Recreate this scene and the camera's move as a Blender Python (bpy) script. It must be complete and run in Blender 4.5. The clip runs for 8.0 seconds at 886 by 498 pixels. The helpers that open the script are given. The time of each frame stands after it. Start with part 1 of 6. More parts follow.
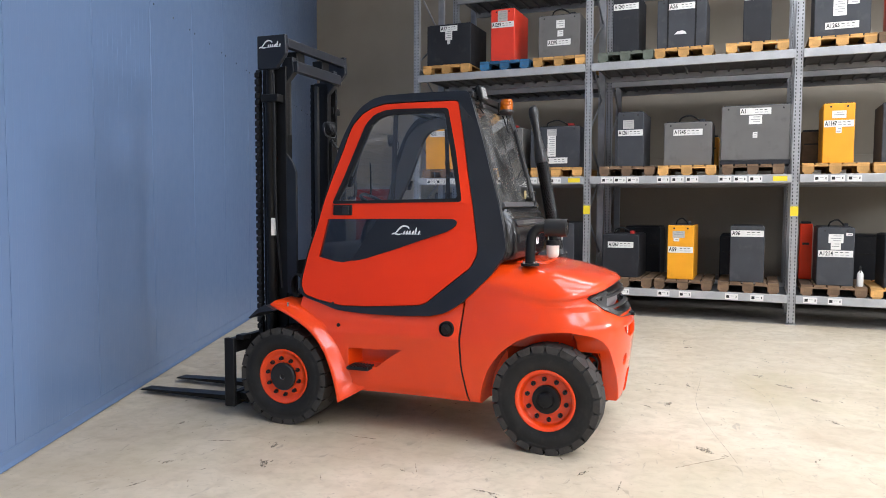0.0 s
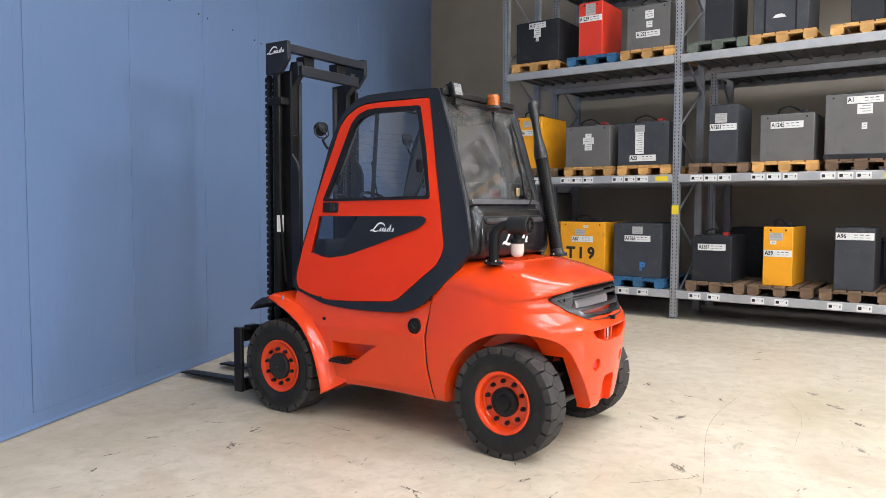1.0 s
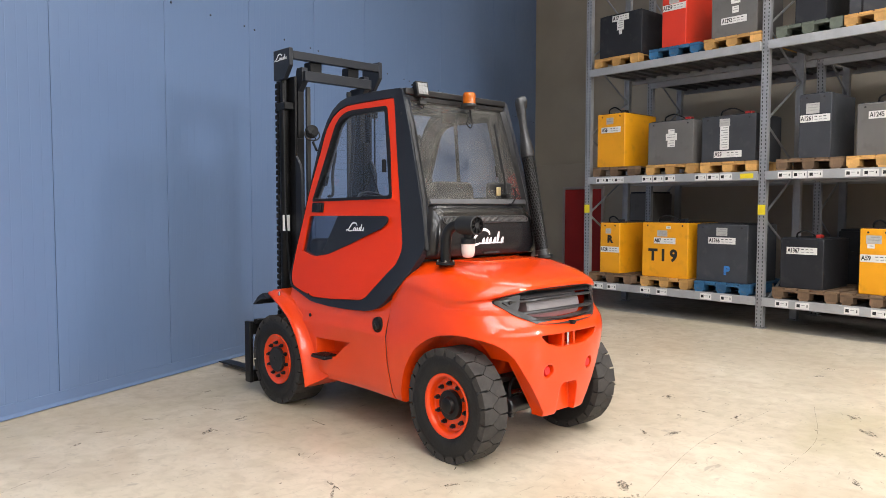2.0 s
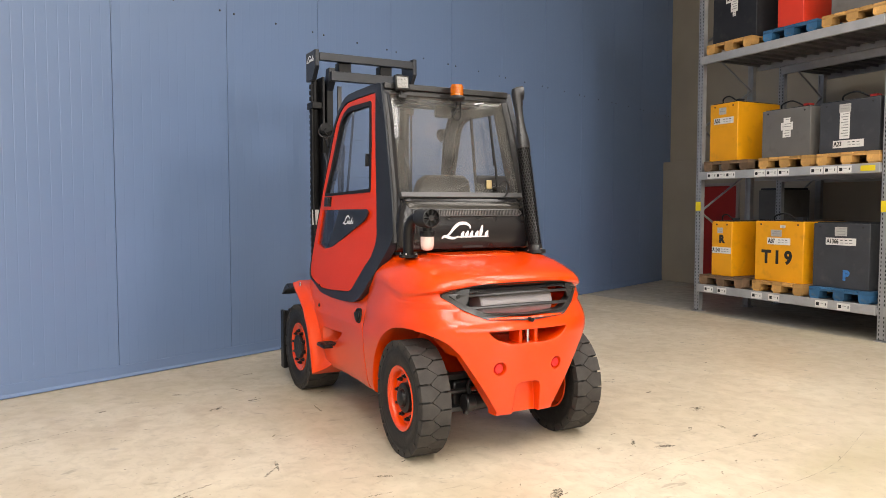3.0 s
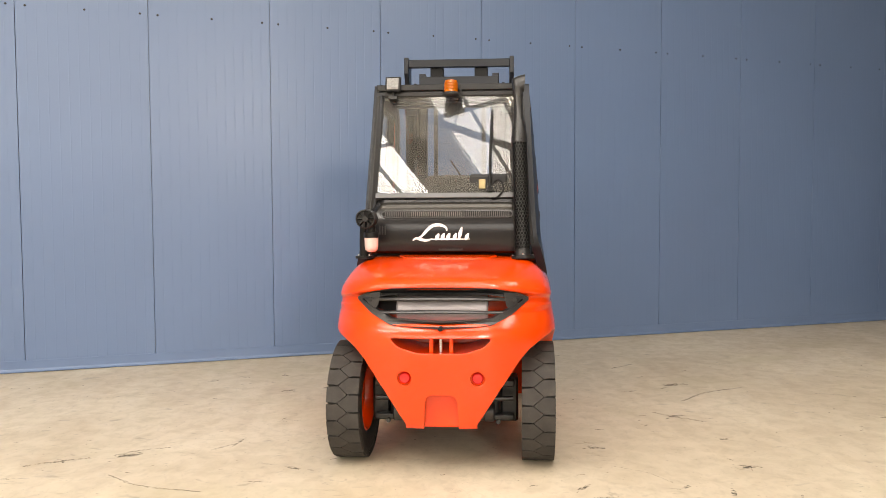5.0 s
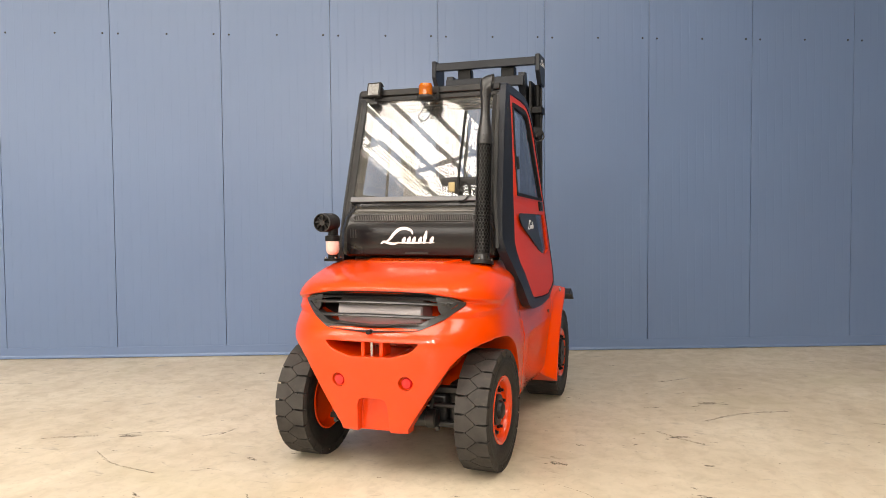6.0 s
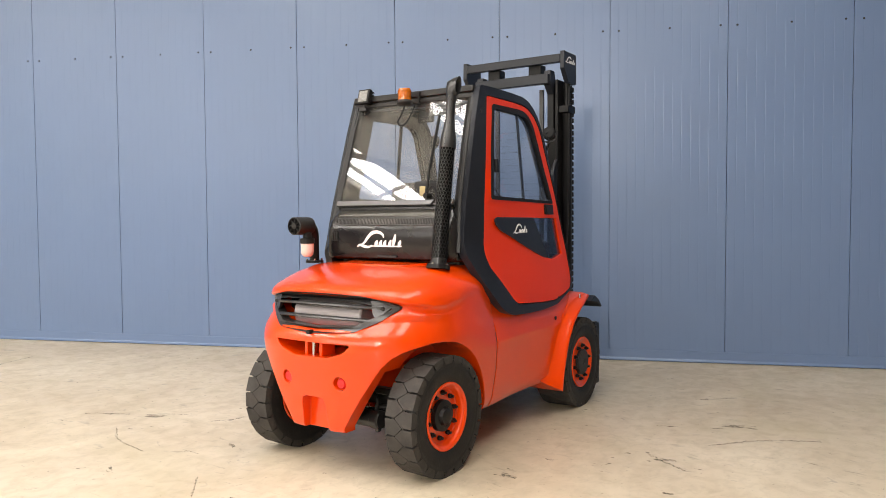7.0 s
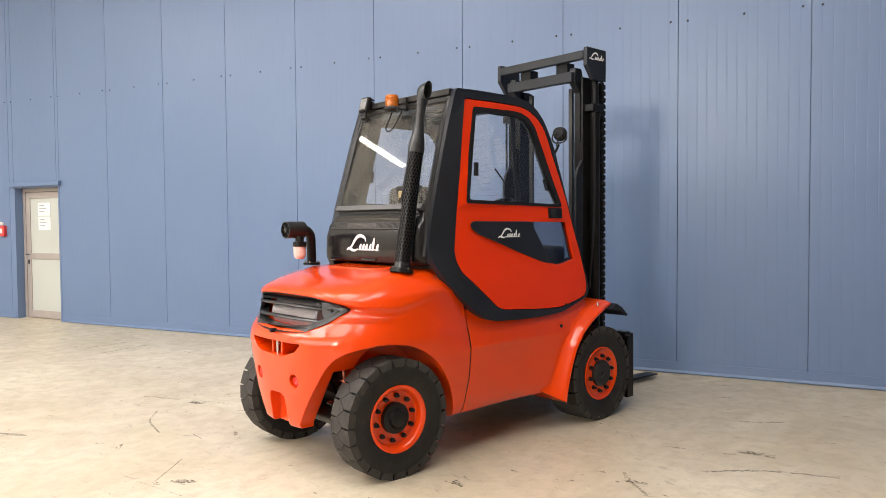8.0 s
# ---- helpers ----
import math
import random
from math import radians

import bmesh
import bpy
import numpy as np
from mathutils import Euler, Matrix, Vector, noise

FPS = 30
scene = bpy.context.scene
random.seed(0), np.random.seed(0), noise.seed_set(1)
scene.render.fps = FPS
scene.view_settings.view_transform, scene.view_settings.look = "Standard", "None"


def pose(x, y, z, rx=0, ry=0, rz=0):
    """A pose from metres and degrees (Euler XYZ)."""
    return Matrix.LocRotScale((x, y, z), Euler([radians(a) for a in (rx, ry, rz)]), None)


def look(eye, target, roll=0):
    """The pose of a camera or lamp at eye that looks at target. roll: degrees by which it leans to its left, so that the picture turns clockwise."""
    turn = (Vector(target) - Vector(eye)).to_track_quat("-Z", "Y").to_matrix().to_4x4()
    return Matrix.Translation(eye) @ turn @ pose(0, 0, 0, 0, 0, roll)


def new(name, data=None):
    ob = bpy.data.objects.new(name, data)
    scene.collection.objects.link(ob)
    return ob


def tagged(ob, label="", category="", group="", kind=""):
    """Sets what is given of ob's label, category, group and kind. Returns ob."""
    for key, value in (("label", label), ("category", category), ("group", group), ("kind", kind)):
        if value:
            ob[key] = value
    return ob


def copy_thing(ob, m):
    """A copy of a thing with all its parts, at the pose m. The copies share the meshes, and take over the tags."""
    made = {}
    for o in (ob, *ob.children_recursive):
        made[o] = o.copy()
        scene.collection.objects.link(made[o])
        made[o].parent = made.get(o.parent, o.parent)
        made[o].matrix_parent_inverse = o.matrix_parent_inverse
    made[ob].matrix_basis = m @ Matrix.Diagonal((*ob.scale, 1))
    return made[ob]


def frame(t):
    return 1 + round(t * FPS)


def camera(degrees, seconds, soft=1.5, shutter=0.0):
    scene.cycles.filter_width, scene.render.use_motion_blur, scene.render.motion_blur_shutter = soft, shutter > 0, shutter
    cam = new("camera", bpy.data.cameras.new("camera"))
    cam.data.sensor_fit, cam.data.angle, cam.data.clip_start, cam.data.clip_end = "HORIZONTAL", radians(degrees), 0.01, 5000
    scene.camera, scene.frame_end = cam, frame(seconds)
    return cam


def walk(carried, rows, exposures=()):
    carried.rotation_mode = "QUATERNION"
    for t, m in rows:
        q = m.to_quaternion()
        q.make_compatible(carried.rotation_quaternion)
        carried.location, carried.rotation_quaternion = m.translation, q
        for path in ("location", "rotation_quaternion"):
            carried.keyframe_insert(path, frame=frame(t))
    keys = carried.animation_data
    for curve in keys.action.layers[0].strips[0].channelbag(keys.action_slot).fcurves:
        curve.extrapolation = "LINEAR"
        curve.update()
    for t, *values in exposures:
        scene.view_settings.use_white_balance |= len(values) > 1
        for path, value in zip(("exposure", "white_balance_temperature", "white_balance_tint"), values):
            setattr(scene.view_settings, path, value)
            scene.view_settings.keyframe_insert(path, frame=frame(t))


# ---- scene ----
cam = camera(62.0, 8.0, soft=0.6)
PATH = [
    (0, (-5.364, -1.141, 1.662), (-3.507, -0.408, 1.539), 0.2),
    (0.5, (-5.1, -1.723, 1.656), (-3.332, -0.797, 1.533), 0.4),
    (1, (-4.701, -2.362, 1.636), (-3.062, -1.222, 1.516), 0.2),
    (1.5, (-4.274, -2.892, 1.647), (-2.765, -1.585, 1.528), 0.1),
    (3, (-2.543, -4.215, 1.577), (-1.618, -2.446, 1.461), 0.0),
    (3.5, (-1.85, -4.473, 1.561), (-1.165, -2.597, 1.45), 0.0),
    (4, (-1.112, -4.612, 1.533), (-0.703, -2.657, 1.429), 0.0),
    (4.5, (-0.362, -4.654, 1.531), (-0.252, -2.66, 1.435), -0.1),
    (6, (1.805, -4.285, 1.537), (1.145, -2.399, 1.449), -0.4),
    (6.5, (2.479, -3.994, 1.553), (1.573, -2.213, 1.467), -0.3),
    (7, (3.119, -3.626, 1.557), (1.997, -1.973, 1.471), -0.3),
    (7.5, (3.691, -3.185, 1.565), (2.366, -1.689, 1.481), -0.4),
    (8, (4.194, -2.681, 1.554), (2.685, -1.371, 1.48), -0.4),
]
# the clip's white balance drifts warmer on the way
TINT = [(0, -0.10, 6020, 10), (1.5, -0.07, 6270, 10), (3, -0.12, 7150, 11), (4.5, -0.13, 7650, 11), (6, -0.15, 7550, 11), (8, -0.06, 6950, 10)]
walk(cam, [(t, look(eye, aim, lean)) for t, eye, aim, lean in PATH], TINT)

# ---------------------------------------------------------------- light
world = bpy.data.worlds.new("sky")
scene.world = world
world.use_nodes = True
wn = world.node_tree
sky = wn.nodes.new("ShaderNodeTexSky")
sky.sky_type, sky.sun_disc = "NISHITA", False
sky.sun_elevation, sky.sun_rotation = radians(38), radians(200)
wn.links.new(sky.outputs[0], wn.nodes["Background"].inputs[0])
wn.nodes["Background"].inputs[1].default_value = 0.1


def skylight(m, sx, sy, watts, col=(0.985, 0.985, 1.0)):
    """Daylight that enters through a roof or wall opening of the hall."""
    data = bpy.data.lights.new("skylight", "AREA")
    data.shape, data.size, data.size_y = "RECTANGLE", sx, sy
    data.energy, data.color = watts, col
    ob = new("skylight", data)
    ob.matrix_world = m
    return ob


HALL_Z = 7.2
ROOFM = pose(0, 0, 0, 0, 0, 22.12)      # the roof runs along the blue wall
# roof openings in that frame: centre u, v, size along u, size along v, watts
# The last two are unseen, added to brighten the left wall and right floor.
ROOF_LIGHTS = [(-0.68, -3.6, 3.5, 6.3, 570), (-4.83, -3.9, 2.57, 6.4, 820), (-9.2, -4.8, 1.3, 4.4, 560), (-13.4, -5.3, 2.4, 3.8, 800), (3.2, -2.9, 1.4, 6.6, 310)]
for lu, lv, su, sv, watts in ROOF_LIGHTS:
    skylight(ROOFM @ pose(lu, lv, HALL_Z + 0.12), su, sv, watts)
# unseen band of high windows in the far wall, added as soft fill light
FILL_BAND = (-3.0, -14.0, 4.6, 14.0, 2.6)
skylight(pose(FILL_BAND[0], FILL_BAND[1] + 0.02, FILL_BAND[2], -90, 0, 180), FILL_BAND[3], FILL_BAND[4], 700)
# bright single window high in the same wall; it throws the soft mast shadow on the blue wall
HIGH = (5.5, -14.0, 5.1, 1.3, 1.4)
skylight(pose(HIGH[0], HIGH[1] + 0.02, HIGH[2], -90, 0, 180), HIGH[3], HIGH[4], 650)

# ---------------------------------------------------------------- materials
MATS = {}


def mat(name, col, rough=0.5, metal=0.0, vary=0.12, scale=6.0, bump=0.0, bscale=60.0, coat=0.0, stain=0.0, scol=(0.1, 0.08, 0.06), per_ob=0.0, spec=0.5, edge=0.0):
    """A surface with two scales of variation: broad stains and fine grain."""
    m = bpy.data.materials.new(name)
    m.use_nodes = True
    nt = m.node_tree
    bs = nt.nodes["Principled BSDF"]
    tc = nt.nodes.new("ShaderNodeTexCoord")

    def noise_tex(s, d):
        n = nt.nodes.new("ShaderNodeTexNoise")
        n.inputs["Scale"].default_value, n.inputs["Detail"].default_value = s, d
        nt.links.new(tc.outputs["Object"], n.inputs["Vector"])
        return n

    big, fine = noise_tex(scale, 4), noise_tex(bscale, 3)
    ramp = nt.nodes.new("ShaderNodeMapRange")
    ramp.inputs["From Min"].default_value, ramp.inputs["From Max"].default_value = 0.3, 0.7
    ramp.inputs["To Min"].default_value, ramp.inputs["To Max"].default_value = 1 - vary, 1 + vary
    nt.links.new(big.outputs[0], ramp.inputs[0])
    hsv = nt.nodes.new("ShaderNodeHueSaturation")
    hsv.inputs["Color"].default_value = (*col, 1)
    nt.links.new(ramp.outputs[0], hsv.inputs["Value"])
    last = hsv.outputs[0]
    if per_ob:
        oi = nt.nodes.new("ShaderNodeObjectInfo")
        r2 = nt.nodes.new("ShaderNodeMapRange")
        r2.inputs["To Min"].default_value, r2.inputs["To Max"].default_value = 1 - per_ob, 1 + per_ob
        nt.links.new(oi.outputs["Random"], r2.inputs[0])
        h2 = nt.nodes.new("ShaderNodeHueSaturation")
        nt.links.new(last, h2.inputs["Color"])
        nt.links.new(r2.outputs[0], h2.inputs["Value"])
        last = h2.outputs[0]
    if stain:
        st = noise_tex(scale * 2.3, 8)
        r3 = nt.nodes.new("ShaderNodeMapRange")
        r3.inputs["From Min"].default_value, r3.inputs["From Max"].default_value = 0.56, 0.74
        r3.inputs["To Max"].default_value = stain
        nt.links.new(st.outputs[0], r3.inputs[0])
        mix = nt.nodes.new("ShaderNodeMix")
        mix.data_type = "RGBA"
        nt.links.new(r3.outputs[0], mix.inputs["Factor"])
        nt.links.new(last, mix.inputs["A"])
        mix.inputs["B"].default_value = (*scol, 1)
        last = mix.outputs["Result"]
    nt.links.new(last, bs.inputs["Base Color"])
    rr = nt.nodes.new("ShaderNodeMapRange")
    rr.inputs["To Min"].default_value, rr.inputs["To Max"].default_value = max(rough - 0.08, 0.02), min(rough + 0.08, 1)
    nt.links.new(fine.outputs[0], rr.inputs[0])
    nt.links.new(rr.outputs[0], bs.inputs["Roughness"])
    bs.inputs["Metallic"].default_value = metal
    bs.inputs["Specular IOR Level"].default_value = spec
    bs.inputs["Coat Weight"].default_value = coat
    bs.inputs["Coat Roughness"].default_value = 0.06
    if edge:
        # worn-round casting edges
        rnd_edge = nt.nodes.new("ShaderNodeBevel")
        rnd_edge.samples = 4
        rnd_edge.inputs["Radius"].default_value = edge
        nt.links.new(rnd_edge.outputs[0], bs.inputs["Normal"])
        nt.links.new(rnd_edge.outputs[0], bs.inputs["Coat Normal"])
    if bump:
        bp = nt.nodes.new("ShaderNodeBump")
        bp.inputs["Strength"].default_value, bp.inputs["Distance"].default_value = bump, 0.004
        if edge:
            nt.links.new(rnd_edge.outputs[0], bp.inputs["Normal"])
            nt.links.new(bp.outputs[0], bs.inputs["Coat Normal"])
        nt.links.new(fine.outputs[0], bp.inputs["Height"])
        nt.links.new(bp.outputs[0], bs.inputs["Normal"])
    MATS[name] = m
    return m


ORANGE = mat("orange_paint", (0.76, 0.051, 0.0016), 0.38, vary=0.05, scale=2, bump=0.13, bscale=150, coat=1.0, spec=0.10, edge=0.012)
REDDOOR = mat("door_paint", (0.76, 0.036, 0.002), 0.40, vary=0.03, scale=2, bump=0.05, bscale=90, coat=0.12, spec=0.25)
GRILLE = mat("gloss_black_grille", (0.026, 0.025, 0.026), 0.30, vary=0.15, scale=6, bump=0.04, bscale=160, spec=0.6)
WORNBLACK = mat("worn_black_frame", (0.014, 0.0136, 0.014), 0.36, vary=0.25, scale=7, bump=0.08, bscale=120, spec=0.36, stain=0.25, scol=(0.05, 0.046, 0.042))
NAVY = mat("dark_frame_paint", (0.0152, 0.0172, 0.0225), 0.36, vary=0.15, scale=3, bump=0.06, bscale=160, spec=0.28)
BLACK = mat("black_paint", (0.0095, 0.0092, 0.0095), 0.36, vary=0.2, scale=5, bump=0.05, bscale=120, spec=0.22)
HOOD = mat("black_hood_plastic", (0.012, 0.0115, 0.0125), 0.18, vary=0.15, scale=4, bump=0.02, bscale=200, spec=0.38)
MASTBLACK = mat("mast_black", (0.0065, 0.0063, 0.0065), 0.45, vary=0.25, scale=6, bump=0.08, bscale=110, spec=0.2)
SATIN = mat("black_satin", (0.014, 0.0135, 0.0135), 0.50, vary=0.2, scale=5, bump=0.1, bscale=150, spec=0.4)
SEAL = mat("rubber_seal", (0.008, 0.008, 0.009), 0.6, vary=0.2, scale=8, spec=0.3)
TYRE = mat("tyre_rubber", (0.013, 0.0125, 0.012), 0.56, vary=0.25, scale=9, bump=0.25, bscale=70, stain=0.22, scol=(0.060, 0.053, 0.046), spec=0.32)
TREAD = mat("worn_tread_rubber", (0.046, 0.042, 0.039), 0.8, vary=0.2, scale=12, bump=0.3, bscale=80, stain=0.3, scol=(0.10, 0.085, 0.07), spec=0.2)
STEEL = mat("galvanised_steel", (0.37, 0.375, 0.385), 0.45, metal=0.55, vary=0.12, scale=7, bump=0.06, bscale=90)
BEAM = mat("rack_beam_steel", (0.40, 0.405, 0.41), 0.5, metal=0.35, vary=0.1, scale=5, bump=0.06, bscale=90, stain=0.2, scol=(0.25, 0.25, 0.26))
DECK = mat("shelf_deck_steel", (0.16, 0.16, 0.165), 0.55, metal=0.4, vary=0.2, scale=6)
CHROME = mat("bright_steel", (0.55, 0.55, 0.56), 0.25, metal=1.0, vary=0.05)
BRASS = mat("brass_bracket", (0.45, 0.36, 0.19), 0.4, metal=0.6, vary=0.1)
DARKMET = mat("dark_axle_metal", (0.012, 0.012, 0.0125), 0.34, metal=0.0, vary=0.3, scale=10, bump=0.2)
EXH = mat("exhaust_metal", (0.015, 0.015, 0.016), 0.30, metal=0.0, vary=0.2, scale=8, bump=0.08)
# near-black that stands in for the shade inside the hood's vent slot
SLOT_SHADE = mat("slot_shade_sheet", (0.010, 0.009, 0.009), 0.8, vary=0.3, scale=12, spec=0.2)
WHITE = mat("white_lettering", (0.80, 0.80, 0.80), 0.45, vary=0.02)
PAPER = mat("paper_label", (0.72, 0.71, 0.68), 0.6, vary=0.05, scale=12)
INK = mat("ink", (0.015, 0.015, 0.015), 0.6, vary=0.05)
GREYINK = mat("grey_print", (0.30, 0.30, 0.29), 0.6, vary=0.1)
LABELGREY = mat("type_plate", (0.42, 0.41, 0.39), 0.5, vary=0.1, scale=20)
YTAG = mat("yellow_tag", (0.78, 0.60, 0.02), 0.5, vary=0.05)
PINK = mat("bowl_plastic", (0.66, 0.53, 0.49), 0.3, vary=0.06)
SEAT = mat("seat_fabric", (0.036, 0.032, 0.030), 0.85, vary=0.2, scale=14, bump=0.15, bscale=220)
CABGREY = mat("cab_lining", (0.066, 0.064, 0.063), 0.65, vary=0.15, bump=0.1)
B_BLACK = mat("battery_black", (0.020, 0.021, 0.025), 0.55, vary=0.15, scale=3, bump=0.08, stain=0.45, scol=(0.055, 0.052, 0.05), spec=0.3)
B_DARK = mat("battery_dark_grey", (0.047, 0.050, 0.057), 0.55, vary=0.12, scale=3, bump=0.08, stain=0.45, scol=(0.09, 0.088, 0.085), spec=0.3)
B_GREY = mat("battery_grey", (0.135, 0.130, 0.124), 0.55, vary=0.08, scale=3, bump=0.06, stain=0.4, scol=(0.08, 0.076, 0.07), spec=0.3)
B_YEL = mat("battery_yellow", (0.82, 0.355, 0.008), 0.45, vary=0.06, scale=3, bump=0.06, stain=0.35, scol=(0.42, 0.20, 0.02))
B_RED = mat("battery_red", (0.70, 0.045, 0.020), 0.4, vary=0.05, scale=3, bump=0.05, stain=0.15, scol=(0.35, 0.03, 0.02))
WOOD = mat("pallet_pine", (0.50, 0.275, 0.085), 0.75, vary=0.25, scale=7, bump=0.3, bscale=50, per_ob=0.28, stain=0.3, scol=(0.22, 0.13, 0.06))
WOOD_OLD = mat("pallet_weathered", (0.16, 0.098, 0.055), 0.85, vary=0.3, scale=7, bump=0.35, bscale=50, per_ob=0.3, stain=0.4, scol=(0.07, 0.05, 0.035))
WOOD_BLUE = mat("pallet_blue", (0.022, 0.105, 0.22), 0.7, vary=0.3, scale=7, bump=0.3, bscale=50, per_ob=0.3, stain=0.55, scol=(0.12, 0.12, 0.11))
WOOD_GREEN = mat("pallet_grey_green", (0.10, 0.115, 0.09), 0.8, vary=0.25, scale=7, bump=0.3, bscale=50, per_ob=0.2)
BLUEWALL = mat("blue_wall_paint", (0.115, 0.175, 0.302), 0.34, vary=0.035, scale=0.6, bump=0.006, bscale=9, spec=0.5, stain=0.06, scol=(0.10, 0.14, 0.25))
GREYWALL = mat("grey_plaster", (0.36, 0.318, 0.255), 0.85, vary=0.07, scale=1.1, bump=0.2, bscale=14)
PLINTH = mat("grey_plinth", (0.35, 0.31, 0.25), 0.8, vary=0.06, scale=1.3, bump=0.15, bscale=14)
HALLWALL = mat("hall_wall", (0.50, 0.47, 0.42), 0.8, vary=0.05, scale=0.8)
ROOF = mat("white_roof_sheet", (0.74, 0.73, 0.70), 0.6, vary=0.04, scale=1.0)
TRUSS = mat("truss_paint", (0.30, 0.30, 0.30), 0.6, vary=0.1)
TAUPE = mat("door_frame_metal", (0.36, 0.32, 0.30), 0.45, metal=0.2, vary=0.05)
FROST = mat("frosted_pane", (0.44, 0.46, 0.43), 0.35, vary=0.04, scale=2)
ALARM = mat("alarm_red", (0.55, 0.03, 0.03), 0.4, vary=0.05)
REDPANEL = mat("red_door_sheet", (0.36, 0.018, 0.014), 0.5, vary=0.08, scale=3)
GREASE = mat("grease", (0.02, 0.02, 0.02), 0.4, vary=0.2)
LENS = mat("reflector_red", (0.66, 0.022, 0.022), 0.18, vary=0.05, bump=0.3, bscale=180)


def clear(name, col, rough=0.0, ior=1.5, dust=0.0):
    """Thin tinted pane: mostly see-through, with a real gloss."""
    m = bpy.data.materials.new(name)
    m.use_nodes = True
    nt = m.node_tree
    nt.nodes.clear()
    out = nt.nodes.new("ShaderNodeOutputMaterial")
    tr, gl, fr, pw, mr, mx = [nt.nodes.new("ShaderNode" + k) for k in ("BsdfTransparent", "BsdfGlossy", "LayerWeight", "Math", "MapRange", "MixShader")]
    tr.inputs[0].default_value = (*col, 1)
    gl.inputs["Roughness"].default_value = rough
    fr.inputs["Blend"].default_value = 0.5
    pw.operation = "POWER"
    pw.inputs[1].default_value = 5.0
    mr.inputs["To Min"].default_value = ((ior - 1) / (ior + 1)) ** 2
    nt.links.new(fr.outputs["Facing"], pw.inputs[0])
    nt.links.new(pw.outputs[0], mr.inputs[0])
    nt.links.new(mr.outputs[0], mx.inputs[0])
    nt.links.new(tr.outputs[0], mx.inputs[1])
    nt.links.new(gl.outputs[0], mx.inputs[2])
    last = mx.outputs[0]
    # Pale film: some dust, plus a painted veil for the reflected hall.
    if dust:
        tc, nz, mp, df, m2 = [nt.nodes.new("ShaderNode" + k) for k in ("TexCoord", "TexNoise", "MapRange", "BsdfDiffuse", "MixShader")]
        nz.inputs["Scale"].default_value, nz.inputs["Detail"].default_value, nz.inputs["Distortion"].default_value = 5.0, 8, 0.8
        mp.inputs["From Min"].default_value, mp.inputs["From Max"].default_value = 0.3, 0.75
        mp.inputs["To Min"].default_value, mp.inputs["To Max"].default_value = dust * 0.3, dust * 1.7
        df.inputs[0].default_value = (0.60, 0.58, 0.54, 1)
        nt.links.new(tc.outputs["Object"], nz.inputs["Vector"])
        nt.links.new(nz.outputs[0], mp.inputs[0])
        nt.links.new(mp.outputs[0], m2.inputs[0])
        nt.links.new(last, m2.inputs[1])
        nt.links.new(df.outputs[0], m2.inputs[2])
        last = m2.outputs[0]
    nt.links.new(last, out.inputs[0])
    MATS[name] = m
    return m


GLASS = clear("cab_glass", (0.988, 0.99, 0.992), 0.01, ior=1.5)
SMOKED = clear("smoked_glass", (0.60, 0.63, 0.68), 0.01, ior=1.5)
# The rear pane's film also lifts it like haze from the lit hall's reflection.
REARGLASS = clear("rear_glass", (0.955, 0.955, 0.95), 0.012, ior=1.56, dust=0.04)


def glow(name, col, strength):
    m = bpy.data.materials.new(name)
    m.use_nodes = True
    bs = m.node_tree.nodes["Principled BSDF"]
    bs.inputs["Base Color"].default_value = (*col, 1)
    bs.inputs["Emission Color"].default_value = (*col, 1)
    bs.inputs["Emission Strength"].default_value = strength
    return m


TUBE = glow("fluorescent_tube", (1.0, 0.97, 0.90), 15.0)


def amber_mat():
    m = bpy.data.materials.new("amber_lens")
    m.use_nodes = True
    bs = m.node_tree.nodes["Principled BSDF"]
    bs.inputs["Base Color"].default_value = (0.58, 0.14, 0.004, 1)
    bs.inputs["Roughness"].default_value = 0.15
    bs.inputs["Transmission Weight"].default_value = 0.35
    return m


AMBER = amber_mat()


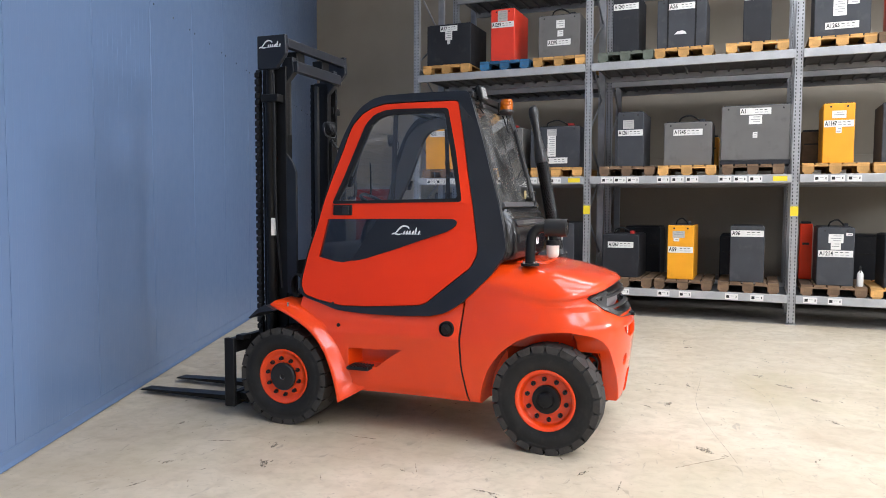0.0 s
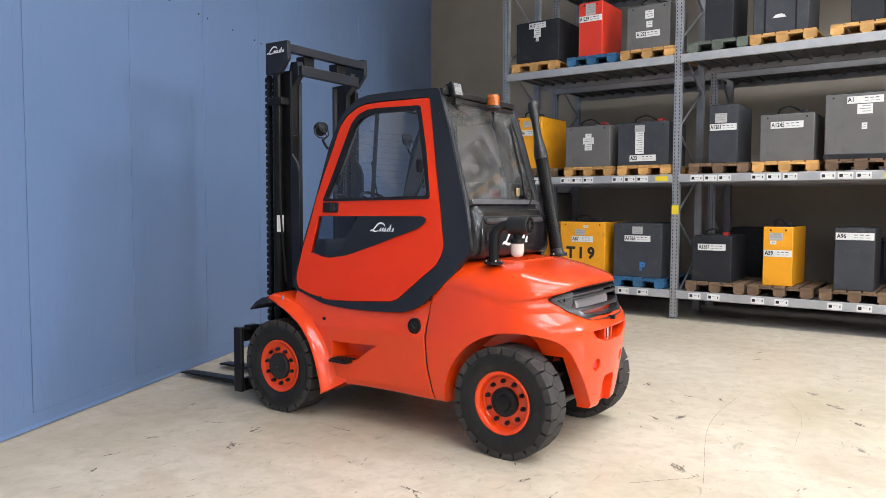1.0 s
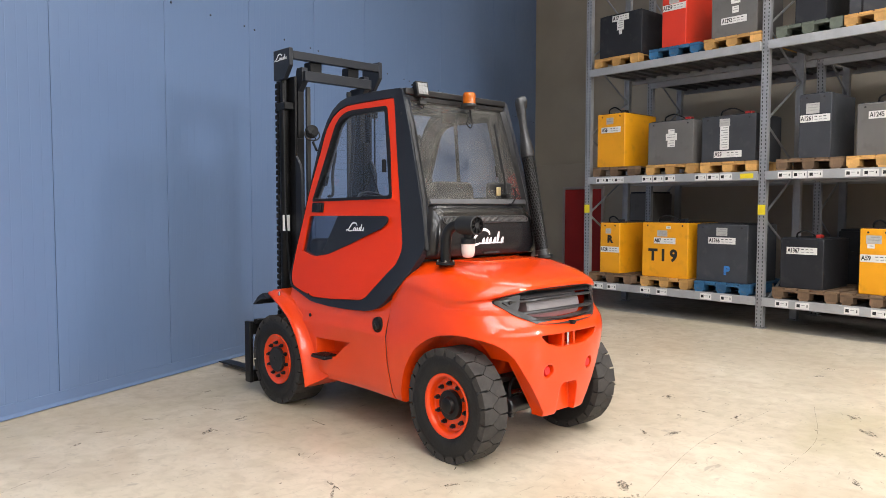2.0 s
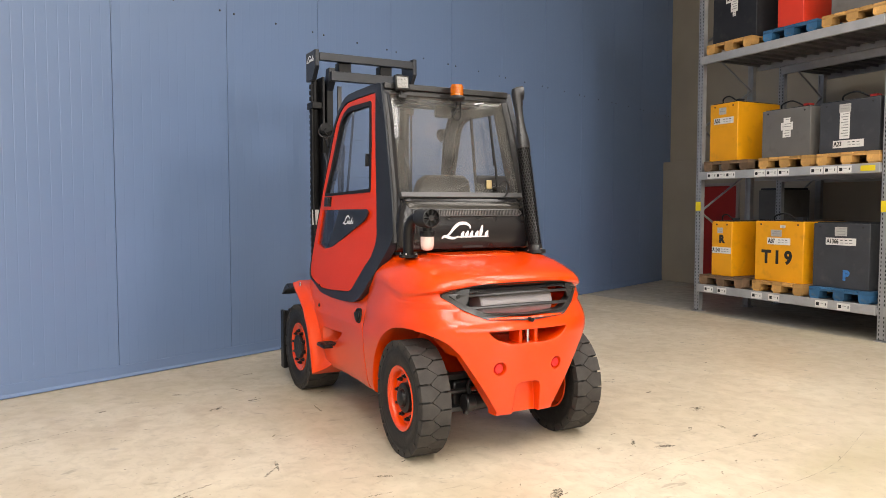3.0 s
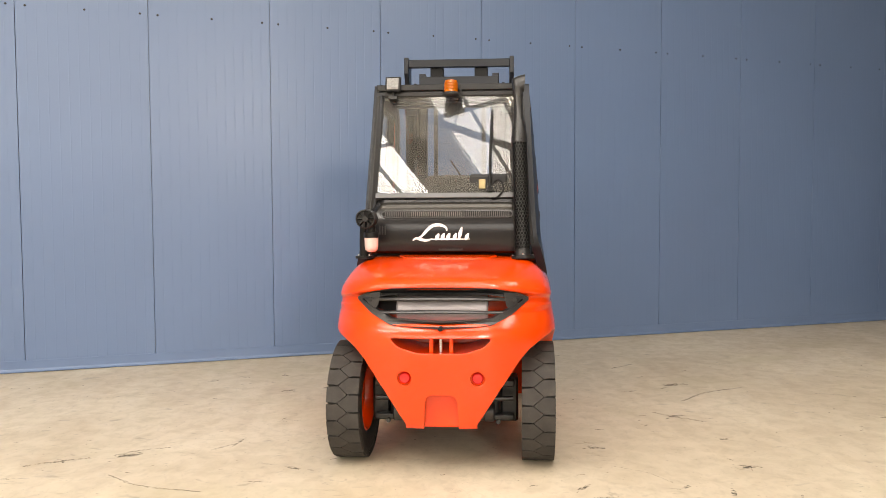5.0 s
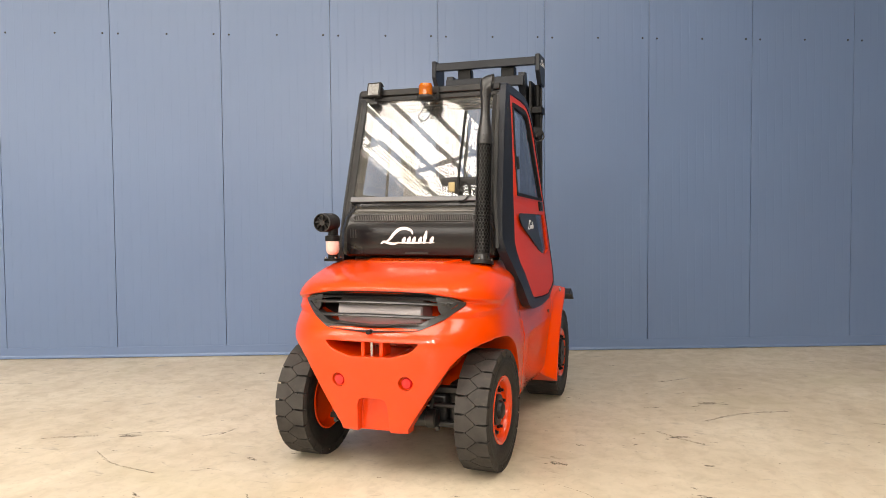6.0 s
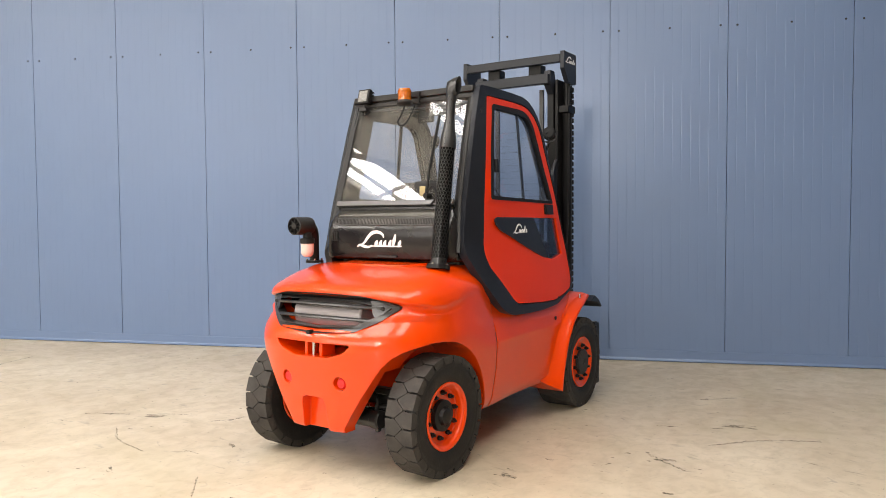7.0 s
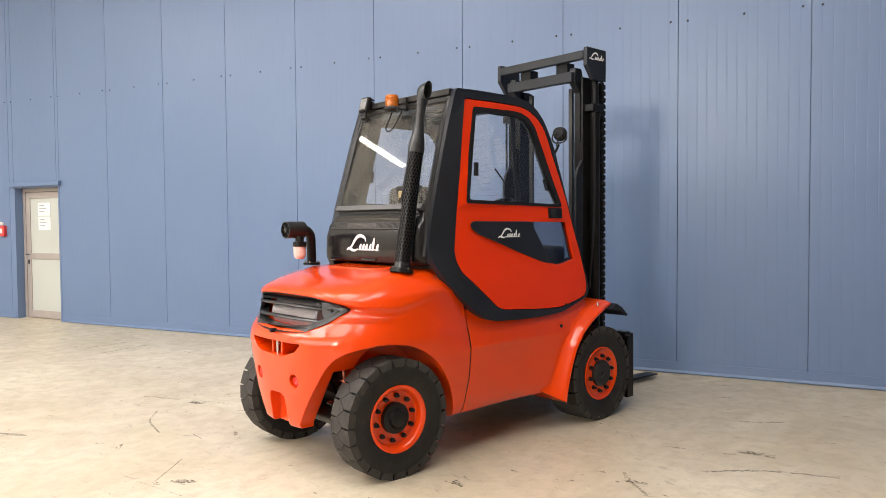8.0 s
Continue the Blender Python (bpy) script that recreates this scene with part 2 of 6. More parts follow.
def floor_mat(name, a, b, dirt):
    """Sealed concrete: cloudy tone, pale wear, scattered scuffs and fine cracks."""
    m = bpy.data.materials.new(name)
    m.use_nodes = True
    nt = m.node_tree
    bs = nt.nodes["Principled BSDF"]
    tc = nt.nodes.new("ShaderNodeTexCoord")

    def node(kind, **kw):
        n = nt.nodes.new("ShaderNode" + kind)
        for k, v in kw.items():
            n.inputs[k].default_value = v
        return n

    def rng(src, lo, hi, t0, t1):
        n = node("MapRange")
        for k, v in zip(("From Min", "From Max", "To Min", "To Max"), (lo, hi, t0, t1)):
            n.inputs[k].default_value = v
        nt.links.new(src, n.inputs[0])
        return n.outputs[0]

    def blend(fac, ca, cb):
        n = node("Mix")
        n.data_type = "RGBA"
        nt.links.new(fac, n.inputs["Factor"])
        for c, key in ((ca, "A"), (cb, "B")):
            if isinstance(c, tuple):
                n.inputs[key].default_value = (*c, 1)
            else:
                nt.links.new(c, n.inputs[key])
        return n.outputs["Result"]

    def tex(scale, detail, stretch=(1, 1, 1), turn=0.0, dist=0.0):
        mp = node("Mapping")
        mp.inputs["Scale"].default_value = stretch
        mp.inputs["Rotation"].default_value = (0, 0, turn)
        nt.links.new(tc.outputs["Object"], mp.inputs[0])
        n = node("TexNoise", Scale=scale, Detail=detail, Distortion=dist)
        nt.links.new(mp.outputs[0], n.inputs["Vector"])
        return n.outputs[0]

    cloud = tex(0.55, 5, dist=0.4)
    c = blend(rng(cloud, 0.35, 0.68, 0, 1), a, b)
    fine = tex(7, 8, dist=0.6)
    c = blend(rng(fine, 0.45, 0.75, 0, 0.34), c, tuple(v * 0.74 for v in a))
    worn = tex(1.7, 7, (1, 0.45, 1), 0.5, 0.8)
    c = blend(rng(worn, 0.56, 0.72, 0, 0.45), c, tuple(min(v * 1.16, 0.9) for v in b))
    brown = tex(1.3, 8, (1, 0.6, 1), 1.1, 1.4)
    c = blend(rng(brown, 0.53, 0.74, 0, 0.5), c, (0.40, 0.315, 0.215))
    specks = tex(38, 3, dist=0.3)
    c = blend(rng(specks, 0.68, 0.74, 0, 0.6), c, (0.17, 0.135, 0.10))
    mottle = tex(19, 6, (1, 0.7, 1), 0.3, 0.9)
    c = blend(rng(mottle, 0.50, 0.72, 0, 0.30), c, tuple(v * 0.66 for v in a))
    olive = tex(0.8, 6, (0.7, 1, 1), 0.8, 1.0)
    c = blend(rng(olive, 0.52, 0.70, 0, 0.42), c, (0.43, 0.375, 0.235))
    for sc, turn, lo in ((3.1, 0.9, 0.735), (4.3, 2.3, 0.735)):
        scratch = tex(sc, 5, (0.35, 14, 1), turn, 0.25)
        c = blend(rng(scratch, lo - 0.03, lo + 0.02, 0, 0.5), c, (0.26, 0.21, 0.15))
    # short dark scuffs, in three directions
    for sc, turn, lo in ((2.9, 0.35, 0.725), (4.6, 1.9, 0.725), (3.6, 1.15, 0.73)):
        s = tex(sc, 8, (1, 2.6, 1), turn, 1.6)
        gate = tex(0.9 * sc, 2, turn=turn)
        mul = node("Math")
        mul.operation = "MULTIPLY"
        nt.links.new(rng(s, lo - 0.09, lo - 0.04, 0, 1), mul.inputs[0])
        nt.links.new(rng(gate, 0.54, 0.62, 0, dirt), mul.inputs[1])
        c = blend(mul.outputs[0], c, (0.075, 0.062, 0.05))
    # hairline cracks
    vo = node("TexVoronoi", Scale=0.33)
    vo.feature = "DISTANCE_TO_EDGE"
    wob = node("TexNoise", Scale=1.2, Detail=6)
    nt.links.new(tc.outputs["Object"], wob.inputs["Vector"])
    add = node("VectorMath")
    add.operation = "ADD"
    nt.links.new(tc.outputs["Object"], add.inputs[0])
    nt.links.new(wob.outputs["Color"], add.inputs[1])
    nt.links.new(add.outputs[0], vo.inputs["Vector"])
    c = blend(rng(vo.outputs["Distance"], 0.0, 0.002, 0.16, 0.0), c, (0.25, 0.21, 0.16))
    nt.links.new(c, bs.inputs["Base Color"])
    nt.links.new(rng(fine, 0.3, 0.7, 0.30, 0.52), bs.inputs["Roughness"])
    bp = node("Bump", Strength=0.12, Distance=0.004)
    nt.links.new(fine, bp.inputs["Height"])
    nt.links.new(bp.outputs[0], bs.inputs["Normal"])
    return m


FLOOR = floor_mat("sealed_concrete", (0.480, 0.402, 0.291), (0.600, 0.526, 0.407), 0.34)
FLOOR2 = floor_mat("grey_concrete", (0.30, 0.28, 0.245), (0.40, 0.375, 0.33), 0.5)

# ---------------------------------------------------------------- mesh helpers


def as_ob(name, bm, material, smooth=38.0, bevel=0.0, segs=2):
    bmesh.ops.recalc_face_normals(bm, faces=bm.faces)
    me = bpy.data.meshes.new(name)
    bm.to_mesh(me)
    bm.free()
    if material:
        me.materials.append(material)
    if smooth:
        me.shade_smooth()
        me.set_sharp_from_angle(angle=radians(smooth))
    ob = new(name, me)
    if bevel:
        md = ob.modifiers.new("bevel", "BEVEL")
        md.width, md.segments, md.limit_method, md.angle_limit = bevel, segs, "ANGLE", radians(40)
        md.harden_normals = False
    return ob


def part(name, bm, material, parent, label="", smooth=38.0, bevel=0.0, segs=2):
    ob = as_ob(name, bm, material, smooth, bevel, segs)
    ob.parent = parent
    if label:
        ob["label"] = label
    return ob


def again(ob, parent, m=None):
    """Another object on the same mesh, as a part of parent."""
    o = ob.copy()
    scene.collection.objects.link(o)
    o.parent = parent
    if m is not None:
        o.matrix_basis = m
    return o


def empty(name, m=None):
    ob = new(name)
    ob.empty_display_size = 0.1
    if m is not None:
        ob.matrix_world = m
    return ob


def block(x0, x1, y0, y1, z0, z1, bm=None, m=None):
    bm = bm or bmesh.new()
    co = [(x, y, z) for z in (z0, z1) for y in (y0, y1) for x in (x0, x1)]
    vs = [bm.verts.new((m @ Vector(c)) if m else c) for c in co]
    for q in ((0, 2, 3, 1), (4, 5, 7, 6), (0, 1, 5, 4), (2, 6, 7, 3), (0, 4, 6, 2), (1, 3, 7, 5)):
        bm.faces.new([vs[i] for i in q])
    return bm


def loft(rings, closed=True, caps=True, bm=None):
    bm = bm or bmesh.new()
    rows = [[bm.verts.new(p) for p in r] for r in rings]
    n = len(rows[0])
    for a, b in zip(rows, rows[1:]):
        for i in range(n if closed else n - 1):
            j = (i + 1) % n
            bm.faces.new((a[i], a[j], b[j], b[i]))
    if caps and closed:
        bm.faces.new(rows[0][::-1])
        bm.faces.new(rows[-1])
    return bm


def spin(profile, n=32, axis="x", at=(0, 0, 0), bm=None, caps=False):
    """Turn (radius, along) points about an axis."""
    rings = []
    for r, h in profile:
        ring = []
        for i in range(n):
            c, s = r * math.cos(2 * math.pi * i / n), r * math.sin(2 * math.pi * i / n)
            v = {"x": (h, c, s), "y": (c, h, s), "z": (c, s, h)}[axis]
            ring.append((v[0] + at[0], v[1] + at[1], v[2] + at[2]))
        rings.append(ring)
    return loft(rings, True, caps, bm)


def tube(path, r, n=12, bm=None):
    """A round bar along a path; r is a number or one radius a point."""
    pts = [Vector(p) for p in path]
    rad = r if isinstance(r, (list, tuple)) else [r] * len(pts)
    rings, side = [], None
    for i, p in enumerate(pts):
        d = (pts[min(i + 1, len(pts) - 1)] - pts[max(i - 1, 0)]).normalized()
        if side is None:
            side = d.orthogonal().normalized()
        side = (side - d * side.dot(d)).normalized()
        up = d.cross(side)
        rings.append([p + rad[i] * (side * math.cos(a) + up * math.sin(a)) for a in (2 * math.pi * k / n for k in range(n))])
    return loft(rings, True, True, bm)


def bend(pts, steps=6):
    """A smooth line through a few points."""
    p = [Vector(q) for q in pts]
    p = [p[0] * 2 - p[1]] + p + [p[-1] * 2 - p[-2]]
    out = []
    for i in range(1, len(p) - 2):
        for k in range(steps):
            t = k / steps
            out.append(0.5 * (2 * p[i] + (p[i + 1] - p[i - 1]) * t + (2 * p[i - 1] - 5 * p[i] + 4 * p[i + 1] - p[i + 2]) * t * t
                              + (3 * p[i] - p[i - 1] - 3 * p[i + 1] + p[i + 2]) * t ** 3))
    return out + [p[-2]]


def plate(outer, holes, place, back, front):
    """A sheet with openings: outlines in two numbers, place(a, b, d) gives the point at depth d."""
    from mathutils.geometry import tessellate_polygon
    loops = [outer] + list(holes)
    flat = [Vector((a, b, 0)) for lp in loops for a, b in lp]
    tris = tessellate_polygon([[Vector((a, b, 0)) for a, b in lp] for lp in loops])
    bm = bmesh.new()
    lo = [bm.verts.new(place(v.x, v.y, back)) for v in flat]
    hi = [bm.verts.new(place(v.x, v.y, front)) for v in flat]
    for t in tris:
        for vs in (lo, hi):
            try:
                bm.faces.new([vs[i] for i in t])
            except ValueError:
                pass
    k = 0
    for lp in loops:
        n = len(lp)
        for i in range(n):
            a, b = k + i, k + (i + 1) % n
            bm.faces.new((lo[a], lo[b], hi[b], hi[a]))
        k += n
    return bm


def soften(pts, times=1, cut=0.014):
    """An outline with its corners cut back a little."""
    for _ in range(times):
        out = []
        for i, (a, b) in enumerate(pts):
            c, d = pts[(i + 1) % len(pts)]
            k = min(0.22, cut / max(1e-6, math.hypot(c - a, d - b)))
            out += [(a + (c - a) * k, b + (d - b) * k), (c + (a - c) * k, d + (b - d) * k)]
        pts, cut = out, cut * 0.4
    return pts


def shrink(pts, d):
    """An outline moved inwards by about d."""
    cx, n = None, len(pts)
    area = sum(pts[i][0] * pts[(i + 1) % n][1] - pts[(i + 1) % n][0] * pts[i][1] for i in range(n))
    sg = 1 if area > 0 else -1
    out = []
    for i in range(n):
        (ax, ay), (bx, by), (ex, ey) = pts[i - 1], pts[i], pts[(i + 1) % n]
        u, v = Vector((bx - ax, by - ay)), Vector((ex - bx, ey - by))
        if u.length < 1e-6 or v.length < 1e-6:
            out.append((bx, by))
            continue
        u.normalize(), v.normalize()
        nn = Vector((-u.y, u.x)) + Vector((-v.y, v.x))
        nn = nn.normalized() * sg
        out.append((bx + nn.x * d, by + nn.y * d))
    return out


def carve(bm, cutters):
    """A solid with other solids taken out of it."""
    def temp(b):
        bmesh.ops.recalc_face_normals(b, faces=b.faces)
        me = bpy.data.meshes.new("temp")
        b.to_mesh(me)
        b.free()
        return new("temp", me)
    ob, cut = temp(bm), [temp(c) for c in cutters]
    for c in cut:
        md = ob.modifiers.new("cut", "BOOLEAN")
        md.operation, md.solver, md.object = "DIFFERENCE", "EXACT", c
    dg = bpy.context.evaluated_depsgraph_get()
    dg.update()
    me = bpy.data.meshes.new_from_object(ob.evaluated_get(dg))
    for o in [ob] + cut:
        old = o.data
        bpy.data.objects.remove(o)
        bpy.data.meshes.remove(old)
    res = bmesh.new()
    res.from_mesh(me)
    bpy.data.meshes.remove(me)
    return res


def lettering(body, size, thick=0.0, depth=0.001):
    """Flat letters of the built-in font as a bmesh, centred, in the xy plane."""
    cu = bpy.data.curves.new("letters", "FONT")
    cu.body, cu.size, cu.align_x, cu.align_y = body, size, "CENTER", "CENTER"
    cu.offset, cu.extrude, cu.resolution_u = thick, depth, 3
    ob = new("letters", cu)
    dg = bpy.context.evaluated_depsgraph_get()
    dg.update()
    me = bpy.data.meshes.new_from_object(ob.evaluated_get(dg))
    bpy.data.objects.remove(ob)
    bpy.data.curves.remove(cu)
    bm = bmesh.new()
    bm.from_mesh(me)
    bpy.data.meshes.remove(me)
    return bm


def lerp(x, table):
    for (a, u), (b, v) in zip(table, table[1:]):
        if x <= b:
            return u + (v - u) * max(0.0, min(1.0, (x - a) / (b - a)))
    return table[-1][1]

# ---------------------------------------------------------------- hall
WALL = pose(-5.385, 1.73, 0, 0, 0, 22.12)      # blue wall: x along it, y into it
RACK = pose(5.97, 3.815, 0, 0, 0, -1.34)       # rack front: x into it, y along it
PITCH = 1.1912
POST = 2.86

floor = tagged(as_ob("floor", block(-18, 5.87, -16, 12, -0.2, 0), FLOOR, 0), kind="structure")
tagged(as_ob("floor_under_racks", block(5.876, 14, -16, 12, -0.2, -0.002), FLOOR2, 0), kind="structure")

# dark scuffs and rubber marks on the concrete
SCUFFS = [(1.667, 1.004, 0.16), (0.985, 0.207, 0.12), (1.431, 1.015, 0.07), (1.995, 2.05, 0.10), (1.68, -0.784, 0.12), (0.886, -1.898, 0.15), (-2.28, 1.93, 0.09), (-1.17, 1.756, 0.13),
          (0.82, -0.52, 0.12), (-0.98, 2.71, 0.10), (-1.69, 2.20, 0.11), (3.59, -0.67, 0.15), (-2.00, -0.15, 0.20), (-1.48, 1.62, 0.14), (0.965, -0.664, 0.07), (-2.37, -0.29, 0.14), (-0.895, -0.306, 0.10), (1.87, 2.04, 0.26)]
MORE_SCUFFS = [(3.99, -0.62, 0.12), (3.09, -1.49, 0.08), (2.68, -1.65, 0.09), (-0.15, -0.99, 0.20), (1.06, 0.62, 0.07), (1.87, 0.45, 0.11), (1.78, 0.03, 0.05), (1.85, -0.11, 0.14), (1.40, -0.46, 0.10),
               (0.55, -0.50, 0.05), (0.97, -0.67, 0.14), (3.21, 1.08, 0.08), (-1.15, -1.04, 0.10), (2.34, -1.39, 0.18), (1.99, -1.60, 0.2), (1.55, -1.82, 0.15)]
STREAKS = [((-0.35, -1.2), (0.92, -0.9), (2.03, -0.88), 0.004), ((2.42, -1.08), (1.55, -1.42), (0.69, -1.52), 0.003), ((1.82, 1.46), (2.11, 1.78), (2.45, 1.98), 0.022), ((-3.15, 1.16), (-2.8, 1.35), (-2.45, 1.52), 0.006),
           ((-2.1, -0.16), (-1.98, -0.05), (-1.80, 0.03), 0.016), ((1.52, 1.10), (1.67, 0.98), (1.84, 0.88), 0.020), ((-2.55, -0.40), (-2.41, -0.3), (-2.22, -0.22), 0.018), ((-1.95, -0.50), (-1.67, -0.66), (-1.30, -0.72), 0.012), ((3.0, 1.80), (3.17, 1.76), (3.3, 1.70), 0.012),
           ((-4.6, 0.78), (-4.37, 0.81), (-4.1, 0.9), 0.010), ((1.05, -0.15), (1.23, -0.25), (1.34, -0.40), 0.005)]
RUBS = [(-0.27, -1.12, -0.58, -0.83, 0.016), (-0.78, 1.36, -0.78, 1.17, 0.018), (-1.11, -0.55, -0.94, -0.55, 0.009), (-1.12, 0.72, -1.26, 0.65, 0.008), (-1.25, 2.24, -1.18, 2.08, 0.022),
        (-1.39, 0.22, -1.41, 0.07, 0.025), (-1.52, -0.01, -1.40, 0.14, 0.027), (-2.10, -1.61, -1.89, -1.49, 0.060), (-2.10, 2.13, -2.00, 2.09, 0.032), (-5.17, -0.02, -5.41, 0.62, 0.033),
        (-5.70, -0.09, -5.81, 0.47, 0.035), (0.93, 3.32, 1.01, 3.41, 0.035), (1.39, 1.75, 1.52, 1.80, 0.027), (1.44, 2.71, 1.69, 2.95, 0.027), (1.65, -0.49, 1.62, -0.58, 0.036),
        (2.09, 2.63, 2.16, 2.68, 0.017), (3.81, 2.02, 4.00, 1.72, 0.022)]


def scuff_mat():
    """Dry black rubber rubbed thinly on concrete: patchy, with the floor showing through."""
    m = mat("rubber_scuff", (0.085, 0.070, 0.054), 0.8, vary=0.4, scale=30, spec=0.2)
    nt = m.node_tree
    tc, mp, nz, rg = [nt.nodes.new("ShaderNode" + k) for k in ("TexCoord", "Mapping", "TexNoise", "MapRange")]
    mp.inputs["Scale"].default_value, mp.inputs["Rotation"].default_value = (1.0, 2.2, 1.0), (0, 0, 0.5)
    nz.inputs["Scale"].default_value, nz.inputs["Detail"].default_value, nz.inputs["Distortion"].default_value = 42, 9, 1.0
    rg.inputs["From Min"].default_value, rg.inputs["From Max"].default_value, rg.inputs["To Max"].default_value = 0.43, 0.60, 0.88
    nt.links.new(tc.outputs["Object"], mp.inputs[0])
    nt.links.new(mp.outputs[0], nz.inputs["Vector"])
    nt.links.new(nz.outputs[0], rg.inputs[0])
    nt.links.new(rg.outputs[0], nt.nodes["Principled BSDF"].inputs["Alpha"])
    return m


SCUFFM = scuff_mat()


def scuffs():
    rnd = random.Random(5)
    bm = bmesh.new()

    def fleck(cx, cy, ln, wd, a):
        pts = []
        for i in range(12):
            t = 2 * math.pi * i / 12
            r = rnd.uniform(0.65, 1.15)
            u, v = ln * math.cos(t) * r, wd * math.sin(t) * r
            pts.append(bm.verts.new((cx + u * math.cos(a) - v * math.sin(a), cy + u * math.sin(a) + v * math.cos(a), 0.0006 + rnd.uniform(0, 0.0004))))
        bm.faces.new(pts)

    for x, y, size in SCUFFS + MORE_SCUFFS:
        ang = rnd.uniform(-0.5, 0.9)
        fleck(x, y, size * rnd.uniform(0.35, 0.5), size * rnd.uniform(0.10, 0.2), ang)
        for k in range(rnd.randint(4, 8)):
            q = rnd.gauss(0, 0.32) * size
            w = rnd.gauss(0, 0.16) * size
            fleck(x + q * math.cos(ang) - w * math.sin(ang), y + q * math.sin(ang) + w * math.cos(ang), size * rnd.uniform(0.06, 0.22), size * rnd.uniform(0.02, 0.07), ang + rnd.uniform(-0.35, 0.35))
    for x0, y0, x1, y1, wd in RUBS:
        ln, a = math.hypot(x1 - x0, y1 - y0), math.atan2(y1 - y0, x1 - x0)
        n = max(1, round(ln / (3 * wd)))
        for k in range(n):
            f = (k + 0.5) / n
            fleck(x0 + (x1 - x0) * f, y0 + (y1 - y0) * f, 0.62 * ln / n, wd * rnd.uniform(0.3, 0.55), a + rnd.uniform(-0.1, 0.1))
    for a, b, c, wd in STREAKS:
        line = bend([(*a, 0), (*b, 0), (*c, 0)], 24)
        for p, q in zip(line, line[1:]):
            if rnd.random() < 0.93:
                d = q - p
                for k in range(1 if wd < 0.008 else 3):
                    off = rnd.gauss(0, 0.35) * wd if wd >= 0.008 else 0
                    m = (p + q) / 2 + Vector((-d.y, d.x, 0)).normalized() * off
                    fleck(m.x, m.y, d.length * rnd.uniform(0.55, 0.95), wd * (0.5 if wd < 0.008 else rnd.uniform(0.10, 0.30)), math.atan2(d.y, d.x))
    # loose specks of rubber all over
    for k in range(520):
        x, y = rnd.uniform(-4.5, 4.8), rnd.uniform(-2.6, 3.2)
        if y > 1.4 + (x + 5.4) * 0.4:
            continue
        e = rnd.choice((0.003, 0.005, 0.007, 0.011))
        fleck(x, y, e * rnd.uniform(0.8, 3.0), e * rnd.uniform(0.3, 0.8), rnd.uniform(-0.4, 1.2))
    return bm


tagged(as_ob("floor_scuffs", scuffs(), SCUFFM, 0), "dark rubber scuff marks on the pale concrete floor", "scuff marks", "", "stuff")

# blue sandwich-panel wall with a recessed door
DOOR0, DOOR1, DOORZ = -4.655, -3.505, 2.17
wall_blue = new("wall_blue")
wall_blue.matrix_world = WALL
tagged(wall_blue, kind="structure")
core = bmesh.new()
for a, b, z0, z1 in ((-10, DOOR0, 0, HALL_Z), (DOOR0, DOOR1, DOORZ, HALL_Z), (DOOR1, 17.5, 0, HALL_Z)):
    block(a, b, 0.03, 0.22, z0, z1, core)
part("wall_core", core, BLUEWALL, wall_blue, smooth=0)


def wall_panel(u0, u1, z0, z1):
    """One painted panel with shallow upright ribs."""
    n = max(1, round((u1 - u0) / (PITCH / 13)))
    line = [(u0 + 0.003, 0.03), (u0 + 0.003, 0.001), (u0 + 0.0042, 0.0)]
    for i in range(1, n):
        c = u0 + (u1 - u0) * i / n
        line += [(c - 0.006, 0.0), (c - 0.0015, 0.0006), (c + 0.0015, 0.0006), (c + 0.006, 0.0)]
    line += [(u1 - 0.0042, 0.0), (u1 - 0.003, 0.001), (u1 - 0.003, 0.03)]
    bm = loft([[(u, y, z) for u, y in line] for z in (z0, z1)], closed=False)
    return part("wall_panel", bm, BLUEWALL, wall_blue, smooth=0)


screw_bm = spin([(0.0001, -0.008), (0.007, -0.0075), (0.011, -0.003), (0.012, 0.002)], 8, "y")
screw = part("screw", screw_bm, SATIN, wall_blue)
screw.matrix_basis = pose(0.09, 0, 3.555)
for k in range(-8, 14):
    u0, u1 = k * PITCH, (k + 1) * PITCH
    if k == -4:
        wall_panel(u0, DOOR0, 0.0, HALL_Z)
        wall_panel(DOOR0, u1, DOORZ, HALL_Z)
    elif k == -3:
        wall_panel(u0, DOOR1, DOORZ, HALL_Z)
        wall_panel(DOOR1, u1, 0.0, HALL_Z)
    else:
        wall_panel(u0, u1, 0.0, HALL_Z)
    for du in (0.09, 0.61, PITCH - 0.075):
        if (k, du) != (0, 0.09):
            again(screw, wall_blue, pose(u0 + du, 0, 3.555 - 0.005 * k))

trim = bmesh.new()
for a, b in ((-10, DOOR0 - 0.02), (DOOR1 + 0.02, 15.6)):
    loft([[(a if e == 0 else b, y, z) for y, z in ((0.004, 0.007), (-0.022, 0.007), (-0.022, 0.014), (-0.009, 0.030), (-0.006, 0.036), (-0.005, 0.116), (0.004, 0.121))] for e in (0, 1)], True, True, trim)
base = tagged(as_ob("baseboard", trim, BLUEWALL, 0), kind="structure")
base.matrix_world = WALL

